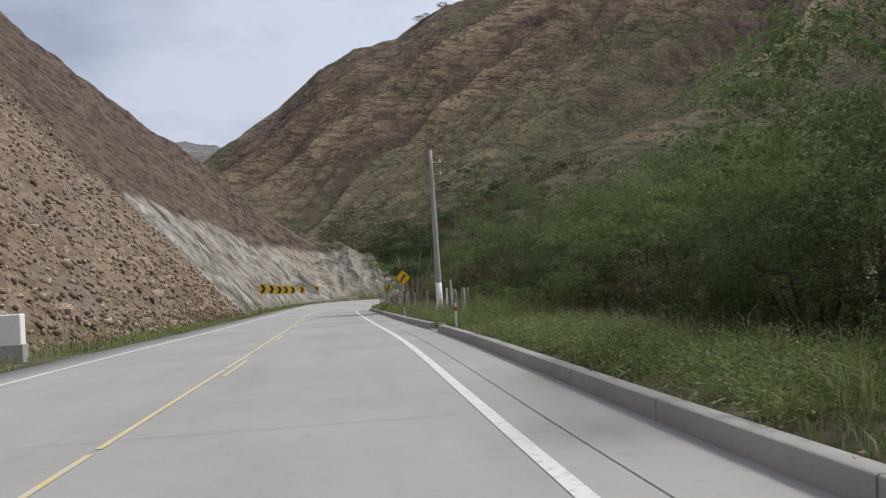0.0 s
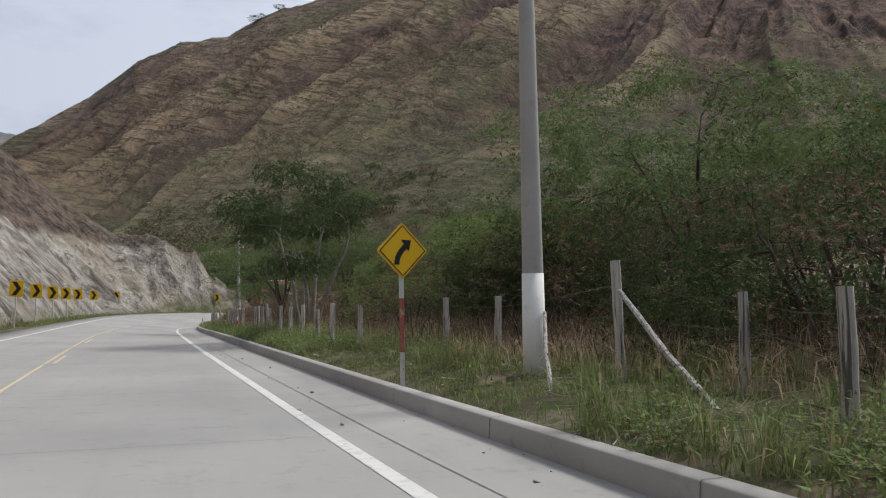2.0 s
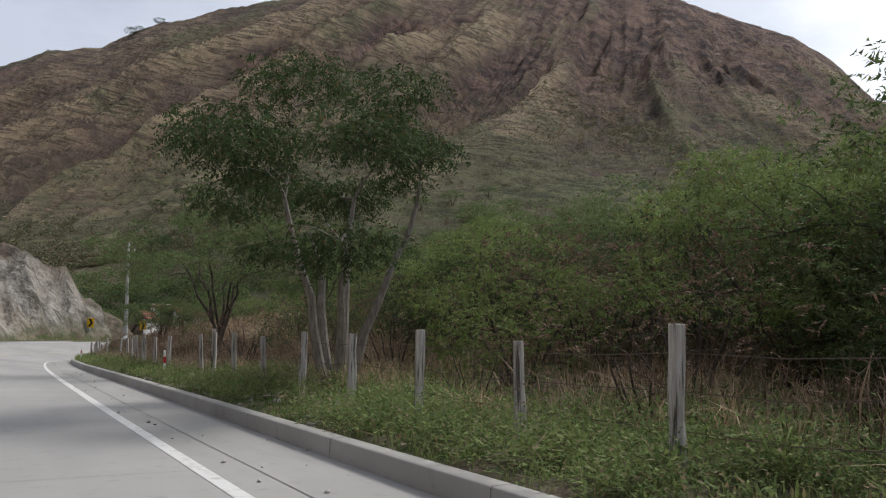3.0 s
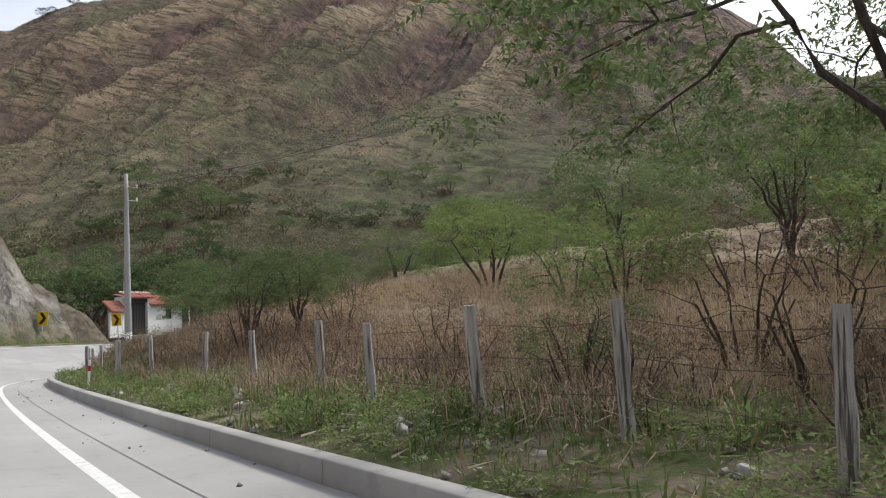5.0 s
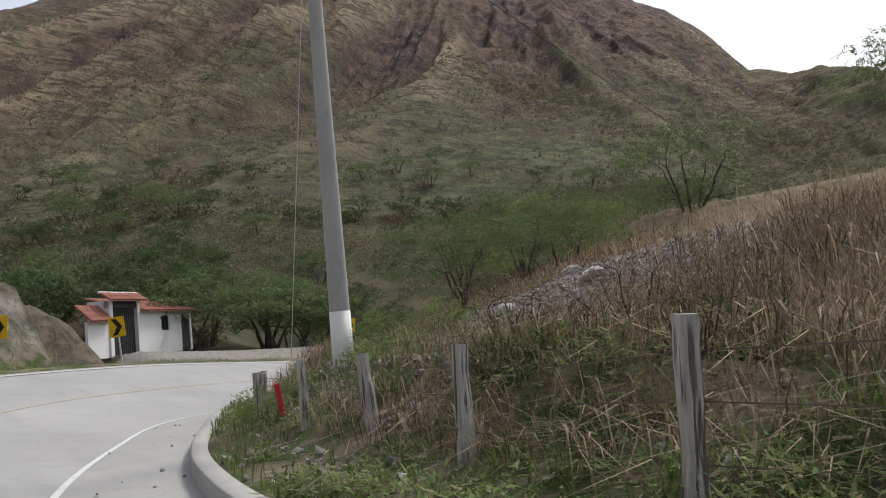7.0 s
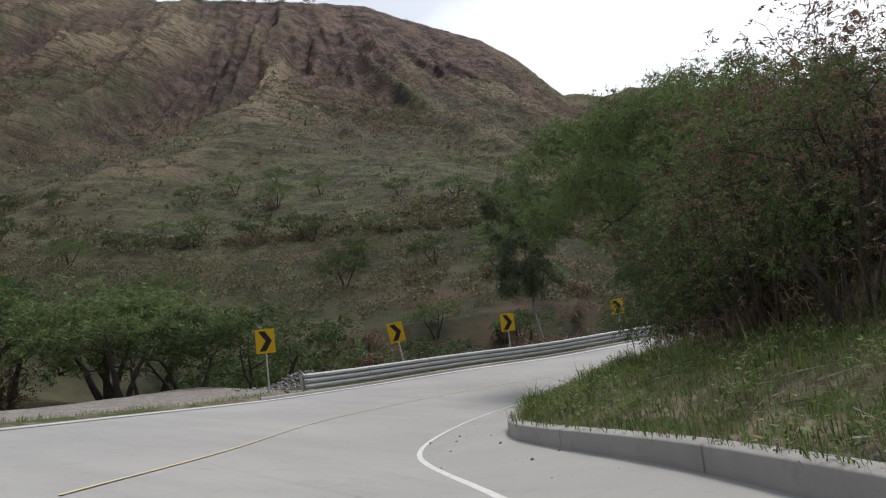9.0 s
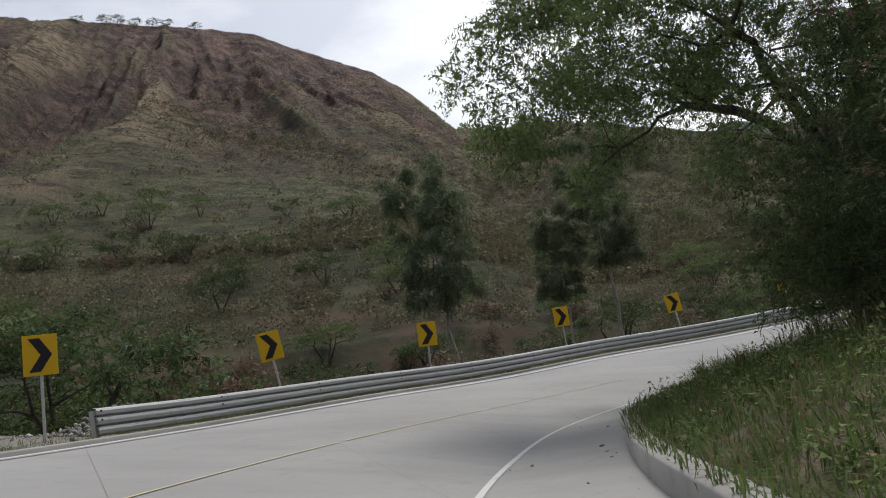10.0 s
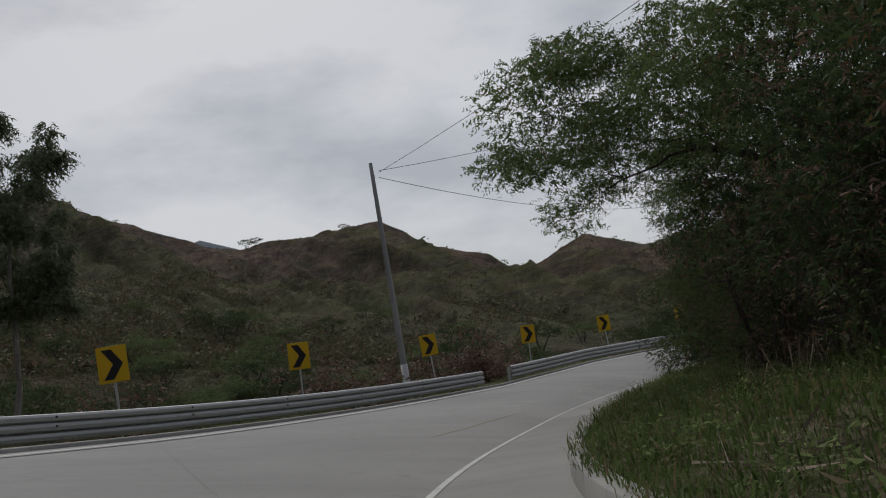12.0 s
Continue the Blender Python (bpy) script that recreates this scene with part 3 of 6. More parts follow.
def near_height(x, y):
    """Height, and masks: rock cut, overburden, dry grass, gravel."""
    px, py = x.ravel(), y.ravel()
    wi, lat = beside(W, NRM, px, py)
    oi, do = beside(O, ONRM, px, py)
    right = (lat > 0) & ((do < 0) | (lat < do))
    i = np.where(right, wi, oi)
    zw, zo = W[wi, 2], O[oi, 2]
    run = RUN[i]
    dk = np.where(right, lat - KERB_AT - KERB_WIDE, -1.0)
    do = np.where(right, -1.0, do)
    slope, start, top = lerp_table(RIGHT_BANK, run)
    rise = slope * np.clip(dk - start, 0, None)
    rise = np.where(slope > 0, top * (1 - np.exp(-rise / np.maximum(top, 0.1))), np.maximum(rise, -top))
    rise += np.clip(dk - 14, 0, 60) * 0.03 * (slope >= 0.0)
    # the inner bank steepens behind its grassy foot
    rise += np.clip((run - 150) / 12, 0, 1) * 0.55 * np.clip(dk - 3.4, 0, 7)
    z_right = zw + 0.02 + KERB_HIGH * 0.8 + 0.14 * np.clip(dk / 1.2, 0, 1) + rise + wobble(px, py, 9.0, 5.0) * 0.12 * np.clip(dk / 3, 0, 1) + wobble(px, py, 2.6, 6.0) * 0.05 * np.clip(dk / 2, 0, 1)
    # a heap of tipped rubble on the slope behind the fence
    heap = np.exp(-(((px - 7.2) / 3.6) ** 2 + ((py - 100.0) / 3.4) ** 2)) 
    z_right = z_right + 0.45 * heap * np.clip(dk / 2.5, 0, 1)
    # left of the concrete
    rough = fbm(py, do * 0.35, 13.0, 4, 0.5, False, 7.0) * 1.1 + fbm(py, do * 0.22, 5.0, 4, 0.55, True, 8.0) * 0.75 + fbm(px, py, 2.2, 3, 0.6, True, 9.0) * 0.3 + fbm(px + 0.5 * py, py, 4.5, 4, 0.6, True, 10.0) * 1.7 * np.clip((px + 9) / 5, 0, 1)
    cut = np.interp(px, [-9, 0], [1.12, 2.2]) * np.clip(do - np.interp(px, [-9, 0], [3.0, 2.2]), 0, None)
    cap = 8.6 - 0.55 * px + 0.45 * (127 - py) + rough * 0.8
    cap = np.minimum(cap, np.where(px > -4, 10.2 - 0.12 * (px + 4) - 0.068 * (px + 4) ** 2 + rough * 1.5, 1e3))
    face = np.clip(cut / 1.5, 0, 1)
    z_cut = np.minimum(cut + rough * face * 0.8, np.maximum(cap, -0.4))
    is_cut = (px < 9.0) & (py < 150)
    drop = -np.clip((do - 2.2) * 0.42, 0, 5.5)
    yard = np.clip((px - 5) / 6, 0, 1) * np.clip((33 - px) / 8, 0, 1)
    z_out = zo + drop * (1 - yard) + yard * np.clip(do - 1.0, 0, 8) * 0.13
    z_left = np.where(is_cut, zo - 0.05 - 0.12 * np.clip(do, 0, 1) + z_cut, z_out - 0.05)
    z_road = np.where(lat > 0, zw, zw + (zo - zw) * np.clip(-lat / 9.5, 0, 1)) - 0.45
    z = np.where(dk > 0, z_right, np.where(do > 0, z_left, z_road))
    z = np.where((dk > 0) & (dk < 2.4), z - 0.3 * np.clip(1 - dk / 2.4, 0, 1) - 0.06, z)
    z = np.where((do > 0) & (do < 1.6), z - 0.25 * np.clip(1 - do / 1.6, 0, 1), z)
    z = np.where((dk <= 0.3) & (do <= 0.3), np.minimum(z, z_road), z)
    masks = dict(
        cut=np.where(is_cut & (do > 0), np.clip((do - 2.6) / 1.0, 0, 1), 0),
        overburden=np.where(is_cut & (do > 0), np.clip((z - zo - np.minimum(12.5 - 0.07 * (py - 68) + rough, cap - 1.0)) / 0.5, 0, 1), 0),
        dry=np.where((dk > 1.2), np.clip((run - 92) / 10, 0, 1) * np.clip((dk - 1.5) / 2.5, 0, 1) * np.clip((168 - run) / 10, 0, 1), 0),
        rubble=np.where(dk > 0.6, np.clip(2.4 * np.exp(-(((px - 5.4) / 3.9) ** 2 + ((py - 100.3) / 3.4) ** 2)) - 0.3, 0, 1), 0),
        gravel=np.where((do > 0.3) & ~is_cut, yard * np.clip((12.5 - do) / 1.5, 0, 1) * np.clip((do - 1.2), 0, 1), 0))
    sh = x.shape
    return z.reshape(sh), {k: v.reshape(sh) for k, v in masks.items()}, dk.reshape(sh), do.reshape(sh), run.reshape(sh)


GX, GY, STEP = np.arange(-75, 125.1, 0.5), np.arange(-45, 215.1, 0.5), 0.5
gx, gy = np.meshgrid(GX, GY, indexing="ij")
gz, gmask, gdk, gdo, grun = near_height(gx, gy)
fz, fu, fspur, faz, fr_ = far_height(gx, gy)
# hand over to the far slopes away from the road
edge = np.minimum.reduce([gx - GX[0], GX[-1] - gx, gy - GY[0], GY[-1] - gy])
away = np.where(gdo > 0, np.clip((gdo - 16) / 22, 0, 1), np.clip((gdk - 45) / 30, 0, 1))
left_hill = (gx < 8) & (gy < 150) & (gdo > 0)
away = np.where(left_hill, np.clip((15 - edge) / 15, 0, 1) * 0.0 + np.clip((gy - 128) / 25, 0, 1), away)
away = np.maximum(away, np.clip((12 - edge) / 12, 0, 1))
gz = gz * (1 - away) + np.maximum(fz, -9) * away
for _ in range(1):
    s = (gz[:-2, 1:-1] + gz[2:, 1:-1] + gz[1:-1, :-2] + gz[1:-1, 2:]) / 4
    far_off = np.minimum(np.abs(gdk), np.abs(gdo))[1:-1, 1:-1] > 2.5
    gz[1:-1, 1:-1] = np.where(far_off & (gmask["cut"][1:-1, 1:-1] < 0.5), 0.4 * gz[1:-1, 1:-1] + 0.6 * s, gz[1:-1, 1:-1])
gmask["gravel"] = np.maximum(gmask["gravel"], gmask["rubble"])
gmask["wild"] = np.maximum(away, np.where((gdo > 0) & ~((gx < 9) & (gy < 150)) & (gmask["gravel"] < 0.2), np.clip((gdo - 2.2) / 1.5, 0, 1), 0))
for k in ("cut", "overburden", "dry", "gravel"):
    gmask[k] = gmask[k] * (1 - np.clip(away * 1.5, 0, 1))


def ground_z(x, y):
    u, v = np.clip((x - GX[0]) / STEP, 0, len(GX) - 1.001), np.clip((y - GY[0]) / STEP, 0, len(GY) - 1.001)
    i, j = np.floor(u).astype(int), np.floor(v).astype(int)
    a, b = u - i, v - j
    return gz[i, j] * (1 - a) * (1 - b) + gz[i + 1, j] * a * (1 - b) + gz[i, j + 1] * (1 - a) * b + gz[i + 1, j + 1] * a * b


def build_near_ground():
    nx, ny = gx.shape
    i, j = np.meshgrid(np.arange(nx - 1), np.arange(ny - 1), indexing="ij")
    a = (i * ny + j).ravel()
    me = raw_np("ground", np.stack([gx, gy, gz], -1).reshape(-1, 3), np.stack([a, a + ny, a + ny + 1, a + 1], 1), 4)
    for k, v in gmask.items():
        mask(me, k, v)
    ob = part("ground", me, M_GROUND, smooth=True)
    tagged(ob, "roadside ground with cut rock face, soil and dry grass", "ground", "", "structure")


def build_mountain():
    """The far land: a ring round the near ground, out to the horizon."""
    az = np.r_[np.arange(-180, -40, 4.0), np.arange(-40, -14, 0.8), np.arange(-14, 106, 0.14), np.arange(106, 180.1, 4.0)]
    rr = np.r_[np.linspace(92, 400, 110), np.linspace(403, 1000, 170), np.linspace(1010, 4200, 40)]
    A, R = np.meshgrid(np.radians(az), rr, indexing="ij")
    x, y = C0[0] + R * np.sin(A), C0[1] + R * np.cos(A)
    z, u, spur, azd, r = far_height(x, y)
    inside = (x > GX[0] + 4) & (x < GX[-1] - 4) & (y > GY[0] + 4) & (y < GY[-1] - 4)
    z = np.where(inside, z - 6.0 - 14 * np.clip((150 - R) / 60, 0, 1), z)
    n, k = x.shape
    i, j = np.meshgrid(np.arange(n - 1), np.arange(k - 1), indexing="ij")
    a = (i * k + j).ravel()
    me = raw_np("mountain", np.stack([x, y, z], -1).reshape(-1, 3), np.stack([a, a + k, a + k + 1, a + 1], 1), 4)
    noise_a = fbm(x, y, 130.0, 4, 0.55, False, 11.0) * 1.4
    # masks from the relief: painted dark for hollows, pale for spurs
    mask(me, "gully_tone", np.clip((-spur + 0.02 + 0.45 * noise_a + 0.3 * np.clip((azd - 28) / 15, 0, 1) * np.clip((u - 0.4) * 3, 0, 1)) * 3.0, 0, 1) * np.clip(u * 3 - 0.2, 0, 1))
    mask(me, "crest_tone", np.clip(0.42 + (spur - 0.12) * 0.85, 0, 1))
    mask(me, "scrub", np.clip(1.25 - u * (2.5 - 1.3 * np.clip((azd - 40) / 30, 0, 1)) + 0.4 * noise_a - 0.35 * spur, 0, 1))
    mask(me, "foot", np.clip(1.15 - u * 5.5 + 0.5 * noise_a + np.clip((azd - 58) / 10, 0, 1) * np.clip(1.0 - u * 0.35 - 1.1 * spur, 0, 0.8), 0, 1))
    mask(me, "verdant", np.clip((azd - 52) / 14, 0, 1))
    # strength of the painted haze, growing with distance
    mask(me, "haze_tint", np.clip((r - 700) / 2600, 0, 0.75))
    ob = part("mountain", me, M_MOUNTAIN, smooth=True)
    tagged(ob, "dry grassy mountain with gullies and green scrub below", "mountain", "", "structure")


build_near_ground()
build_mountain()

# ---------------------------------------------------------------- road, lines, kerb
LAST = len(RUN)
ribbon("road", [fraction(f) for f in (0, 0.14, 0.28, 0.42, 0.56, 0.7, 0.85, 1.0)] + [left_line(0.0, -0.4)], M_ROAD, "light grey worn concrete carriageway", category="road")
ribbon("gutter", [offset(KERB_AT + 0.02, 0.004), offset(0.45, 0.0), offset(0.0, 0.0)], M_SHOULDER, "concrete gutter strip beside the kerb", category="road")
EW = np.interp(RUN, [110, 145], [0.07, 0.05])[:, None]
ribbon("edge_line_right", [W + NRM * EW + np.array([0, 0, 0.006]), W - NRM * EW + np.array([0, 0, 0.006])], M_WHITE, "worn white edge line on concrete", category="road marking")
fl = np.clip(np.interp(RUN, [125, 150, 166, 182], [1.25, 1.75, 1.75, 2.5]) / np.linalg.norm((W - O)[:, :2], axis=1), 0, 1)[:, None]
ribbon("edge_line_left", [O + (W - O) * (fl * k) + np.c_[np.zeros((LAST, 2)), np.interp(RUN, [120, 150], [0.006, 0.03])] for k in (1.05, 0.95)], M_WHITE, "white edge line along the far lane", category="road marking")
JR = RUN < run_at(-0.3, 99)
OK = (O[:, 0] > 20) & (O[:, 0] < 92) & (O[:, 1] > 100) & (RUN > 120)
ribbon("kerb_outer", [(O + ACROSS * q + np.array([0, 0, h]))[OK] for q, h in ((0.95, -0.1), (0.95, 0.06), (0.98, 0.08), (1.2, 0.08), (1.22, 0.06), (1.25, -0.1))], M_KERB, "weathered low concrete kerb below the guardrail", category="kerb", smooth=False)
STRAY = wobble(W[:, 0], W[:, 1], 2.1, 3.0)[:, None] * 0.012 * NRM
ribbon("joint_right", [(offset(0.46, 0.005) + STRAY)[JR], (offset(0.449, 0.005) + STRAY)[JR]], M_JOINT, "dark joint between lane and gutter", category="joint")


def kerb_pieces():
    """Cast kerb, with the gap of the drain."""
    prof = [(KERB_AT, -0.1), (KERB_AT + 0.012, KERB_HIGH - 0.014), (KERB_AT + 0.026, KERB_HIGH), (KERB_AT + KERB_WIDE - 0.012, KERB_HIGH), (KERB_AT + KERB_WIDE, KERB_HIGH - 0.012), (KERB_AT + KERB_WIDE, -0.25)]
    for lo, hi in ((0, run_at(0.5, 24.6) - 0.6), (run_at(0.5, 24.6) + 1.3, RUN[-1])):
        runs = np.r_[lo, RUN[(RUN > lo + 0.3) & (RUN < hi - 0.3)], hi]
        lines = []
        for d, up in prof:
            pts = np.array([along(s, d, up) for s in runs])
            lines.append(pts)
        ob = ribbon("kerb", lines[::-1], M_KERB, "grey cast concrete kerb with worn edge", category="kerb", smooth=False)
        bm = bmesh.new()
        bm.from_mesh(ob.data)
        bm.verts.ensure_lookup_table()
        n, k = len(runs), len(prof)
        bm.faces.new([bm.verts[j * n] for j in range(k)])
        bm.faces.new([bm.verts[j * n + n - 1] for j in range(k)][::-1])
        bm.to_mesh(ob.data)
        bm.free()


kerb_pieces()


def kerb_joints():
    """Narrow dark gaps between the lengths of kerb."""
    for r in np.arange(41.0, 176.0, 3.0):
        if DRAIN_RUN[0] - 0.3 < r < DRAIN_RUN[1] + 0.3:
            continue
        bm = bmesh.new()
        rows = []
        for d, up in ((KERB_AT - 0.004, 0.0), (KERB_AT + 0.008, KERB_HIGH - 0.012), (KERB_AT + 0.024, KERB_HIGH + 0.003), (KERB_AT + KERB_WIDE - 0.01, KERB_HIGH + 0.003)):
            rows.append([bm.verts.new(along(r + e, d, up)) for e in (-0.005, 0.005)])
        for p, q in zip(rows, rows[1:]):
            bm.faces.new((p[0], p[1], q[1], q[0]))
        tagged(part("kerb_joint", bm, M_JOINT), "dark narrow joint between kerb lengths", "joint", "kerb joints", "structure")


DRAIN_RUN = (run_at(0.5, 24.6) - 0.6, run_at(0.5, 24.6) + 1.3)
kerb_joints()


def yellow_lines():
    """The double centre line: one whole, one broken, worn in stretches."""
    for side, gaps in ((0.09, True), (-0.09, False)):
        bm = bmesh.new()
        spans = [(54.2 + 11.0 * k, 57.4 + 11.0 * k) for k in range(8)] if gaps else [(40.0 + 7.85 * k, 47.6 + 7.85 * k) for k in range(18)] + [(181.3, 186.2), (198.4, 204.6), (210.2, 217.6), (223.5, 229.5)]
        for s, e in spans:
            runs = np.linspace(s, e, 16)
            rows = []
            for r in runs:
                i = np.clip(np.searchsorted(RUN, r) - 1, 0, LAST - 2)
                u = (r - RUN[i]) / (RUN[i + 1] - RUN[i])
                w, o = W[i] + u * (W[i + 1] - W[i]), O[i] + u * (O[i + 1] - O[i])
                wid = np.linalg.norm((w - o)[:2])
                f = 3.6 / wid if r < 120 else np.interp(r, [120, 150, 168, 175, 182, 190, 200, 260], [3.6, 5.0, 6.0, 5.7, 5.1, 4.7, 4.1, 3.9]) / wid
                c = w + f * (o - w)
                n = (w - o) / wid
                rows.append((bm.verts.new(c + n * (side - 0.035) + np.array([0, 0, 0.006 if r < 125 else 0.011])), bm.verts.new(c + n * (side + 0.035) + np.array([0, 0, 0.006 if r < 125 else 0.011]))))
            for p, q in zip(rows, rows[1:]):
                bm.faces.new((p[0], p[1], q[1], q[0]))
        ob = part("centre_line", bm, M_YELLOW_LINE)
        tagged(ob, "worn yellow broken centre line" if gaps else "worn yellow centre line", "road marking", "", "structure")


yellow_lines()
# cross joints of the slabs
for k, r in enumerate(np.arange(2.0, RUN[-1] - 4, 4.5)):
    i = int(np.searchsorted(RUN, r))
    pts = [fraction(f, 0.004)[i] for f in np.linspace(0, 1, 6)]
    n = W[i] - W[i - 1]
    n = n / np.linalg.norm(n) * 0.004
    me = raw("slab_joint", [p - n for p in pts] + [p + n for p in pts], [(a, a + 1, a + 7, a + 6) for a in range(5)])
    tagged(part("slab_joint", me, M_JOINT), "thin dark joint across the concrete slabs", "joint", "slab joints", "structure")

# verges that follow the road closely
verge_d = [KERB_AT + KERB_WIDE - 0.01, KERB_AT + KERB_WIDE + 0.25, KERB_AT + KERB_WIDE + 0.7, KERB_AT + KERB_WIDE + 1.3, KERB_AT + KERB_WIDE + 2.0, KERB_AT + KERB_WIDE + 2.8]


def verges():
    lines = []
    for k, d in enumerate(verge_d):
        base = W + np.c_[NRM[:, :2] * d, np.zeros(LAST)]
        slope, start, top = lerp_table(RIGHT_BANK, RUN)
        dk = d - KERB_AT - KERB_WIDE
        rise = slope * max(dk - 0.0, 0) * np.clip((dk - start) / 1.0 + 0.2, 0, 1)
        base[:, 2] = W[:, 2] + KERB_HIGH * (0.82 if k else 0.7) + 0.14 * min(dk / 1.2, 1) + rise + wobble(base[:, 0], base[:, 1], 2.2, 12.0) * 0.03
        if k == len(verge_d) - 1:
            base[:, 2] = ground_z(base[:, 0], base[:, 1]) - 0.05
        lines.append(base)
    ob = ribbon("verge_right", lines[::-1], M_GROUND, "low earth verge with weeds behind the kerb", category="verge")
    for k in ("cut", "overburden", "dry", "gravel", "rubble", "wild"):
        mask(ob.data, k, np.zeros(len(ob.data.vertices)))
    lines = []
    for k, d in enumerate((0.0, 0.4, 1.0, 1.9)):
        base = left_line(d, 0.0)
        if k == 3:
            base[:, 2] = ground_z(base[:, 0], base[:, 1]) - 0.05
        else:
            base[:, 2] += (-0.02, -0.04, -0.06)[k] + wobble(base[:, 0], base[:, 1], 3.0, 13.0) * 0.03 * k
        lines.append(base)
    far = RUN > 150
    wide = np.linalg.norm((W - O)[:, :2], axis=1)[:, None]
    strip = [(O + (W - O) * d / wide + np.array([0, 0, up]))[far] for d, up in ((0.95, 0.004), (0.8, 0.03), (0.4, 0.04), (-0.02, 0.03))]
    ob = ribbon("verge_outer", strip, M_GROUND, "strip of soil and grit below the guardrail", category="verge")
    for k in ("cut", "overburden", "dry", "gravel", "rubble", "wild"):
        mask(ob.data, k, np.zeros(len(ob.data.vertices)))
    ob = ribbon("verge_left", lines, M_GROUND, "narrow earth verge beyond the far lane", category="verge")
    for k in ("cut", "overburden", "dry", "gravel", "rubble", "wild"):
        mask(ob.data, k, np.zeros(len(ob.data.vertices)))


verges()


def surface_z(x, y):
    """The height of the visible ground just beside the road."""
    i = int(np.argmin((W[:, 0] - x) ** 2 + (W[:, 1] - y) ** 2))
    dk = (x - W[i, 0]) * NRM[i, 0] + (y - W[i, 1]) * NRM[i, 1] - KERB_AT - KERB_WIDE
    g = float(ground_z(np.array(x), np.array(y)))
    if 0 < dk < 2.8:
        slope, start, top = lerp_table(RIGHT_BANK, RUN[i])
        rise = slope * dk * np.clip((dk - start) + 0.2, 0, 1)
        v = W[i, 2] + KERB_HIGH * 0.82 + 0.14 * min(dk / 1.2, 1) + rise
        return max(g, float(v)) if dk < 2.0 else g + (2.8 - dk) / 0.8 * max(0.0, float(v) - g)
    return g


# ---------------------------------------------------------------- trees
def branch_points(rng, a, b, sag, n=4, wave=0.05):
    a, b = Vector(a), Vector(b)
    pts = []
    for k in range(n + 1):
        u = k / n
        p = a.lerp(b, u)
        p += Vector((rng.uniform(-1, 1), rng.uniform(-1, 1), rng.uniform(-0.5, 0.5))) * (b - a).length * wave * (0 < k < n)
        p.z += sag * math.sin(math.pi * u) * (b - a).length
        pts.append(p)
    return pts


def leaf_cloud(rng, centres, radii, count, size, flat=0.35, droop=0.0, spray=10):
    """Leaves in two ranks along short twigs, the twigs spread through clumps so that gaps stay between them."""
    c, r = np.array(centres, float), np.array(radii, float)
    n = count // spray
    k = rng.choice(len(c), n, p=r ** 2 / (r ** 2).sum())
    d = rng.normal(size=(n, 3))
    d /= np.linalg.norm(d, axis=1)[:, None]
    p = c[k] + d * (r[k] * rng.uniform(0.1, 1.0, n) ** 0.5)[:, None] * np.array([1, 1, flat])
    axis = d * np.array([1, 1, 0.5]) + rng.normal(size=(n, 3)) * np.array([0.5, 0.5, 0.3]) - np.array([0, 0, 0.12 + droop])
    axis /= np.linalg.norm(axis, axis=1)[:, None]
    side = np.cross(axis, rng.normal(size=(n, 3)) * 0.5 + np.array([0, 0, 1.0]))
    side /= np.linalg.norm(side, axis=1)[:, None] + 1e-6
    reach = size * spray * 0.34 * rng.uniform(0.6, 1.3, n)
    u = np.tile((np.arange(spray) // 2 + 0.5) / (spray / 2), n)
    s = np.tile(np.where(np.arange(spray) % 2 == 0, 1.0, -1.0), n)
    m = n * spray
    rp_ = lambda v: np.repeat(v, spray, 0)
    base = rp_(p) + rp_(axis) * (rp_(reach) * (u - 0.3))[:, None] - np.array([0, 0, 1.0]) * (0.12 * rp_(reach) * u ** 2)[:, None]
    way = rp_(axis) * 0.55 + rp_(side) * s[:, None] + rng.normal(size=(m, 3)) * 0.3 - np.array([0, 0, 0.25 + 0.6 * droop])
    way /= np.linalg.norm(way, axis=1)[:, None]
    edge_ = np.cross(way, rng.normal(size=(m, 3)) * 0.6 + np.array([0, 0, 1.0]))
    edge_ /= np.linalg.norm(edge_, axis=1)[:, None] + 1e-6
    ln = (size * rng.uniform(0.65, 1.35, m) * (1.1 - 0.35 * u))[:, None]
    wd = ln * rng.uniform(0.3, 0.5, m)[:, None]
    verts = np.stack([base - edge_ * wd * 0.45, base + edge_ * wd * 0.55 + way * ln * 0.2, base + way * ln], 1).reshape(-1, 3)
    return raw_np("crown", verts, np.arange(m * 3), 3)


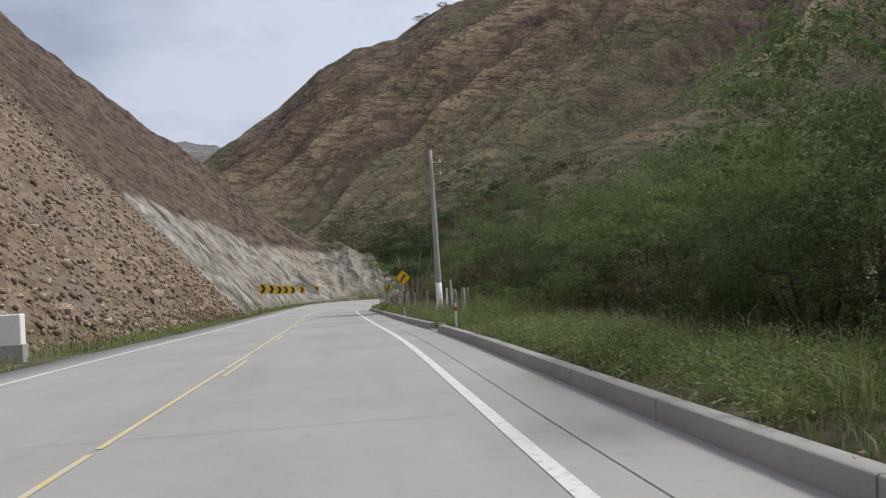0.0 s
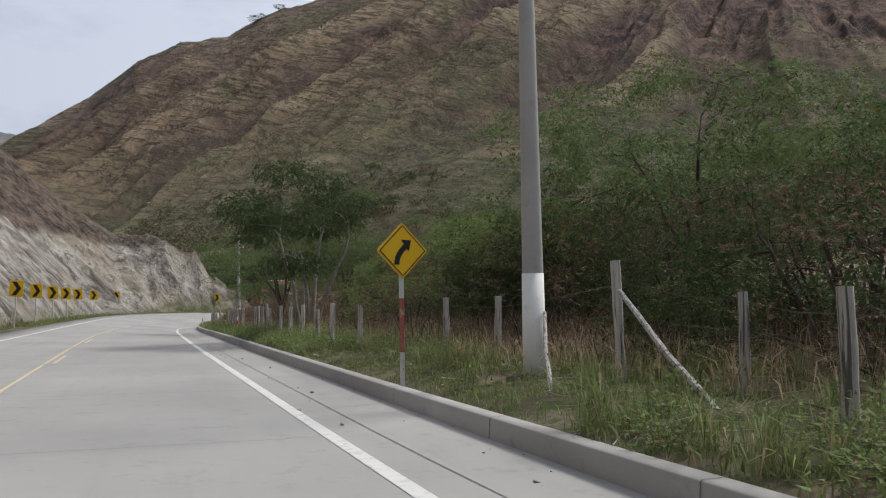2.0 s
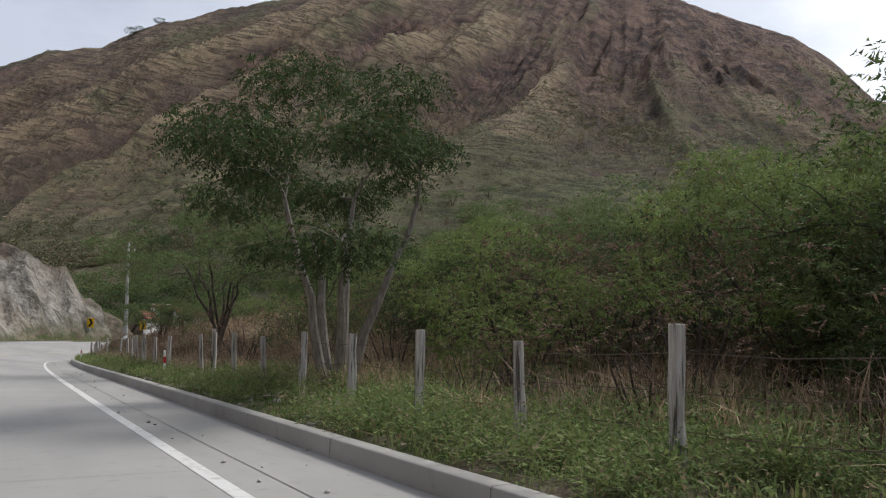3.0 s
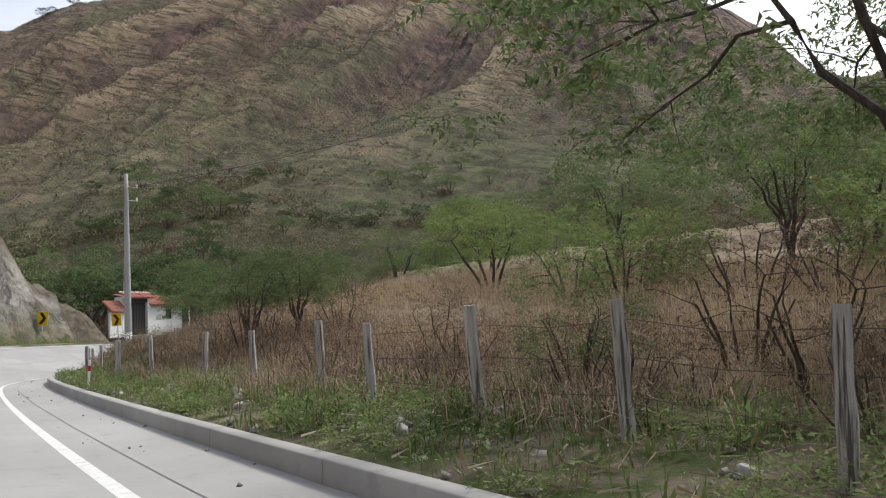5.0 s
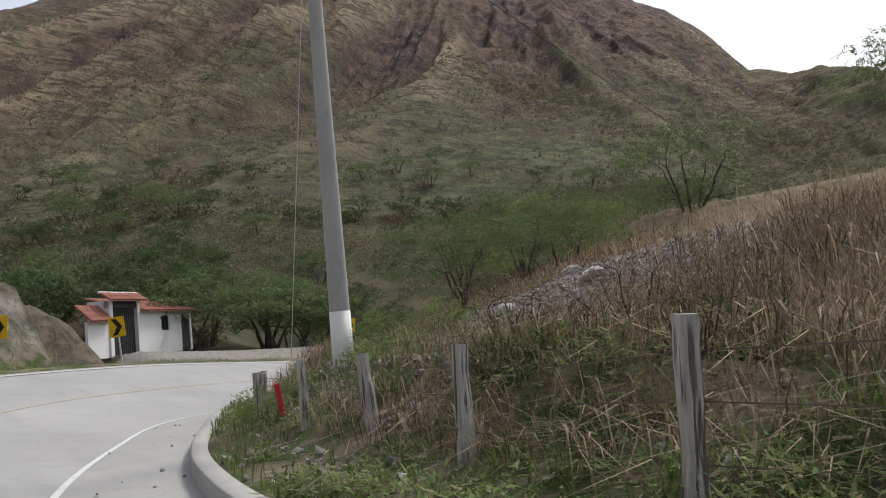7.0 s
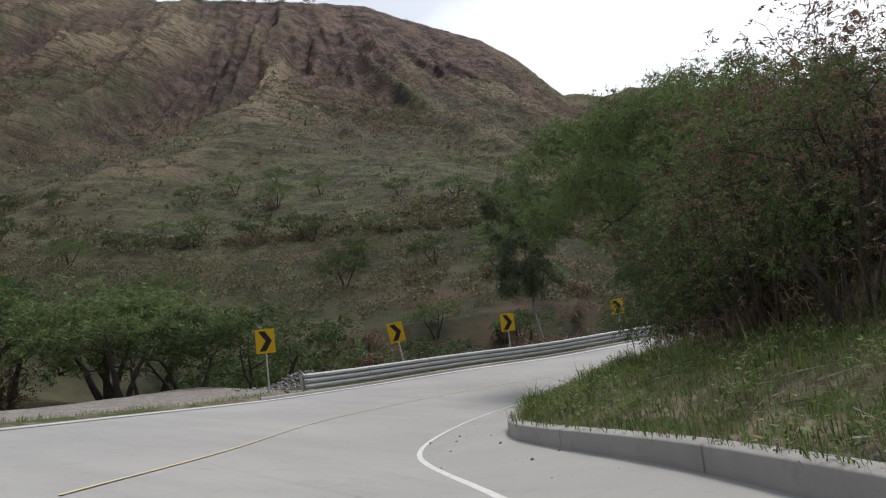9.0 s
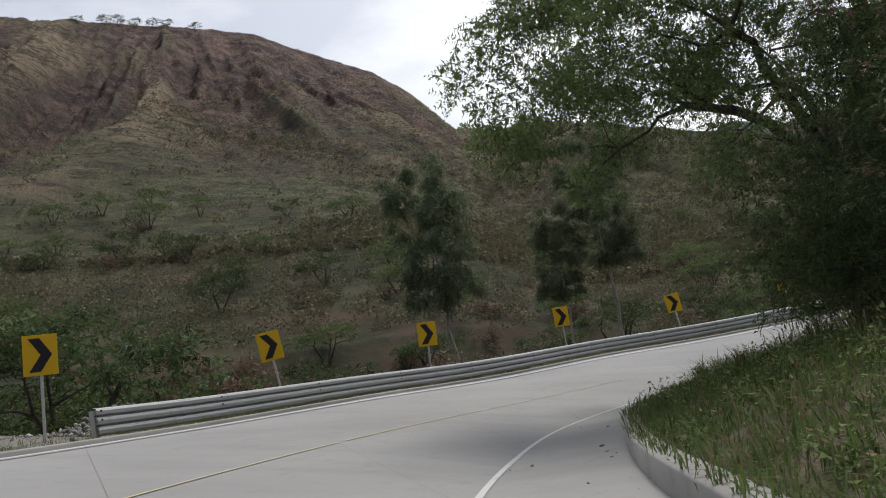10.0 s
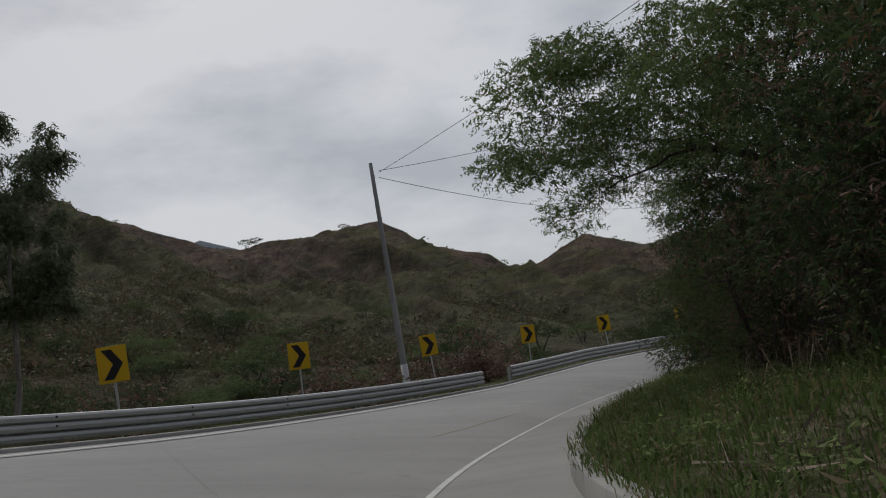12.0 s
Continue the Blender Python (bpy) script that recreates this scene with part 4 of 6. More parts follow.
def tree_meshes(seed, height=5.0, spread=4.0, trunks=3, fork=0.04, flat=0.4, leaves=5200, size=0.2, clumps=34, base=0.45, girth=0.16, umbrella=0.5, droop=0.0, twigs=True, puff=1.0, sway=0.0):
    """Trunk and crown of one tree, rooted at its origin."""
    rng = np.random.RandomState(seed)
    bm = bmesh.new()
    cs, rs = [], []
    for k in range(clumps):
        a = rng.uniform(0, 2 * math.pi)
        q = math.sqrt(rng.uniform(0.0, 1)) * spread
        top = height * (1 - umbrella * 0.5 * (q / spread) ** 2)
        lo = height * base
        z = top - (top - lo) * rng.uniform(0, 1) ** (1.5 if umbrella > 0.3 else 0.9)
        cs.append((q * math.cos(a) + sway * spread * z / height, q * math.sin(a), z))
        rs.append(spread * rng.uniform(0.16, 0.3) * math.sqrt(40 / clumps) * puff)
    mains = []
    top = Vector((0, 0, height * fork))
    if trunks > 1 and fork > 0.1:
        lower = branch_points(rng, Vector((0, 0, -0.3)), top, 0.0, 4, 0.03)
        tube(bm, lower, [girth * (1.7 - 0.12 * i) for i in range(5)], 9)
    for k in range(trunks):
        a = 2 * math.pi * (k + rng.uniform(-0.3, 0.3)) / trunks
        lean = spread * rng.uniform(0.28, 0.55) if trunks > 1 else spread * 0.06
        b = Vector((lean * math.cos(a), lean * math.sin(a), height * rng.uniform(0.42, 0.6)))
        root = Vector((0.1 * math.cos(a), 0.1 * math.sin(a), -0.3)) if fork < 0.1 or trunks == 1 else top - Vector((0, 0, 0.12))
        if fork > 0.1 and trunks > 1:
            slim = 0.62 if fork < 0.2 else 0.95
            b.z = height * rng.uniform(0.55, 0.72)
            b.x, b.y = b.x * slim + sway * b.z * 0.4, b.y * slim
        forked = fork > 0.1 and trunks > 1
        pts = branch_points(rng, root, b, 0.1 if forked else 0.03, 6, 0.04 if forked else 0.018)
        tube(bm, pts, [girth * (1 - 0.6 * i / 6) for i in range(7)], 7)
        mains.append(pts)
    nodes = [(p, girth * (1 - 0.6 * i / 6)) for pts in mains for i, p in enumerate(pts) if i >= 2]
    for c, r in sorted(zip(cs, rs), key=lambda e: math.hypot(e[0][0], e[0][1]) + 0.4 * e[0][2]):
        cand = [e for e in nodes if e[0].z < c[2] + 0.1 * height] or nodes[:1]
        s, gs = min(cand, key=lambda e: (e[0] - Vector(c)).length + rng.uniform(0, 0.3))
        pts = branch_points(rng, s, c, 0.06, 4, 0.07)
        g = min(gs * 0.8, girth * rng.uniform(0.3, 0.5))
        tube(bm, pts, [g * (1 - 0.7 * i / 4) for i in range(5)], 5)
        nodes += [(pts[2], g * 0.65), (pts[3], g * 0.5)]
        if twigs:
            for _ in range(3):
                d = Vector(rng.normal(size=3)).normalized() * r
                d.z *= 0.5
                tube(bm, branch_points(rng, pts[3], Vector(c) + d, 0.05, 2), [g * 0.4, g * 0.25, g * 0.1], 3)
    return mesh_of("trunk", bm), leaf_cloud(rng, cs, rs, leaves, size, flat if umbrella > 0.3 else 0.9, droop)


KINDS = {}


def make_grey_bark():
    n = Nodes("grey_bark", 0.92)
    g = n.noise(6, 7, 0.7, n.coords((3, 3, 0.5)))
    n.colour(n.mix(n.grey(g, 0.3, 0.7), (0.11, 0.097, 0.083), (0.36, 0.325, 0.285))).bump(g, 0.7, 0.02)
    return n.mat


M_GREYBARK = make_grey_bark()


def tree_kind(name, leaf, bark, label, category, **shape):
    trunk, crown = tree_meshes(**shape)
    trunk.materials.append(bark)
    crown.materials.append(leaf)
    KINDS[name] = (trunk, crown, label, category)


def plant(kind, name, x, y, scale=1.0, turn=0.0, z=None, group="", tall=1.0):
    trunk, crown, label, category = KINDS[kind]
    ob = new(name)
    ob.empty_display_size = 0.3
    zz = surface_z(x, y) if z is None else z
    ob.matrix_world = Matrix.LocRotScale((x, y, zz - 0.05), Euler((0, 0, radians(turn))), (scale, scale, scale * tall))
    tagged(ob, label, category, group or category + "s along the road")
    for nm, me in (("trunk", trunk), ("crown", crown)):
        c = new(nm, me)
        c.parent = ob
    return ob


ACACIA = "thorn tree with flat feathery green crown"
tree_kind("acacia_a", M_LEAF, M_BARK, ACACIA, "tree", seed=1, height=5.2, spread=4.2, trunks=8, leaves=34000, size=0.085, clumps=90, flat=0.32, girth=0.06, fork=0.12)
tree_kind("acacia_b", M_LEAF, M_BARK, ACACIA, "tree", seed=2, height=4.6, spread=3.6, trunks=7, leaves=28000, size=0.085, clumps=76, flat=0.32, girth=0.056, fork=0.12)
tree_kind("acacia_c", M_LEAF_LIGHT, M_BARK, "young thorn tree with bright green crown", "tree", seed=3, height=4.0, spread=3.0, trunks=4, leaves=20000, size=0.09, clumps=50, base=0.3, flat=0.35, girth=0.08)
tree_kind("acacia_far", M_LEAF, M_BARK, "thorn tree with flat crown below the road", "tree", seed=11, height=4.8, spread=3.8, trunks=3, leaves=4400, size=0.23, clumps=44, flat=0.3, twigs=False)
tree_kind("acacia_far_dark", M_LEAF_DARK, M_BARK, "dull green thorn tree below the road", "tree", seed=12, height=4.6, spread=3.4, trunks=3, leaves=4400, size=0.23, clumps=40, flat=0.35, twigs=False)
tree_kind("bush_green", M_LEAF_LIGHT, M_BARK, "rounded bright green roadside bush", "bush", seed=4, height=2.2, spread=1.7, trunks=5, leaves=11000, size=0.075, clumps=40, base=0.15, girth=0.05, umbrella=0.2)
tree_kind("bush_dark", M_LEAF_DARK, M_BARK, "dense dark green bush", "bush", seed=5, height=2.6, spread=2.0, trunks=5, leaves=22000, size=0.06, clumps=50, base=0.12, girth=0.05, umbrella=0.2)
tree_kind("bush_mid", M_LEAF, M_BARK, "leafy green bush on the bank", "bush", seed=15, height=2.5, spread=1.9, trunks=5, leaves=20000, size=0.058, clumps=50, base=0.12, girth=0.05, umbrella=0.2)
tree_kind("acacia_dark", M_LEAF_DARK, M_BARK, "dense dark thorn tree of the bank", "tree", seed=14, height=5.4, spread=4.0, trunks=4, leaves=76000, size=0.062, clumps=80, base=0.25, flat=0.4, girth=0.1)
tree_kind("brush", M_BRUSH, M_BARK, "tangled bare brown thorn brush", "bush", seed=6, height=2.0, spread=1.7, trunks=7, leaves=2600, size=0.05, clumps=64, base=0.1, girth=0.03, umbrella=0.2)
tree_kind("brush_far", M_BRUSH, M_BARK, "bare brown brush below the guardrail", "bush", seed=13, height=2.2, spread=1.8, trunks=7, leaves=2600, size=0.16, clumps=34, base=0.1, girth=0.035, umbrella=0.2, twigs=False)
tree_kind("broadleaf", M_LEAF_DARK, M_GREYBARK, "spreading dark tree with bare grey limbs", "tree", seed=7, height=7.0, spread=3.1, trunks=5, leaves=34000, size=0.105, clumps=17, base=0.36, girth=0.12, umbrella=0.7, droop=0.4, puff=0.98)
tree_kind("eucalyptus", M_LEAF_BLUE, M_PALEBARK, "tall slender eucalyptus with drooping grey-green leaves", "tree", seed=8, height=17.0, spread=2.6, trunks=1, leaves=34000, size=0.24, clumps=80, base=0.42, girth=0.17, umbrella=0.15, droop=0.7, puff=1.5)
tree_kind("big_acacia", M_LEAF, M_BARK, "large overhanging thorn tree with dark twisted limbs", "tree", seed=9, height=6.4, spread=5.9, trunks=5, leaves=160000, size=0.098, clumps=150, base=0.45, girth=0.13, umbrella=0.45, flat=0.4, fork=0.3, puff=1.25, sway=0.3)

rp = np.random.RandomState(5)
# the thicket on the right of the straight
for x, y, k, s in [(8.5, 9, "acacia_a", 1.15), (9.5, 15, "acacia_b", 1.2), (12.5, 12, "acacia_a", 1.3), (7.6, 20.5, "acacia_b", 0.95), (10.5, 24, "acacia_a", 1.0), (13.5, 20, "acacia_b", 1.35),
                   (9.0, 29, "acacia_b", 0.9), (12.5, 31, "acacia_a", 1.05), (9.4, 42.0, "acacia_a", 1.12), (11.5, 38, "acacia_b", 0.95), (15, 28, "acacia_a", 1.3), (16, 37, "acacia_a", 1.2),
                   (7.6, 46.5, "acacia_c", 0.85), (13, 46, "acacia_a", 0.95), (7.5, 49, "acacia_c", 0.8), (18, 46, "acacia_b", 1.3), (11, 53, "acacia_c", 0.95), (16, 56, "acacia_b", 1.1),
                   (7.0, 56.5, "acacia_c", 0.75), (9, 3, "acacia_b", 1.2), (14, 4, "acacia_a", 1.3)]:
    plant(k, "thorn_tree", x, y, s * rp.uniform(0.94, 1.06), rp.uniform(0, 360), None, "thorn trees of the thicket")
for x, y, k, s in [(6.4, 6, "bush_dark", 0.9), (6.2, 11, "bush_dark", 0.85), (6.0, 16.5, "brush", 1.0), (5.8, 26.8, "bush_dark", 0.9), (4.9, 29.5, "brush", 1.0), (5.2, 33, "brush", 1.05),
                   (6.2, 37.5, "bush_dark", 0.8), (4.8, 41, "brush", 0.9), (5.5, 45, "bush_dark", 0.75), (4.4, 48, "brush", 0.9), (5.0, 52.5, "bush_green", 0.9), (4.2, 56, "brush", 0.9),
                   (3.8, 27.6, "bush_green", 0.5), (3.0, 23.2, "bush_green", 0.34), (4.3, 21.5, "bush_green", 0.55), (7.5, 41, "brush", 1.1), (6.8, 29.5, "bush_dark", 1.0), (3.3, 51, "brush", 0.6), (6.0, 60, "brush", 1.0),
                   (9.6, 7, "bush_dark", 1.3), (11, 10, "brush", 1.7), (9.2, 12.5, "brush", 1.5), (11.5, 16, "bush_dark", 1.4), (9.0, 19, "brush", 1.4), (8.0, 24.5, "brush", 1.5), (11, 27, "bush_dark", 1.5), (7.4, 16, "brush", 1.2), (7.2, 9, "brush", 1.2), (12, 35, "brush", 1.6), (9.5, 39, "brush", 1.5), (3.4, 44, "brush", 0.8), (3.0, 47, "brush", 0.7), (3.6, 59, "brush", 0.9), (2.6, 62, "brush", 0.8), (3.3, 65, "brush", 0.9), (4.8, 63, "bush_dark", 0.8)]:
    plant(k, "roadside_bush", x, y, s, rp.uniform(0, 360), None, "bushes below the thicket")
for k in range(16):
    plant(["bush_mid", "bush_dark", "bush_mid", "brush"][k % 4], "thicket_bush", rp.uniform(5.8, 7.6), 9 + k * 1.6, rp.uniform(0.7, 1.0), rp.uniform(0, 360), None, "bushes below the thicket")
for k in range(30):
    plant(rp.choice(["bush_dark", "brush", "brush"]), "thicket_bush", rp.uniform(6.3, 10.0), 34 + k * 0.95, rp.uniform(0.95, 1.5), rp.uniform(0, 360), None, "bushes below the thicket")
plant("broadleaf", "broadleaf_tree", 2.7, 55.0, 0.9, 40)
# two thorn trees behind the fence, and those on the dry hill
plant("acacia_a", "thorn_tree", 3.5, 69.9, 1.0, 115, None, "thorn trees behind the fence")
plant("acacia_b", "thorn_tree", 6.7, 68.8, 1.0, 130, None, "thorn trees behind the fence")
for x, y, k, s in [(13, 90, "acacia_c", 0.8), (17, 88, "acacia_b", 0.95), (11.5, 84, "bush_green", 1.0), (17.6, 97, "acacia_c", 0.95), (20, 100, "acacia_b", 0.9), (9.6, 80, "bush_green", 1.0), (14, 79, "acacia_b", 0.9),
                   (8.0, 75.5, "brush", 1.0), (6.2, 103.2, "acacia_b", 0.42), (10.6, 106.5, "acacia_b", 0.6), (13.8, 108.6, "acacia_c", 0.7), (19, 108, "bush_mid", 1.15), (9.0, 92.5, "brush", 0.9)]:
    plant(k, "hill_tree" if "acacia" in k else "hill_bush", x, y, s, rp.uniform(0, 360), None, "trees of the dry hill")
for k in range(74):
    r_ = rp.uniform(100, 141)
    q_ = along(r_, KERB_AT + KERB_WIDE + rp.uniform(1.5, 5.0))
    plant("brush", "slope_bush", q_[0], q_[1], rp.uniform(0.28, 0.52), rp.uniform(0, 360), None, "low brush of the dry slope", 0.9)
for x, y in [(8.5, 45), (10, 48.5), (9, 52), (12, 50), (11, 56), (8.8, 59), (13, 54), (14.5, 59), (12, 62.5), (15.5, 49), (16, 64), (18, 55), (7.4, 46.8), (7.0, 53.5), (20, 61), (19, 67)]:
    plant(rp.choice(["brush", "bush_mid", "bush_dark"]), "thicket_bush", x, y, rp.uniform(1.0, 1.45), rp.uniform(0, 360), None, "bushes below the thicket")
for x, y, k, s in [(8.2, 70.5, "bush_mid", 0.9), (9.8, 73, "bush_green", 1.0), (11.5, 70, "acacia_c", 0.8), (12.5, 75, "bush_mid", 1.1), (15, 73, "acacia_b", 0.9), (8.8, 66, "bush_green", 0.9), (10.5, 62, "acacia_c", 0.9), (14, 67, "acacia_b", 1.0), (17, 79, "acacia_c", 0.9), (7.2, 73.5, "brush", 0.7), (18, 70, "acacia_b", 1.1), (13, 82, "bush_green", 0.9), (4.0, 88.3, "acacia_b", 0.62), (5.0, 87.4, "acacia_b", 0.55), (3.8, 88.0, "brush", 0.9), (7.6, 63.5, "brush", 0.9),
                   (3.2, 84.5, "brush", 0.6), (4.2, 86.2, "brush", 0.75), (5.0, 84.2, "brush", 0.7), (3.0, 87.5, "brush", 0.55), (4.5, 88.5, "brush", 0.75), (2.6, 82.2, "brush", 0.5), (6, 87, "brush", 0.8), (3.6, 90.2, "brush", 0.6), (5.2, 90.5, "brush", 0.7),
                   (2.4, 79.5, "brush", 0.5), (3.4, 76.8, "brush", 0.6), (4.6, 79.5, "brush", 0.7), (3.4, 71.2, "brush", 0.75), (4.2, 72.6, "brush", 0.8), (2.8, 73.6, "brush", 0.55), (2.2, 70.0, "brush", 0.5), (3.6, 74.5, "bush_mid", 0.5), (2.2, 67.2, "brush", 0.55), (2.6, 64.6, "brush", 0.6), (3.75, 101.9, "bush_green", 0.3), (2.35, 102.5, "bush_green", 0.26), (4.4, 101.2, "bush_green", 0.22)]:
    plant(k, "hill_tree" if "acacia" in k else "hill_bush", x, y, s, rp.uniform(0, 360), None, "trees of the dry hill")
# on the inner bank of the bend
def bank(kind, name, run, d, scale, group, tall=1.0):
    p = along(run, KERB_AT + KERB_WIDE + d)
    plant(kind, name, p[0], p[1], scale, rp.uniform(0, 360), None, group, tall)


plant("big_acacia", "overhanging_tree", 30.9, 123.5, 1.0, 90, None, "", 1.34)
BANK0 = run_at(13.7, 121.4)
for run, d, k, s in [(-3, 5.0, "brush", 1.3), (0, 6.2, "brush", 1.6), (2.5, 4.6, "brush", 1.25), (5, 6.5, "brush", 1.7), (8, 5.2, "brush", 1.5), (11, 4.8, "bush_mid", 1.2), (12, 7.5, "brush", 1.9),
                     (14.5, 5.0, "brush", 1.5), (17, 4.6, "bush_mid", 1.2), (18.5, 7.0, "bush_dark", 1.7), (21, 5.2, "brush", 1.6), (23.5, 4.6, "bush_mid", 1.4), (26, 5.5, "bush_dark", 1.7), (28.5, 4.2, "brush", 1.5),
                     (31, 4.6, "bush_dark", 1.3), (33, 5.6, "brush", 1.8), (35.5, 4.8, "bush_mid", 1.0), (38, 5.2, "brush", 1.7), (41, 4.8, "brush", 1.4), (44, 4.8, "bush_mid", 1.2), (48, 4.6, "brush", 1.3), (52, 4.6, "brush", 1.5), (57, 4.6, "bush_dark", 1.4)]:
    bank(k, "bank_bush", BANK0 + run, d, s, "bushes of the inner bank")
for k in range(46):
    bank(rp.choice(["brush", "brush", "brush", "bush_dark", "bush_mid"]), "bank_bush", BANK0 - 6 + k * 1.35 + rp.uniform(-0.4, 0.4), rp.uniform(3.0, 4.4) if k < 22 else rp.uniform(2.9, 4.0), rp.uniform(0.75, 1.15), "bushes of the inner bank", rp.uniform(1.0, 1.4))
for k in range(9):
    bank("brush", "bank_bush", BANK0 - 3 + k * 1.6, rp.uniform(4.6, 5.8), rp.uniform(1.2, 1.5), "bushes of the inner bank", 1.1)
for k in range(14):
    bank(["bush_dark", "brush"][k % 2], "bank_bush", BANK0 + 47 + k * 1.7, rp.uniform(1.7, 2.4), rp.uniform(0.8, 1.15), "bushes of the inner bank", 1.2)
for k in range(10):
    bank(["bush_dark", "brush", "brush"][k % 3], "bank_bush", BANK0 + 36 + k * 2.4, rp.uniform(4.6, 5.6), rp.uniform(1.2, 1.6), "bushes of the inner bank", 1.3)
for run, d, k, s in [(24, 9.5, "acacia_dark", 0.6), (29, 8.0, "acacia_dark", 0.6), (34.5, 6.6, "acacia_dark", 0.7), (50, 4.6, "acacia_dark", 1.0), (45, 5.5, "acacia_dark", 1.1), (54, 5.5, "acacia_dark", 1.3)]:
    bank(k, "bank_tree", BANK0 + run, d, s, "trees of the inner bank")
q_ = along(BANK0 + 38, KERB_AT + KERB_WIDE + 5.0)
plant("big_acacia", "bank_tree", q_[0], q_[1], 0.95, 65, None, "trees of the inner bank")
# beyond the guardrail and behind the house
plant("eucalyptus", "eucalyptus_tree", 56, 150.0, 0.95, 10, -5.0)
plant("eucalyptus", "eucalyptus_tree", 73, 146.0, 1.0, 120, -4.0)
plant("eucalyptus", "eucalyptus_tree", 70.5, 149.0, 0.72, 200, -4.0)
for k in range(230):
    run = rp.uniform(150, RUN[-1])
    i = min(int(np.searchsorted(RUN, run)), LAST - 1)
    d = 5.2 + 40 * rp.uniform(0, 1) ** 1.6
    x, y = (O[i] + ONRM[i] * d)[:2]
    if x < 30 and y < 152:
        continue
    k2 = rp.choice(["acacia_far", "acacia_far", "acacia_far_dark", "brush_far", "brush_far", "brush_far", "brush_far"])
    if run > 178 and d < 16:
        k2 = "brush_far" if rp.uniform() < 0.85 else "acacia_far_dark"
    s = rp.uniform(0.7, 1.1) * (1.25 if "b" == k2[0] else 0.9) * (0.85 if run > 178 else 1.1)
    plant(k2, "valley_tree" if "acacia" in k2 else "valley_bush", x, y, s, rp.uniform(0, 360), None, "trees below the bend")
for x, y, s in [(2, 158, 1.2), (8, 161, 1.3), (15, 162, 1.2), (22, 160, 1.1), (27, 155, 1.2), (31, 152, 1.0), (26.5, 149.5, 0.8), (34, 158, 1.2), (20, 168, 1.4), (5, 170, 1.4), (12, 172, 1.4), (-3, 148, 1.0), (24, 153, 1.0), (29, 147, 0.9), (33, 148.5, 1.0), (37, 150, 1.0), (41, 148, 0.9), (38, 155, 1.2), (45, 150, 1.0), (18.5, 154.5, 1.0), (23, 149.3, 0.75)]:
    plant(rp.choice(["acacia_far", "acacia_far_dark"]), "yard_tree", x, y, s * 1.3, rp.uniform(0, 360), None, "trees behind the house")


for k in range(70):
    run = rp.uniform(158, 214)
    i = min(int(np.searchsorted(RUN, run)), LAST - 1)
    x, y = (O[i] + ONRM[i] * rp.uniform(4.2, 13))[:2]
    if x < 31:
        continue
    plant("brush_far", "rail_brush", x, y, rp.uniform(0.9, 1.5), rp.uniform(0, 360), None, "brush behind the guardrail", rp.uniform(0.8, 1.15))
for k in range(150):
    az, rad = rp.uniform(2, 100), rp.uniform(78, 215)
    x, y = C0[0] + rad * math.sin(radians(az)), C0[1] + rad * math.cos(radians(az))
    j_, out = beside(O, ONRM, np.array([x]), np.array([y]))
    if out[0] < 16 or (x < 34 and y < 158):
        continue
    in_near = GX[0] + 4 < x < GX[-1] - 4 and GY[0] + 4 < y < GY[-1] - 4
    zz = None if in_near else float(far_height(np.array([x]), np.array([y]))[0][0])
    kind = rp.choice(["acacia_far", "acacia_far_dark", "acacia_far_dark", "brush_far"])
    plant(kind, "slope_tree" if "acacia" in kind else "slope_brush", x, y, rp.uniform(0.6, 1.15), rp.uniform(0, 360), zz, "trees at the mountain's foot")
# small trees along the skyline
for az, s in [(4.2, 1.5), (4.8, 1.1), (6.1, 1.3), (33.5, 1.2), (35.2, 1.5), (36.0, 1.6), (37.1, 1.4), (38.4, 1.6), (39.2, 1.2), (41.0, 1.3), (77.3, 1.0), (77.9, 0.8), (83.6, 0.7)]:
    rad = float(lerp_table(SKYLINE, az)[0]) * 0.985
    x, y = C0[0] + rad * math.sin(radians(az)), C0[1] + rad * math.cos(radians(az))
    plant("acacia_far_dark", "ridge_tree", x, y, s * 1.3, rp.uniform(0, 360), float(far_height(np.array([x]), np.array([y]))[0][0]), "trees on the ridge")


# ---------------------------------------------------------------- grass and weeds
def blades(name, pts, lengths, widths, lean, material, label, category):
    """Blades of grass: narrow bent triangles on the ground."""
    n = len(pts)
    rng = np.random.RandomState(n)
    a = rng.uniform(0, 2 * math.pi, n)
    d = np.stack([np.cos(a), np.sin(a), np.zeros(n)], 1)
    side = np.stack([-np.sin(a), np.cos(a), np.zeros(n)], 1)
    ln = lengths[:, None]
    bend = (rng.uniform(0.1, 1.0, n) * lean)[:, None]
    mid = pts + np.array([0, 0, 0.55]) * ln + d * ln * bend * 0.25
    tip = pts + np.array([0, 0, 1.0]) * ln * (1 - 0.35 * bend) + d * ln * bend
    w = widths[:, None]
    verts = np.stack([pts - side * w, mid - side * w * 0.8, tip, mid + side * w * 0.8], 1).reshape(-1, 3)
    me = raw_np(name, verts, np.arange(n * 4), 4)
    return tagged(part(name, me, material), label, category, "", "stuff")


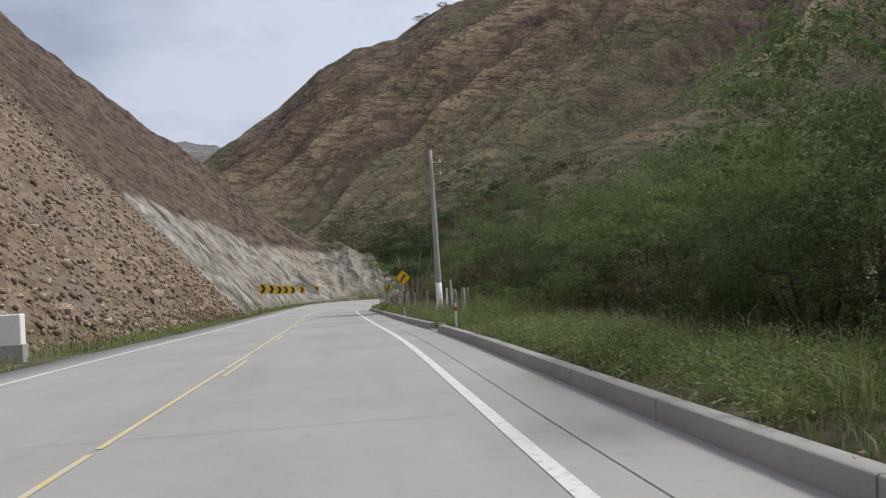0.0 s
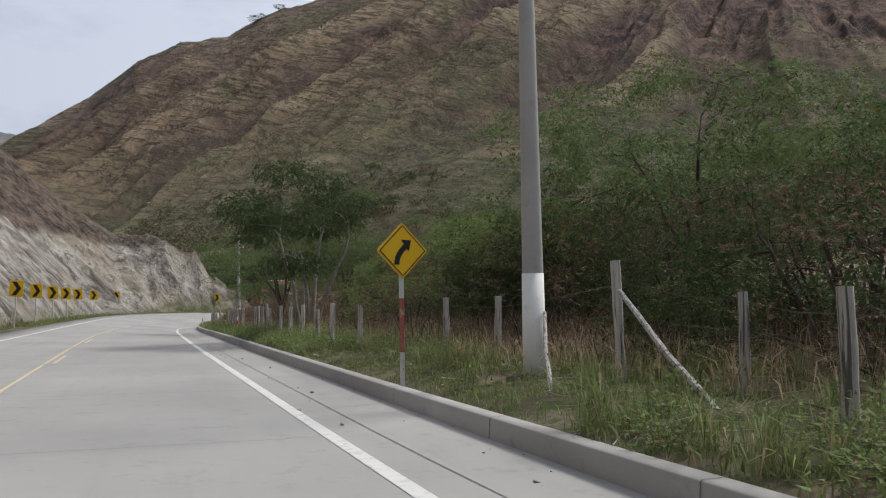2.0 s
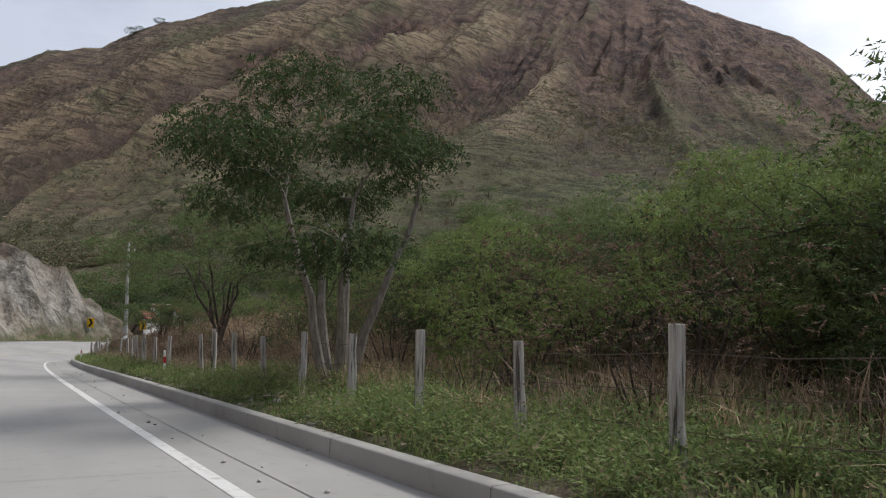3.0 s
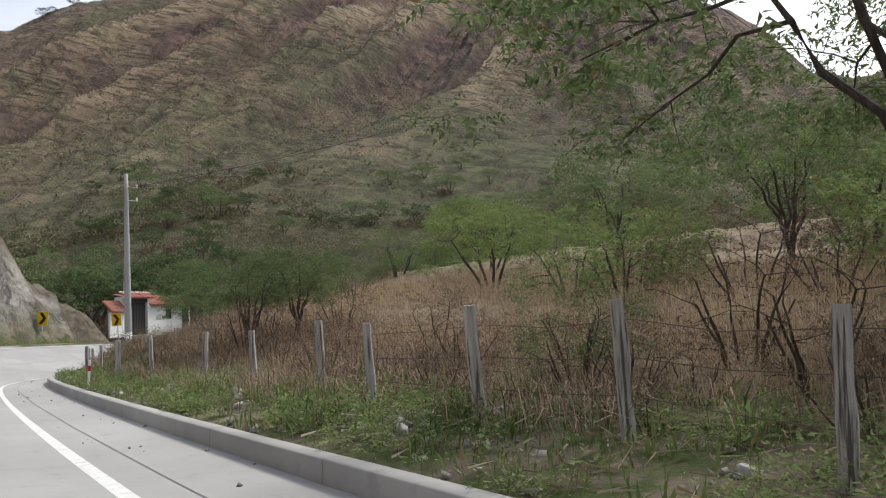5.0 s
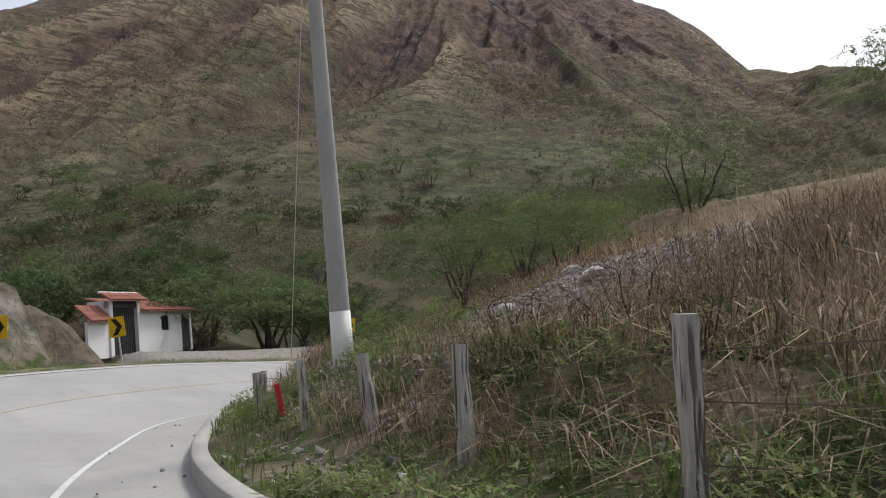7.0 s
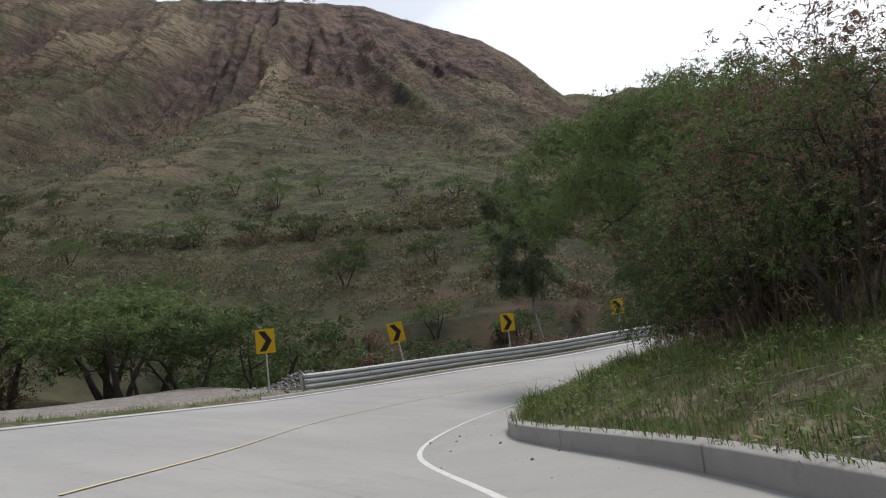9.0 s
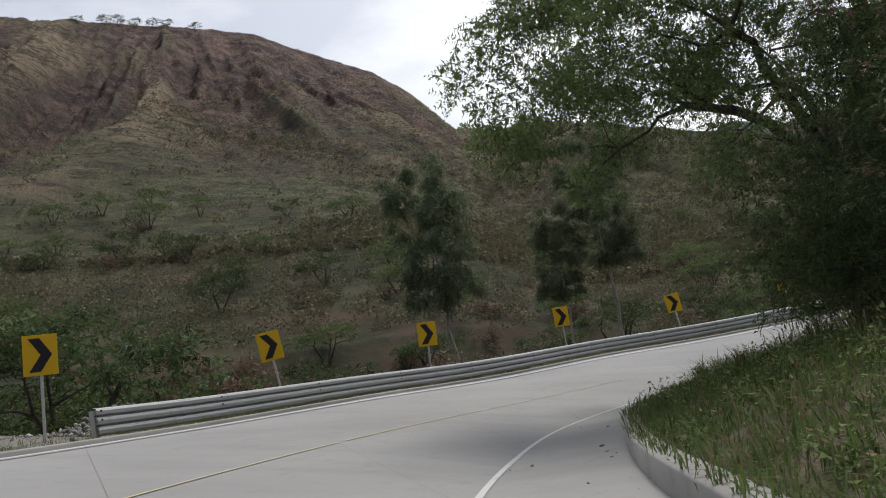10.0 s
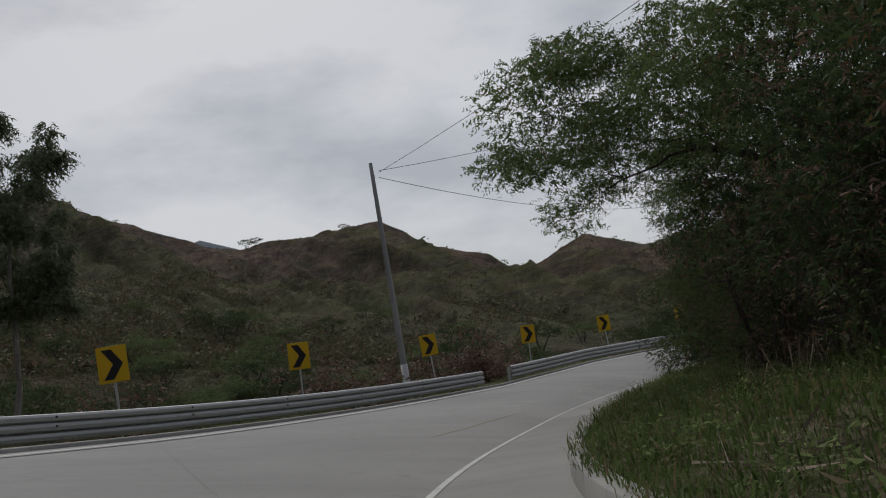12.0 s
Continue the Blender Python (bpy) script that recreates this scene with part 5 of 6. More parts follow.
def strip_points(rng, n, run_a, run_b, d_a, d_b, thin=None):
    """Places on the ground right of the kerb."""
    r = rng.uniform(run_a, run_b, n)
    d = d_a + (d_b - d_a) * rng.uniform(0, 1, n)
    i = np.clip(np.searchsorted(RUN, r) - 1, 0, LAST - 2)
    u = ((r - RUN[i]) / (RUN[i + 1] - RUN[i]))[:, None]
    w = W[i] + u * (W[i + 1] - W[i])
    a = NRM[i]
    p = w[:, :2] + a[:, :2] * (KERB_AT + KERB_WIDE + d)[:, None]
    keep = np.ones(n, bool) if thin is None else rng.uniform(0, 1, n) < thin(p[:, 0], p[:, 1], d, r)
    p, d, i = p[keep], d[keep], i[keep]
    g = ground_z(p[:, 0], p[:, 1])
    slope, start, top = lerp_table(RIGHT_BANK, RUN[i])
    v = W[i, 2] + KERB_HIGH * 0.8 + 0.14 * np.clip(d / 1.2, 0, 1) + slope * d * np.clip(d - start + 0.2, 0, 1)
    z = np.where(d < 2.0, np.maximum(g, v), g + np.clip((2.8 - d) / 0.8, 0, 1) * np.maximum(0, v - g))
    return np.c_[p, z - 0.02], d


rg = np.random.RandomState(21)
patch = lambda s, sc, lo: (lambda x, y, d, r: np.clip((wobble(x, y, sc, s) + lo) * 1.5, 0.05, 1))
for lo, hi, n in ((40, 90, 30000), (90, 150, 26000), (150, 210, 26000)):
    p, d = strip_points(rg, n, lo, hi, 0.02, 3.6, patch(14.0, 3.0, 0.3))
    blades("verge_grass", p, rg.uniform(0.07, 0.26, len(p)), rg.uniform(0.006, 0.016, len(p)), 0.8, M_GRASS if lo == 40 else M_LUSH, "short green and straw grass on the verge", "grass")
p, d = strip_points(rg, 95000, 150, 235, -0.2, 7.0, lambda x, y, d, r: np.clip(fbm(x, y, 2.5, 3, 0.5, False, 18.0) * 1.6 + 0.75, 0.15, 1))
blades("bank_grass", p, rg.uniform(0.06, 0.26, len(p)), rg.uniform(0.004, 0.011, len(p)), 1.1, M_LUSH, "long green grass on the inner bank", "grass")
p, d = strip_points(rg, 75000, 151, 200, -0.15, 4.2)
blades("bank_turf", p, rg.uniform(0.05, 0.17, len(p)), rg.uniform(0.004, 0.010, len(p)), 1.3, M_LUSH, "short lush turf on the inner bank", "grass")
p, d = strip_points(rg, 60000, 40, 100, 0.0, 2.4, patch(24.0, 2.2, 0.15))
blades("verge_turf", p, rg.uniform(0.05, 0.16, len(p)), rg.uniform(0.004, 0.010, len(p)), 1.3, M_GRASS, "short green turf behind the kerb", "grass")
back = lambda x, y, d, r: np.clip((d - 3.0) / 2.0, 0.05, 1) * np.clip(fbm(x, y, 5.0, 3, 0.5, False, 15.0) * 1.6 + 0.75, 0.08, 1) * (1 - np.exp(-((x - 5.6) / 3.9) ** 4 - ((y - 100.8) / 3.5) ** 4))
p, d = strip_points(rg, 110000, 96, 152, 1.8, 17.0, back)
blades("dry_hill_grass", p, rg.uniform(0.25, 0.8, len(p)), rg.uniform(0.003, 0.008, len(p)), 0.9, M_DRYGRASS, "dry straw-coloured grass on the hill", "grass")
front = lambda x, y, d, r: np.clip(1.3 - np.abs(d - 4.0) / 4.0, 0.1, 1) * np.clip(fbm(x, y, 2.4, 3, 0.5, False, 16.0) * 2.2 + 0.75, 0.05, 1) * (1 - 0.96 * np.exp(-((x - 5.6) / 3.9) ** 4 - ((y - 100.8) / 3.5) ** 4))
p, d = strip_points(rg, 150000, 94, 156, 0.9, 8.0, front)
blades("dead_stalks", p, rg.uniform(0.2, 0.65, len(p)), rg.uniform(0.003, 0.008, len(p)), 2.0, M_TANGLE, "tangled dead brown stalks on the slope", "grass")
p, d = strip_points(rg, 26000, 104, 146, 2.4, 6.5, lambda x, y, d, r: np.clip(fbm(x, y, 3.0, 3, 0.5, False, 28.0) * 2.0 + 0.7, 0.05, 1) * (1 - np.exp(-((x - 5.6) / 3.9) ** 4 - ((y - 100.8) / 3.5) ** 4)))
blades("slope_grass", p, rg.uniform(0.18, 0.55, len(p)), rg.uniform(0.003, 0.007, len(p)), 1.3, M_DRYGRASS, "bent dry grass behind the fence", "grass")
p, d = strip_points(rg, 60000, 38, 98, 1.6, 9.0, lambda x, y, d, r: np.clip((d - 1.2) / 2.0, 0.1, 1) * np.clip(fbm(x, y, 4.0, 3, 0.5, False, 17.0) * 1.8 + 0.6, 0.05, 1))
blades("undergrowth_stalks", p, rg.uniform(0.25, 1.0, len(p)), rg.uniform(0.004, 0.012, len(p)), 1.2, M_TANGLE, "brown dead undergrowth below the thicket", "grass")
p, d = strip_points(rg, 16000, 64, 98, 1.5, 9.0, patch(16.0, 5.0, 0.35))
blades("dry_grass", p, rg.uniform(0.25, 0.7, len(p)), rg.uniform(0.004, 0.012, len(p)), 0.9, M_DRYGRASS, "dry straw grass among the brush", "grass")
p, d = strip_points(rg, 60000, 150, 225, 1.6, 11.0, lambda x, y, d, r: np.clip((d - 2.0) / 3.0, 0.05, 1) * np.clip(fbm(x, y, 2.0, 3, 0.5, False, 29.0) * 2.4 + 0.5, 0.05, 1))
blades("bank_stalks", p, rg.uniform(0.2, 0.9, len(p)), rg.uniform(0.005, 0.014, len(p)), 1.5, M_TANGLE, "dead brown stalks under the bank bushes", "grass")


def left_points(rng, n, y0, y1, d0, d1):
    """Places on the ground left of the concrete."""
    y, d = rng.uniform(y0, y1, n), rng.uniform(d0, d1, n)
    i = np.clip(np.searchsorted(O[:, 1], y), 1, LAST - 1)
    p = O[i, :2] + ONRM[i, :2] * d[:, None]
    p[:, 1] += y - O[i, 1]
    return np.c_[p, np.maximum(ground_z(p[:, 0], p[:, 1]), np.where(d < 1.7, O[i, 2] - 0.06, -99)) - 0.02]


p = left_points(rg, 26000, 2, 128, 0.15, 3.6)
p = p[fbm(p[:, 0], p[:, 1], 4.0, 3, 0.5, False, 21.0) > -0.12]
blades("far_verge_grass", p, rg.uniform(0.1, 0.42, len(p)), rg.uniform(0.008, 0.02, len(p)), 0.9, M_GRASS, "uneven grass at the foot of the cut", "grass")
p = left_points(rg, 14000, 2, 80, 1.2, 4.5)
p = p[fbm(p[:, 0], p[:, 1], 5.0, 3, 0.5, False, 22.0) > 0.0]
blades("far_verge_stalks", p, rg.uniform(0.2, 0.8, len(p)), rg.uniform(0.008, 0.02, len(p)), 1.1, M_TANGLE, "dead stalks at the foot of the rubble", "grass")


i_ = rg.randint(int(np.searchsorted(RUN, 150)), LAST - 2, 22000)
q_ = O[i_] + ONRM[i_] * rg.uniform(-0.5, 2.4, 22000)[:, None] + (O[i_ + 1] - O[i_]) * rg.uniform(0, 1, 22000)[:, None]
q_[:, 2] = np.maximum(ground_z(q_[:, 0], q_[:, 1]), q_[:, 2] - 0.1)
q_ = q_[fbm(q_[:, 0], q_[:, 1], 3.0, 3, 0.5, False, 27.0) > -0.05]
blades("rail_grass", q_, rg.uniform(0.08, 0.3, len(q_)), rg.uniform(0.006, 0.014, len(q_)), 0.9, M_GRASS, "green grass along the foot of the guardrail", "grass")


# ---------------------------------------------------------------- stones
def make_stone(name, lo, hi):
    n = Nodes(name, 0.93)
    k = n.island()
    c = n.mix(k, lo, hi)
    c = n.mix(n.grey(n.noise(9, 6, 0.7), 0.5, 0.7), c, tuple(v * 0.65 for v in lo))
    n.colour(c).bump(n.noise(22, 5), 0.5, 0.02)
    return n.mat


M_RUBBLE = make_stone("brown_rubble", (0.10, 0.07, 0.05), (0.36, 0.285, 0.215))
M_TIPPED = make_stone("tipped_stone", (0.085, 0.076, 0.072), (0.33, 0.30, 0.28))
M_STONE = make_stone("grey_stone", (0.15, 0.14, 0.125), (0.46, 0.44, 0.41))
CUBE = np.array([(-1, -1, -1), (1, -1, -1), (1, 1, -1), (-1, 1, -1), (-1, -1, 1), (1, -1, 1), (1, 1, 1), (-1, 1, 1)], float)
CUBE_FACES = np.array([(0, 3, 2, 1), (4, 5, 6, 7), (0, 1, 5, 4), (1, 2, 6, 5), (2, 3, 7, 6), (3, 0, 4, 7)])


def stones(name, pts, sizes, material, label, category="stones"):
    """Loose angular stones, each a broken block lying on the ground."""
    n = len(pts)
    rng = np.random.RandomState(n + 11)
    v = CUBE[None] * rng.uniform(0.45, 1.0, (n, 8, 1)) * np.stack([rng.uniform(0.6, 1.2, n), rng.uniform(0.5, 1.0, n), rng.uniform(0.3, 0.65, n)], 1)[:, None, :]
    q = rng.normal(size=(n, 4)) * np.array([1, 0.35, 0.35, 1])
    q /= np.linalg.norm(q, axis=1)[:, None]
    w, x, y, z = q.T
    rot = np.stack([1 - 2 * (y * y + z * z), 2 * (x * y - z * w), 2 * (x * z + y * w), 2 * (x * y + z * w), 1 - 2 * (x * x + z * z), 2 * (y * z - x * w), 2 * (x * z - y * w), 2 * (y * z + x * w), 1 - 2 * (x * x + y * y)], 1).reshape(n, 3, 3)
    v = np.einsum("nij,nkj->nki", rot, v) * (sizes * 0.5)[:, None, None] + pts[:, None, :] + np.array([0, 0, 1.0]) * (sizes * 0.12)[:, None, None]
    f = (CUBE_FACES[None] + (np.arange(n) * 8)[:, None, None]).reshape(-1)
    return tagged(part(name, raw_np(name, v.reshape(-1, 3), f, 4), material), label, category, "", "stuff")


rs = np.random.RandomState(31)
y = rs.uniform(8, 80, 26000)
dd = 3.0 + rs.uniform(0, 1, 26000) ** 1.4 * 26
x = np.interp(y, O[:, 1][:120], O[:, 0][:120]) - dd
keep = rs.uniform(0, 1, len(y)) < np.clip((79 - y) / 6, 0, 1)
p = np.c_[x, y, ground_z(x, y)][keep]
stones("slope_rubble", p, 0.08 + 0.42 * rs.uniform(0, 1, len(p)) ** 4.0, M_RUBBLE, "loose brown rubble on the cut slope")
p, d = strip_points(rs, 52000, 137.5, 153, 0.6, 9.0, lambda x, y, d, r: np.clip(1.5 * np.exp(-((x - 5.4) / 4.1) ** 4 - ((y - 100.3) / 3.4) ** 4), 0.02, 1))
stones("heap_rubble", p, 0.022 + 0.08 * rs.uniform(0, 1, len(p)) ** 3.5, M_TIPPED, "grey-brown broken stones tipped on the slope")
p, d = strip_points(rs, 2600, 90, 160, 0.05, 3.2)
stones("verge_stones", p, 0.03 + 0.16 * rs.uniform(0, 1, len(p)) ** 3.5, M_STONE, "small pale stones on the verge")
r_ = rs.uniform(RUN[0] + 70, 190, 420)
p = np.array([along(a, b, 0.0) for a, b in zip(r_, KERB_AT - 1.25 * rs.uniform(0, 1, 420) ** 1.6)])
stones("road_grit", p, 0.012 + 0.06 * rs.uniform(0, 1, len(p)) ** 3.0, M_STONE, "small stones strewn on the gutter")


x, y = rs.normal(27.6, 1.1, 2600), rs.normal(142.0, 0.9, 2600)
lift = np.exp(-((x - 27.6) / 1.3) ** 2 - ((y - 142.0) / 1.1) ** 2) * 1.0
stones("gravel_heap", np.c_[x, y, ground_z(x, y) + lift * rs.uniform(0.5, 1, 2600)], 0.05 + 0.16 * rs.uniform(0, 1, 2600) ** 3.0, M_STONE, "heap of pale grey gravel behind the rail")


def boulder(x, y, size, material=M_STONE, label="grey angular boulder lying in the grass", squash=0.6):
    rng = np.random.RandomState(int(x * 100 + y * 10) % 9999)
    bm = bmesh.new()
    bmesh.ops.create_icosphere(bm, subdivisions=2, radius=size * 0.5)
    cuts = rng.normal(size=(7, 3))
    for v in bm.verts:
        c = v.co
        for k in cuts:
            k = Vector(k).normalized()
            c = c - k * max(0.0, c.dot(k) - size * 0.34)
        v.co = Vector((c.x, c.y, c.z * squash))
    ob = part("boulder", bm, material)
    ob.matrix_world = pose(x, y, surface_z(x, y) + size * 0.1, 0, 0, rng.uniform(0, 360))
    tagged(ob, label, "boulder", "boulders by the road")


for x, y, s in [(0.06, 92.4, 0.32), (5.3, 99.3, 0.4), (4.6, 100.2, 0.3), (1.2, 86.5, 0.3), (1.9, 84.0, 0.25), (1.0, 79.6, 0.24), (6.6, 101.0, 0.32), (0.4, 83.5, 0.2), (4.0, 98.6, 0.22)]:
    boulder(x, y, s)
for x, y, s in [(-12.5, 34, 0.9), (-12.2, 45, 0.7), (-13.4, 52, 1.0), (-12.6, 60, 0.8), (-14.5, 40, 0.8), (-12.8, 69, 0.9), (-12.3, 28, 0.6), (-15.5, 57, 1.1)]:
    boulder(x, y, s, M_RUBBLE, "brown boulder at the foot of the rubble slope", 0.8)


# ---------------------------------------------------------------- scrub on the mountain
def mountain_scrub(name, seed, n, r_from, r_to, power, per, size_of, spray, label, material=M_SCRUB, even=False):
    """Bushes over the slopes: each a mound of small leaf sprays, thicker towards the valley."""
    rng = np.random.RandomState(seed)
    az, r = rng.uniform(-8, 104, n), r_from + (r_to - r_from) * rng.uniform(0, 1, n) ** power
    x, y = C0[0] + r * np.sin(np.radians(az)), C0[1] + r * np.cos(np.radians(az))
    z, u, spur, azd, r = far_height(x, y)
    inside = (x > GX[0] + 4) & (x < GX[-1] - 4) & (y > GY[0] + 4) & (y < GY[-1] - 4)
    z = np.where(inside, ground_z(x, y), z)
    i, side = beside(O, ONRM, x, y)
    want = np.clip(1.1 - u * 2.6 + 0.3 * np.clip(1 - u * 7, 0, 1) + fbm(x, y, 90.0, 4, 0.6, False, 23.0) * 1.9 - 0.4 * spur, 0.03, 1)
    if even:
        want = np.clip(fbm(x, y, 30.0, 4, 0.6, False, 33.0) * 1.8 + 0.55, 0.08, 1) * np.clip((74 - az) / 16, 0.12, 1)
    ok = (rng.uniform(0, 1, n) < want) & ((side > 26) | (r > 130)) & (u < 1.0)
    x, y, z = x[ok], y[ok], z[ok]
    m = len(x)
    size = size_of(rng, m)
    k = m * per
    d = rng.normal(size=(k, 3))
    d /= np.linalg.norm(d, axis=1)[:, None]
    d[:, 2] = np.abs(d[:, 2]) * 0.9
    sz = np.repeat(size, per)[:, None]
    c = np.repeat(np.stack([x, y, z + size * 0.1], 1), per, 0) + d * sz * rng.uniform(0.35, 0.62, (k, 1))
    a, b = rng.normal(size=(k, 3)), rng.normal(size=(k, 3))
    a /= np.linalg.norm(a, axis=1)[:, None]
    b = np.cross(a, b)
    b /= np.linalg.norm(b, axis=1)[:, None]
    a, b = a * sz * spray, b * sz * spray * 0.7
    v = np.stack([c - a, c + b, c + a, c - b], 1).reshape(-1, 3)
    ob = part(name, raw_np(name, v, np.arange(k * 4), 4), material)
    tagged(ob, label, "scrub", "", "stuff")


mountain_scrub("hillside_scrub", 41, 120000, 150, 660, 1.25, 14, lambda g, m: 0.7 + 2.3 * g.uniform(0, 1, m) ** 2.2, 0.15, "dark green scrub scattered over the mountain")
mountain_scrub("hillside_tussocks", 43, 70000, 240, 830, 0.8, 4, lambda g, m: 0.4 + 1.2 * g.uniform(0, 1, m) ** 2.0, 0.42, "straw and brown grass tussocks over the mountain", M_TUSSOCK, True)
mountain_scrub("valley_scrub", 42, 19000, 95, 330, 0.9, 40, lambda g, m: 0.9 + 2.4 * g.uniform(0, 1, m) ** 2.0, 0.07, "thick dull green scrub at the mountain's foot")


def weeds(name, pts, size, material, label, per=9):
    """Low leafy weeds: a mound of small leaves at each place."""
    n = len(pts)
    per = per * 6
    rng = np.random.RandomState(n + 3)
    base = np.repeat(pts, per, 0)
    m = len(base)
    a, el = rng.uniform(0, 2 * math.pi, m), rng.uniform(0.2, 1.4, m)
    ln = size * rng.uniform(0.3, 1.1, m) * np.repeat(rng.uniform(0.5, 1.4, n), per)
    d = np.stack([np.cos(a) * np.cos(el), np.sin(a) * np.cos(el), np.sin(el)], 1)
    side = np.stack([-np.sin(a), np.cos(a), rng.uniform(-0.5, 0.5, m)], 1)
    st = base + d * ln[:, None]
    d = d * np.array([1, 1, 0.3]) + rng.normal(size=(m, 3)) * 0.35
    big = np.repeat(rng.choice([0.8, 1.0, 1.4], n), per)[:, None]
    L, wd = rng.uniform(0.025, 0.065, m)[:, None] * big, rng.uniform(0.012, 0.026, m)[:, None] * big
    verts = np.stack([st - side * wd * 0.6, st + side * wd * 0.6 + d * L * 0.25, st + d * L], 1).reshape(-1, 3)
    me = raw_np(name, verts, np.arange(m * 3), 3)
    return tagged(part(name, me, material), label, "weeds", "", "stuff")


p, d = strip_points(rg, 11500, 41, 98, 0.15, 3.6, lambda x, y, d, r: np.clip(fbm(x, y, 3.0, 3, 0.5, False, 41.0) * 3.4 + 0.7, 0.04, 1))
weeds("verge_weeds", p, 0.34, M_WEED, "low broad-leaved green weeds on the verge")
p, d = strip_points(rg, 3300, 98, 138, 0.1, 2.6, patch(18.0, 3.0, 0.4))
weeds("verge_weeds", p, 0.24, M_WEED, "low green weeds under the fence")
p, d = strip_points(rg, 620, 136, 153, 0.2, 6.0, lambda x, y, d, r: np.clip(fbm(x, y, 1.8, 3, 0.5, False, 46.0) * 3.4 + 0.3, 0.02, 1))
weeds("slope_weeds", p, 0.26, M_WEED, "green weeds growing through the rubble", 18)
p, d = strip_points(rg, 4200, 152, 225, 0.1, 5.5, patch(19.0, 2.5, 0.2))
weeds("bank_weeds", p, 0.26, M_WEED, "leafy weeds among the bank grass")


def tussocks(name, run_a, run_b, d_a, d_b, n, material, label, reach=0.6):
    """Clumps of long arching blades."""
    c, d = strip_points(rg, n, run_a, run_b, d_a, d_b)
    p = np.repeat(c, 55, 0) + np.c_[rg.normal(0, 0.07, (len(c) * 55, 2)), np.zeros(len(c) * 55)]
    ln = np.repeat(rg.uniform(0.6, 1.2, len(c)), 55) * rg.uniform(0.5, 1.1, len(p)) * reach
    blades(name, p, ln, rg.uniform(0.004, 0.010, len(p)), 1.5, material, label, "grass")


tussocks("arching_grass", 42, 98, 0.25, 3.4, 70, M_GRASS, "clumps of long arching green grass on the verge")
tussocks("arching_dry_grass", 60, 100, 1.2, 5.0, 60, M_DRYGRASS, "clumps of dry arching grass before the thicket")
tussocks("fence_grass", 100, 152, 0.3, 2.6, 80, M_LUSH, "clumps of long green grass under the fence", 0.45)
tussocks("bank_clumps", 152, 215, 0.1, 3.6, 110, M_LUSH, "clumps of long green grass on the inner bank", 0.5)


def litter(name, pts, length, label, material):
    """Dead sticks and stalks lying about."""
    n = len(pts)
    a, el = rg.uniform(0, 2 * math.pi, n), rg.normal(0.08, 0.16, n)
    ln = (length * rg.uniform(0.25, 1.0, n) ** 1.5)[:, None]
    w = rg.uniform(0.003, 0.010, n)[:, None]
    d = np.stack([np.cos(a) * np.cos(el), np.sin(a) * np.cos(el), np.sin(el)], 1)
    q = np.stack([-np.sin(a), np.cos(a), np.zeros(n)], 1)
    c = pts + np.array([0, 0, 0.05]) + np.array([0, 0, 1.0]) * np.abs(d[:, 2:]) * ln * 0.5
    up = np.array([0, 0, 1.0]) * w
    v = np.stack([c - d * ln / 2 - q * w, c - d * ln / 2 + q * w, c + d * ln / 2 + up, c - d * ln / 2 - q * w, c + d * ln / 2 + up, c - d * ln / 2 + up * 2], 1).reshape(-1, 3)
    tagged(part(name, raw_np(name, v, np.arange(n * 6), 3), material), label, "litter", "", "stuff")


M_LITTER = make_foliage("dead_sticks", (0.12, 0.095, 0.075), (0.46, 0.38, 0.30), (0.30, 0.22, 0.15), 0.2, 0.05)
p, d = strip_points(rg, 9000, 41, 100, 0.1, 5.5, lambda x, y, d, r: np.clip(fbm(x, y, 2.6, 3, 0.5, False, 43.0) * 2.4 + 0.5, 0.05, 1))
litter("verge_litter", p, 0.5, "dead sticks and leaf litter on the verge", M_LITTER)
p, d = strip_points(rg, 9000, 100, 156, 0.2, 6.0, lambda x, y, d, r: np.clip(fbm(x, y, 2.6, 3, 0.5, False, 44.0) * 2.4 + 0.5, 0.05, 1) * (1 - 0.8 * np.exp(-((x - 5.4) / 4.1) ** 4 - ((y - 100.3) / 3.4) ** 4)))
litter("slope_litter", p, 0.42, "fallen dry stalks under the fence", M_LITTER)
p, d = strip_points(rg, 4000, 156, 215, 0.4, 5.0, lambda x, y, d, r: np.clip(fbm(x, y, 2.6, 3, 0.5, False, 45.0) * 2.4 + 0.4, 0.05, 1))
litter("bank_litter", p, 0.5, "dead stalks lying in the bank grass", M_LITTER)


# ---------------------------------------------------------------- signs, posts, poles
def chevron_sign(x, y, z, face_deg, label="yellow chevron board with black arrowhead on a steel post"):
    """Board 0.72 x 0.92 m, centre at the given place; the face looks along face_deg."""
    t = thing("chevron_sign", label, "road sign", pose(x, y, z, 0, 5.0 * math.sin(x * 7.3 + y), face_deg), "chevron boards of the bend")
    bm = box(bmesh.new(), -0.36, 0.36, -0.012, 0.012, -0.46, 0.46, bevel=0.004)
    part("board", bm, M_SIGN, t)
    bm = bmesh.new()
    pts = [(-0.24, 0.38), (0.0, 0.38), (0.25, 0.0), (0.0, -0.38), (-0.24, -0.38), (0.01, 0.0)]
    f = bm.faces.new([bm.verts.new((u, -0.018, v)) for u, v in pts])
    part("arrowhead", bm, M_BLACK, t)
    bm = box(bmesh.new(), -0.03, 0.03, 0.014, 0.064, -2.2, 0.3)
    part("post", bm, M_GALV, t)
    return t


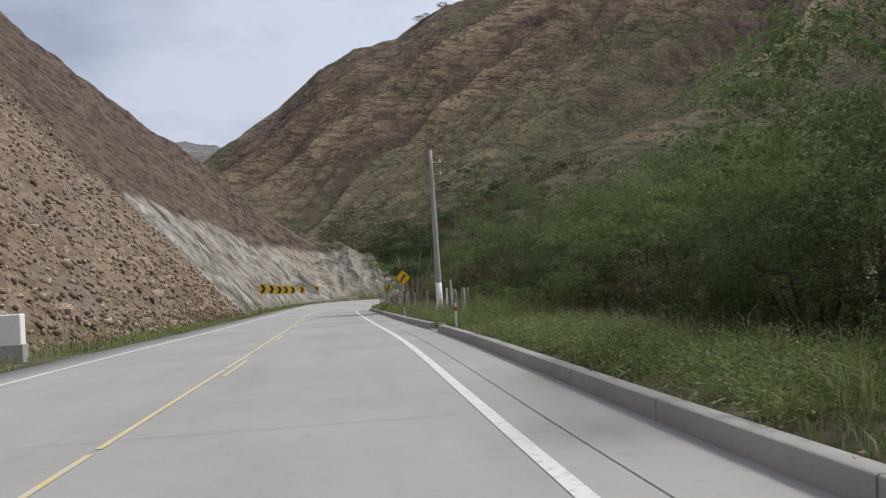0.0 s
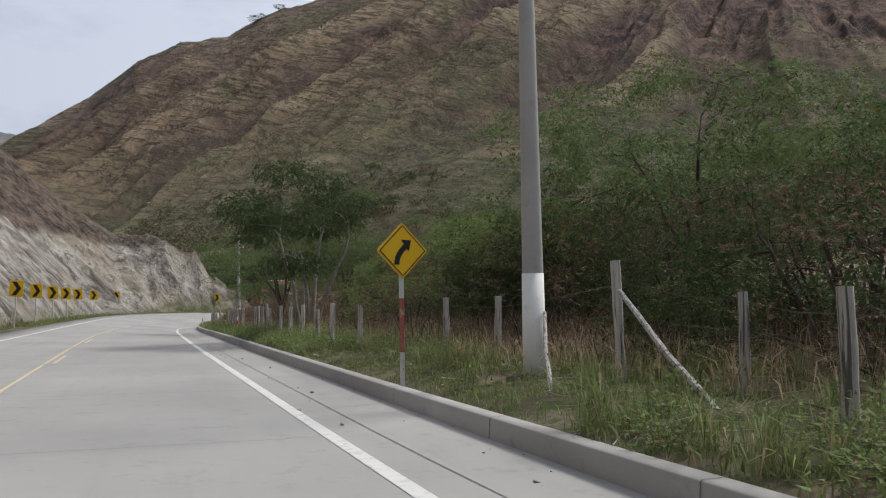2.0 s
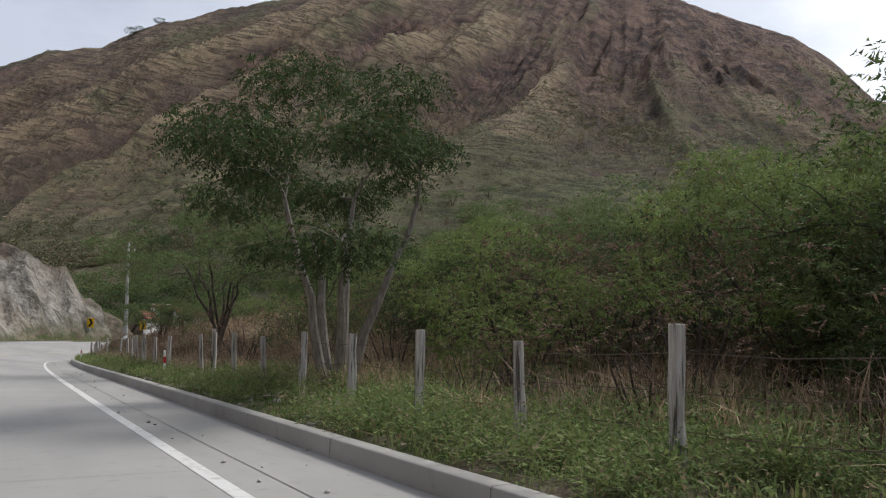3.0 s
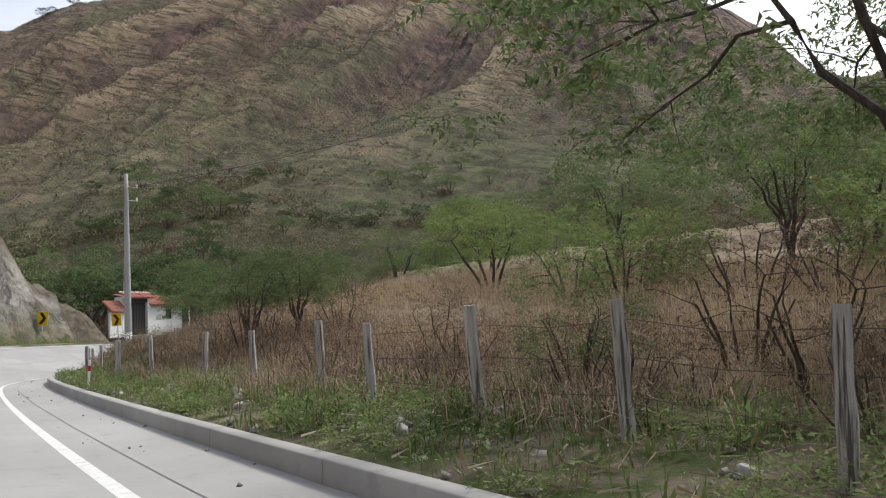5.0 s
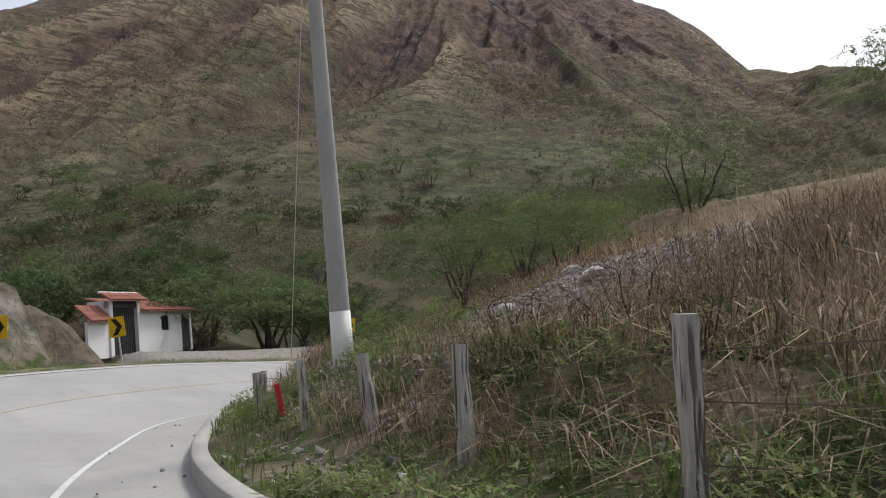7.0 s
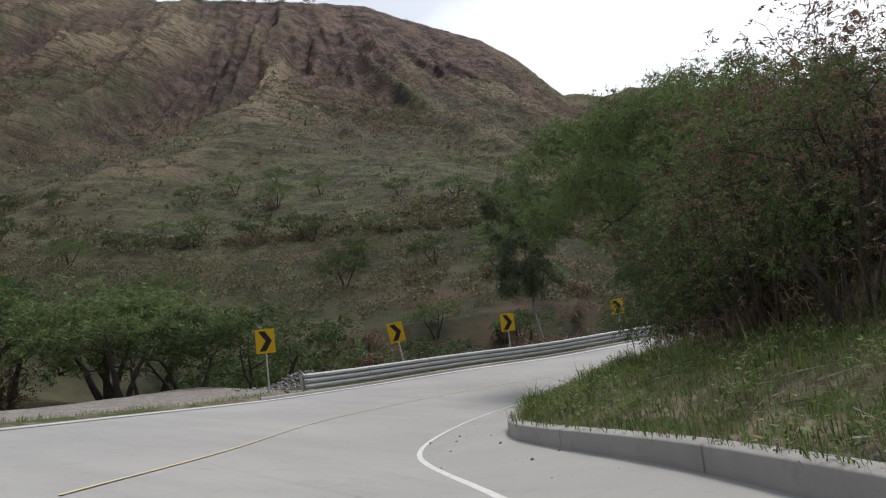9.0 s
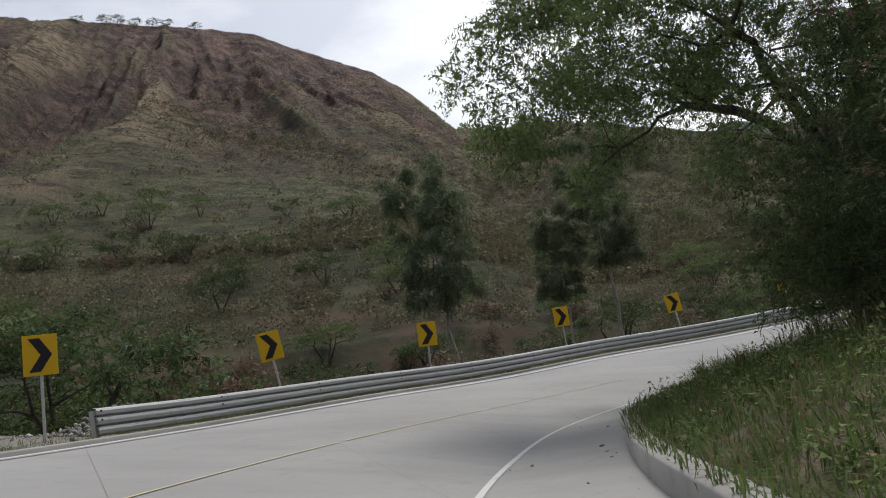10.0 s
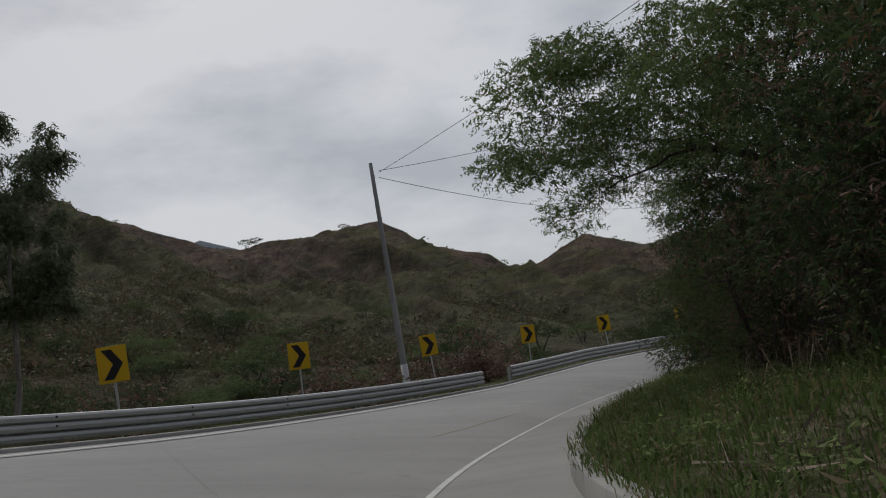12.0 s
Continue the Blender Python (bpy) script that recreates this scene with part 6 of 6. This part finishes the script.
# outer edge of the bend: plan places, board centre heights
for x, y, z, face in [(-10.3, 77.7, 2.0, -4), (-10.35, 84.5, 1.95, -6), (-10.3, 91.0, 1.9, -6), (-10.2, 97, 1.9, -8), (-10.0, 102.8, 1.88, -8), (-9.6, 111.5, 1.85, -10), (-8.2, 119.8, 1.81, -14), (-4.5, 125.3, 1.7, -22),
                      (-1.6, 127.6, 1.62, -26), (2.4, 128.6, 1.49, -30), (7.6, 131.6, 1.22, -36), (24.2, 139.65, 0.38, -36), (32.2, 140.8, -0.1, -50), (39.5, 140.0, -0.57, -58), (49.0, 139.0, -0.84, -70),
                      (54.3, 135.4, -1.24, -78), (61.6, 131.6, -1.28, -84), (69.3, 126.8, -1.16, -90), (75.0, 121.4, -1.02, -96), (81.1, 115.8, -0.71, -100), (87, 109, -0.5, -104)]:
    chevron_sign(x, y, z, face)


def diamond_sign():
    t = thing("curve_warning_sign", "yellow diamond right-curve warning sign on a rusty red post", "road sign", pose(SIGN_AT[0], SIGN_AT[1], SIGN_AT[2], 0, 0, 12))
    h = 0.385 * SIGN_K
    bm = box(bmesh.new(), -h, h, -0.012, 0.012, -h, h, bevel=0.02)
    bmesh.ops.rotate(bm, verts=bm.verts, matrix=Matrix.Rotation(radians(45), 3, "Y"))
    part("panel", bm, M_SIGN, t)
    bm = bmesh.new()
    for k in range(4):
        o, i = h * 0.91 * math.sqrt(2), h * 0.86 * math.sqrt(2)
        a, b = radians(90 * k), radians(90 * k + 90)
        q = [(o * math.cos(a), o * math.sin(a)), (o * math.cos(b), o * math.sin(b)), (i * math.cos(b), i * math.sin(b)), (i * math.cos(a), i * math.sin(a))]
        bm.faces.new([bm.verts.new((u, -0.017, v)) for u, v in q])
    part("border", bm, M_BLACK, t)
    bm = bmesh.new()
    s = h / 0.385
    left, right = [], []
    for k in range(9):
        u = k / 8
        cx, cz = -0.13 + 0.20 * u ** 2.2, -0.27 + 0.36 * u
        w = 0.055
        nx, nz = math.cos(0.9 * u), -math.sin(0.9 * u)
        left.append((cx - w * nx, cz - w * nz))
        right.append((cx + w * nx, cz + w * nz))
    vs = [[bm.verts.new((p[0] * s, -0.018, p[1] * s)) for p in side] for side in (left, right)]
    for k in range(8):
        bm.faces.new((vs[0][k], vs[1][k], vs[1][k + 1], vs[0][k + 1]))
    tip = [(-0.04, 0.21), (0.18, 0.20), (0.13, -0.02)]
    bm.faces.new([bm.verts.new((u * s, -0.019, v * s)) for u, v in tip])
    part("arrow", bm, M_BLACK, t)
    bm = box(bmesh.new(), -0.023, 0.023, 0.014, 0.06, -SIGN_AT[2] + 0.42, -0.3)
    part("post", bm, M_RUSTPOST, t, "rusty red square steel post")
    bm = box(bmesh.new(), -0.022, 0.022, 0.015, 0.059, -SIGN_AT[2] - 0.3, -SIGN_AT[2] + 0.42)
    part("post_foot", bm, M_GALV, t, "bare grey foot of the post")
    bm = box(bmesh.new(), -0.0245, 0.0245, 0.0125, 0.0615, -0.62, -0.3)
    part("post_top", bm, M_GALV, t)


SIGN_AT, SIGN_K = (1.37, 37.2, 1.74), 0.68
diamond_sign()


def utility_pole(x, y, top, white_top, lean=(0, 0), label="grey tapered concrete utility pole with whitewashed foot", arms=True):
    z = surface_z(x, y) - 0.3
    t = thing("utility_pole", label, "utility pole", pose(x, y, z), "poles along the road")
    h = top - z
    bm = bmesh.new()
    n = 9
    tube(bm, [(lean[0] * k / n, lean[1] * k / n, h * k / n) for k in range(n + 1)], [0.155 - 0.075 * k / n for k in range(n + 1)], 14)
    part("shaft", bm, M_POLE, t, smooth=True)
    hw = white_top - z
    bm = bmesh.new()
    tube(bm, [(lean[0] * u * hw / h, lean[1] * u * hw / h, u * hw) for u in (0, 0.5, 1)], [0.159 - 0.075 * u * hw / h for u in (0, 0.5, 1)], 14)
    part("whitewash", bm, M_WHITEPAINT, t, "whitewashed band round the foot", smooth=True)
    if arms:
        for k, dz in enumerate((0.55, 1.1)):
            bm = bmesh.new()
            tube(bm, [(lean[0], lean[1], h - dz), (lean[0] + 0.45, lean[1] - 0.1, h - dz - 0.05)], [0.02, 0.015], 6)
            part("bracket", bm, M_GALV, t)
            bm = bmesh.new()
            tube(bm, [(lean[0] + 0.4, lean[1] - 0.09, h - dz + 0.1), (lean[0] + 0.4, lean[1] - 0.09, h - dz + 0.02), (lean[0] + 0.4, lean[1] - 0.09, h - dz - 0.05)], [0.03, 0.045, 0.03], 8)
            part("insulator", bm, M_WHITEPAINT, t)
    return t


utility_pole(2.93, 36.56, 7.43, 1.41)
utility_pole(3.34, 102.27, 7.0, 0.44)
utility_pole(67.55, 127.9, 6.87, -1.9, (0.0, 0.5))


def cable(name, pts, sag, r=0.012):
    bm = bmesh.new()
    a, b = Vector(pts[0]), Vector(pts[1])
    line = [a.lerp(b, k / 16) - Vector((0, 0, sag * 4 * (k / 16) * (1 - k / 16))) for k in range(17)]
    tube(bm, line, [r] * 17, 5)
    tagged(part(name, bm, M_CABLE), "thin black overhead cable", "cable", "overhead cables")


cable("cable", ((3.4, 102.2, 6.4), (20, 100, 11)), 0.3)
cable("cable", ((3.3, 102.3, 6.9), (67.5, 128.1, 6.4)), 1.2, 0.009)
cable("cable", ((67.55, 128.1, 6.2), (98, 105, 9.0)), 0.8, 0.014)
cable("cable", ((67.55, 128.1, 6.5), (85, 100, 16.0)), 0.8, 0.012)


def guy_wire(a, b):
    t = thing("guy_wire", "thin pale steel wire staying the pole", "wire", None, "stays of the poles")
    bm = bmesh.new()
    tube(bm, [Vector(a).lerp(Vector(b), k / 6) for k in range(7)], [0.006] * 7, 5)
    part("strand", bm, M_GALV, t)


guy_wire((3.4, 104.3, -1.1), (3.34, 102.32, 6.5))


def marker(x, y, z0, z1, tilt=0.0):
    t = thing("road_marker", "white marker post with a red band", "marker post", pose(x, y, z0, 0, tilt, 0), "marker posts")
    h = z1 - z0
    part("post", box(bmesh.new(), -0.027, 0.027, -0.024, 0.024, -0.25, h, bevel=0.008), M_WHITEPAINT, t)
    part("red_band", box(bmesh.new(), -0.03, 0.03, -0.027, 0.027, h * 0.55, h * 0.78), M_RED, t, "red band")


marker(2.15, 21.7, 0.33, 0.8)
marker(0.85, 63.2, -0.3, 0.42)
marker(-0.1, 87.5, -0.6, -0.06, 3)
t = thing("red_marker", "leaning red painted marker post in the weeds", "marker post", pose(2.25, 101.9, -0.95, 0, -9, 0))
part("post", box(bmesh.new(), -0.032, 0.032, -0.03, 0.03, -0.2, 0.55, bevel=0.01), M_RED, t)


# ---------------------------------------------------------------- the fence
def post_mesh(seed):
    rng = np.random.RandomState(seed)
    bm = bmesh.new()
    h = rng.uniform(0.9, 1.02)
    n = 6
    lean = rng.uniform(-0.03, 0.03, 2)
    tube(bm, [(lean[0] * k / n + rng.uniform(-0.006, 0.006), lean[1] * k / n + rng.uniform(-0.006, 0.006), -0.3 + (h + 0.3) * k / n) for k in range(n + 1)],
         [rng.uniform(0.05, 0.068) * (1 - 0.1 * k / n) for k in range(n + 1)], 7)
    me = mesh_of("post", bm)
    me.materials.append(M_POST)
    return me


POSTS = [post_mesh(k) for k in range(7)]


def fence():
    t = thing("wire_fence", "old grey post fence with slack barbed wire", "fence")
    rng = np.random.RandomState(3)
    # plan place and height of each post above the ground
    places = [(2.8, 25.3, 0.9), (2.86, 26.3, 1.0), (2.85, 27.9, 0.95), (2.89, 29.6, 0.95), (2.95, 31.4, 0.95), (3.87, 33.64, 1.03), (3.38, 35.18, 1.33), (3.5, 39.3, 1.08), (3.25, 41.23, 1.08), (2.8, 42.6, 1.0)]
    places += [(2.2, 43.9, 0.95), (1.88, 45.4, 0.97), (1.85, 47.4, 0.92), (1.75, 49.4, 0.95), (1.65, 51.3, 0.95), (1.55, 53.3, 1.0), (1.5, 55.4, 0.92), (1.4, 57.4, 0.98), (1.4, 59.6, 0.95), (1.5, 61.5, 1.0)]
    places += [(2.16, 63.4, 1.06), (1.21, 65.07, 0.95), (1.08, 67.05, 0.95), (0.95, 69.38, 0.9), (1.25, 71.2, 0.98), (1.2, 73.0, 0.97), (1.2, 75.2, 0.98), (1.5, 77.3, 0.98), (1.5, 80.3, 0.95), (1.45, 83.2, 1.0)]
    places += [(1.1, 86.4, 1.03), (0.65, 88.07, 0.95), (0.95, 90.2, 0.9), (0.9, 92.6, 0.9), (0.75, 94.5, 0.84), (1.05, 96.5, 0.8), (1.33, 98.1, 0.76), (1.72, 100.2, 0.78), (2.6, 103.6, 0.7), (3.2, 104.9, 0.62), (3.66, 105.8, 0.58), (4.1, 106.9, 0.56), (4.4, 107.7, 0.58)]
    tops = []
    for k, (x, y, high) in enumerate(places):
        z = surface_z(x, y)
        ob = new("post", POSTS[k % 7])
        ob.parent = t
        ob.matrix_basis = pose(x, y, z, rng.uniform(-3, 3), rng.uniform(-3, 3), rng.uniform(0, 360)) @ Matrix.Diagonal((1, 1, high / 0.96, 1))
        tops.append((Vector((x, y, z)), high))
    for share in (0.3, 0.58, 0.85):
        bm = bmesh.new()
        line = []
        for (a, ha), (b, hb) in zip(tops, tops[1:]):
            for u in (0, 0.5):
                line.append(a.lerp(b, u) + Vector((0.07, 0, share * (ha + (hb - ha) * u) - 0.03 * (u > 0) + rng.uniform(-0.02, 0.02))))
        tube(bm, line, [0.004] * len(line), 3)
        part("wire", bm, M_WIRE, t, "rusty barbed wire")


fence()


# ---------------------------------------------------------------- guardrail
def guardrail(run_a, run_b, gap_label):
    t = thing("guardrail", gap_label, "guardrail")
    prof = [(0.0, 0.76), (0.09, 0.745), (0.115, 0.70), (0.10, 0.635), (0.0, 0.605), (0.10, 0.575), (0.115, 0.52), (0.10, 0.455), (0.0, 0.425), (0.10, 0.395), (0.115, 0.34), (0.10, 0.275), (0.02, 0.25), (0.0, 0.235)]
    # runs measured along the outer edge
    orun = np.r_[0, np.cumsum(np.linalg.norm(np.diff(O[:, :2], axis=0), axis=1))]

    def at(s):
        p = np.array([np.interp(s, orun, O[:, k]) for k in range(3)])
        q = np.array([np.interp(s + 0.3, orun, O[:, k]) for k in range(3)])
        d = (q - p)[:2] / np.linalg.norm((q - p)[:2])
        return p + np.array([-d[1], d[0], 0]) * 0.5, np.array([d[1], -d[0], 0])

    a = run_a
    while a < run_b - 0.5:
        b = min(a + 3.81, run_b)
        rows = []
        for s in np.linspace(a - 0.12, b, 5):
            p, n = at(s)
            rows.append([p + n * u + np.array([0, 0, 0.64 - (0.76 - v) * 1.08]) for u, v in prof])
        verts = [p for row in rows for p in row]
        k = len(prof)
        faces = [(i * k + j, (i + 1) * k + j, (i + 1) * k + j + 1, i * k + j + 1) for i in range(4) for j in range(k - 1)]
        part("rail_panel", raw("rail_panel", verts, faces), M_GALV, t)
        p, n = at(a)
        ang = math.degrees(math.atan2(n[1], n[0]))
        part("rail_post", box(bmesh.new(), -0.14, -0.02, -0.06, 0.06, -0.5, 0.6, pose(*p, 0, 0, ang)), M_GALV, t)
        for zz in (0.39, 0.57):
            part("bolt", box(bmesh.new(), 0.113, 0.125, -0.02, 0.02, zz - 0.02, zz + 0.02, pose(*p, 0, 0, ang)), M_BLACK, t)
        a = b
    return at


ORUN = np.r_[0, np.cumsum(np.linalg.norm(np.diff(O[:, :2], axis=0), axis=1))]
orun_at = lambda x, y: float(ORUN[np.argmin((O[:, 0] - x) ** 2 + (O[:, 1] - y) ** 2)])
guardrail(orun_at(24.6, 138) - 0.9, orun_at(67.4, 125.4), "long galvanised corrugated steel guardrail along the bend")
guardrail(orun_at(69.5, 123.8), orun_at(88, 106.4), "further length of galvanised steel guardrail")


# ---------------------------------------------------------------- the house
def make_tile():
    n = Nodes("clay_tile", 0.85)
    k = n.noise(3.0, 6, 0.7)
    n.colour(n.mix(n.object_random(), n.mix(k, (0.15, 0.05, 0.036), (0.30, 0.11, 0.07)), n.mix(k, (0.22, 0.085, 0.06), (0.40, 0.19, 0.14)))).bump(n.noise(25), 0.3, 0.01)
    return n.mat


M_TILE = make_tile()
M_WALL = painted("white_plaster", (0.76, 0.75, 0.72), (0.5, 0.46, 0.4), 0.18, 0.9, 3)
M_GATE = painted("dark_gate", (0.05, 0.045, 0.045), (0.12, 0.09, 0.07), 0.3, 0.7)
M_GLASS = Nodes("dark_window_glass", 0.12, 0.0, 0.5).colour((0.02, 0.022, 0.026)).mat


def tiled_roof(t, name, x0, x1, y0, y1, z0, z1, label):
    """A single slope of rounded clay tiles rising from y0 to y1."""
    roof = part(name, box(bmesh.new(), x0, x1, y0, y1, -0.05, 0.0), M_TILE, t, label)
    sl = math.atan2(z1 - z0, y1 - y0)
    for v in roof.data.vertices:
        v.co.z += z0 + (v.co.y - y0) * math.tan(sl)
    bm = bmesh.new()
    ln = math.hypot(y1 - y0, z1 - z0)
    rows = max(2, int(ln / 0.4))
    tl = ln / rows
    prof = [(0.11 * math.cos(a), 0.075 * math.sin(a)) for a in np.linspace(0, math.pi, 6)]
    for k in range(2):
        for u, v in prof:
            bm.verts.new((u * (1 - 0.1 * k), k * tl * 1.12, v + 0.02 * (1 - k)))
    bm.verts.ensure_lookup_table()
    for i in range(5):
        bm.faces.new((bm.verts[i], bm.verts[i + 1], bm.verts[i + 7], bm.verts[i + 6]))
    me = mesh_of("tile", bm)
    me.materials.append(M_TILE)
    cols = int((x1 - x0) / 0.23)
    rng = np.random.RandomState(int(x0 * 10) + 50)
    for c in range(cols):
        for r in range(rows):
            ob = new("tile", me)
            ob.parent = roof
            s = r * tl
            ob.matrix_basis = Matrix.Translation((x0 + (c + 0.5) * (x1 - x0) / cols, y0 + s * math.cos(sl), z0 + s * math.sin(sl) + 0.01)) @ Euler((sl + rng.uniform(-0.03, 0.03), 0, rng.uniform(-0.05, 0.05))).to_matrix().to_4x4()
    return roof


def house():
    """White roadside house with a gateway; its long wall faces the road."""
    zf = 0.1
    t = thing("roadside_house", "small white house with red tile roofs and a dark gate", "house", pose(10.2, 145.9, zf, 0, 0, 42 - 90 + 90 - 0))
    wall = bmesh.new()
    x0, h = 4.2, 2.55
    wx, ww, wz0, wz1 = 6.75, 0.95, 1.15, 2.15
    box(wall, x0, wx, 0, 0.2, -0.4, h)
    box(wall, wx + ww, 9.4, 0, 0.2, -0.4, h)
    box(wall, wx, wx + ww, 0, 0.2, -0.4, wz0)
    box(wall, wx, wx + ww, 0, 0.2, wz1, h)
    box(wall, x0, x0 + 0.2, 0.2, 4.0, -0.4, h + 0.9)
    box(wall, 10.6, 10.8, 0.0, 4.0, -0.4, h)
    box(wall, x0, 10.8, 3.8, 4.0, -0.4, h + 0.9)
    part("wall", wall, M_WALL, t, "white plastered wall")
    win = part("window", box(bmesh.new(), wx, wx + ww, 0.08, 0.11, wz0, wz1), M_GLASS, t, "small dark window")
    fr = bmesh.new()
    for a in ((wx, wx + 0.05, wz0, wz1), (wx + ww - 0.05, wx + ww, wz0, wz1), (wx + ww / 2 - 0.02, wx + ww / 2 + 0.02, wz0, wz1), (wx, wx + ww, wz0, wz0 + 0.05), (wx, wx + ww, wz1 - 0.05, wz1)):
        box(fr, a[0], a[1], 0.05, 0.13, a[2], a[3])
    part("window_frame", fr, M_GATE, win)
    part("door", box(bmesh.new(), 9.42, 10.58, 0.08, 0.14, -0.3, 2.2), M_GATE, t, "dark side door")
    part("lintel", box(bmesh.new(), 9.4, 10.6, 0.0, 0.2, 2.2, h), M_WALL, t)
    # gateway
    for a, b in ((0.9, 1.25), (3.95, 4.2)):
        part("gate_pier", box(bmesh.new(), a, b, 0, 0.5, -0.4, 3.2), M_WALL, t)
    gate = part("gate", box(bmesh.new(), 1.25, 3.95, 0.28, 0.34, -0.3, 2.75), M_GATE, t, "dark metal double gate")
    for k in range(12):
        part("bar", box(bmesh.new(), 1.3 + k * 0.225, 1.36 + k * 0.225, 0.24, 0.28, -0.3, 2.75), M_GATE, gate)
    part("beam", box(bmesh.new(), 0.9, 4.2, 0.05, 0.45, 2.75, 3.2), M_GATE, t, "dark gate beam")
    tiled_roof(t, "gate_roof", 0.45, 4.55, -0.45, 0.35, 3.2, 3.72, "red tile roof over the gate")
    part("ridge", box(bmesh.new(), 0.4, 4.6, 0.3, 0.48, 3.68, 3.82, bevel=0.04), M_WHITEPAINT, t)
    tiled_roof(t, "house_roof", 4.25, 11.1, -0.5, 4.2, 2.5, 3.7, "sagging clay tile roof")
    # low wing on the other side of the gate
    part("side_wall", box(bmesh.new(), -1.2, 0.9, 0.1, 0.3, -0.4, 1.9), M_WALL, t)
    tiled_roof(t, "wing_roof", -1.4, 0.95, -0.3, 0.8, 1.9, 2.9, "red tile roof of the low wing")


house()


# ---------------------------------------------------------------- block beside the far lane
def wall_block():
    t = thing("concrete_block", "whitewashed concrete block streaked with dirt on the verge", "block", pose(-11.4, 25.4, 0.2, 0, 0, 4))
    part("body", box(bmesh.new(), -1.6, 0.9, -0.2, 0.2, 0, 1.05, bevel=0.03), M_WHITEPAINT, t)
    part("plinth", box(bmesh.new(), -1.65, 0.95, -0.24, 0.24, -0.6, 0.14, bevel=0.02), M_KERB, t)


wall_block()


# ---------------------------------------------------------------- leaning braces and the drain inlet
def brace(a, b, r):
    t = thing("fence_brace", "leaning weathered pole bracing the fence", "pole", None, "braces of the fence")
    bm = bmesh.new()
    u, v = Vector(a), Vector(b)
    tube(bm, [u.lerp(v, k / 4) + Vector((0.015 * math.sin(k * 2.1), 0, 0.012 * math.cos(k * 1.7))) for k in range(5)], [r, r * 0.95, r * 0.9, r * 0.85, r * 0.75], 7)
    part("pole", bm, M_POST, t)


brace((3.3, 29.2, 0.05), (2.82, 26.2, 1.0), 0.045)
brace((2.9, 32.6, 0.0), (3.1, 34.7, 1.15), 0.035)
brace((2.5, 35.2, 0.0), (3.0, 36.4, 0.9), 0.03)


def drain_inlet():
    """The set-back wall behind the gap in the kerb, with its sloping apron."""
    t = thing("drain_inlet", "concrete drain inlet set back behind the kerb", "drain")
    r0, r1 = run_at(0.5, 24.6) - 0.6, run_at(0.5, 24.6) + 1.3
    dd = KERB_AT + KERB_WIDE
    wall = bmesh.new()
    p, q = along(r0, dd + 0.02), along(r1, dd + 0.02)
    ang = math.degrees(math.atan2(q[1] - p[1], q[0] - p[0]))
    ln = float(np.linalg.norm((q - p)[:2]))
    part("back_wall", box(wall, 0, ln, -0.1, 0.0, -0.3, KERB_HIGH, pose(*p, 0, 0, ang), 0.012), M_KERB, t)
    part("apron", box(bmesh.new(), 0, ln, 0.0, 0.24, -0.3, 0.012, pose(*p, 0, 0, ang)), M_SHOULDER, t)


drain_inlet()
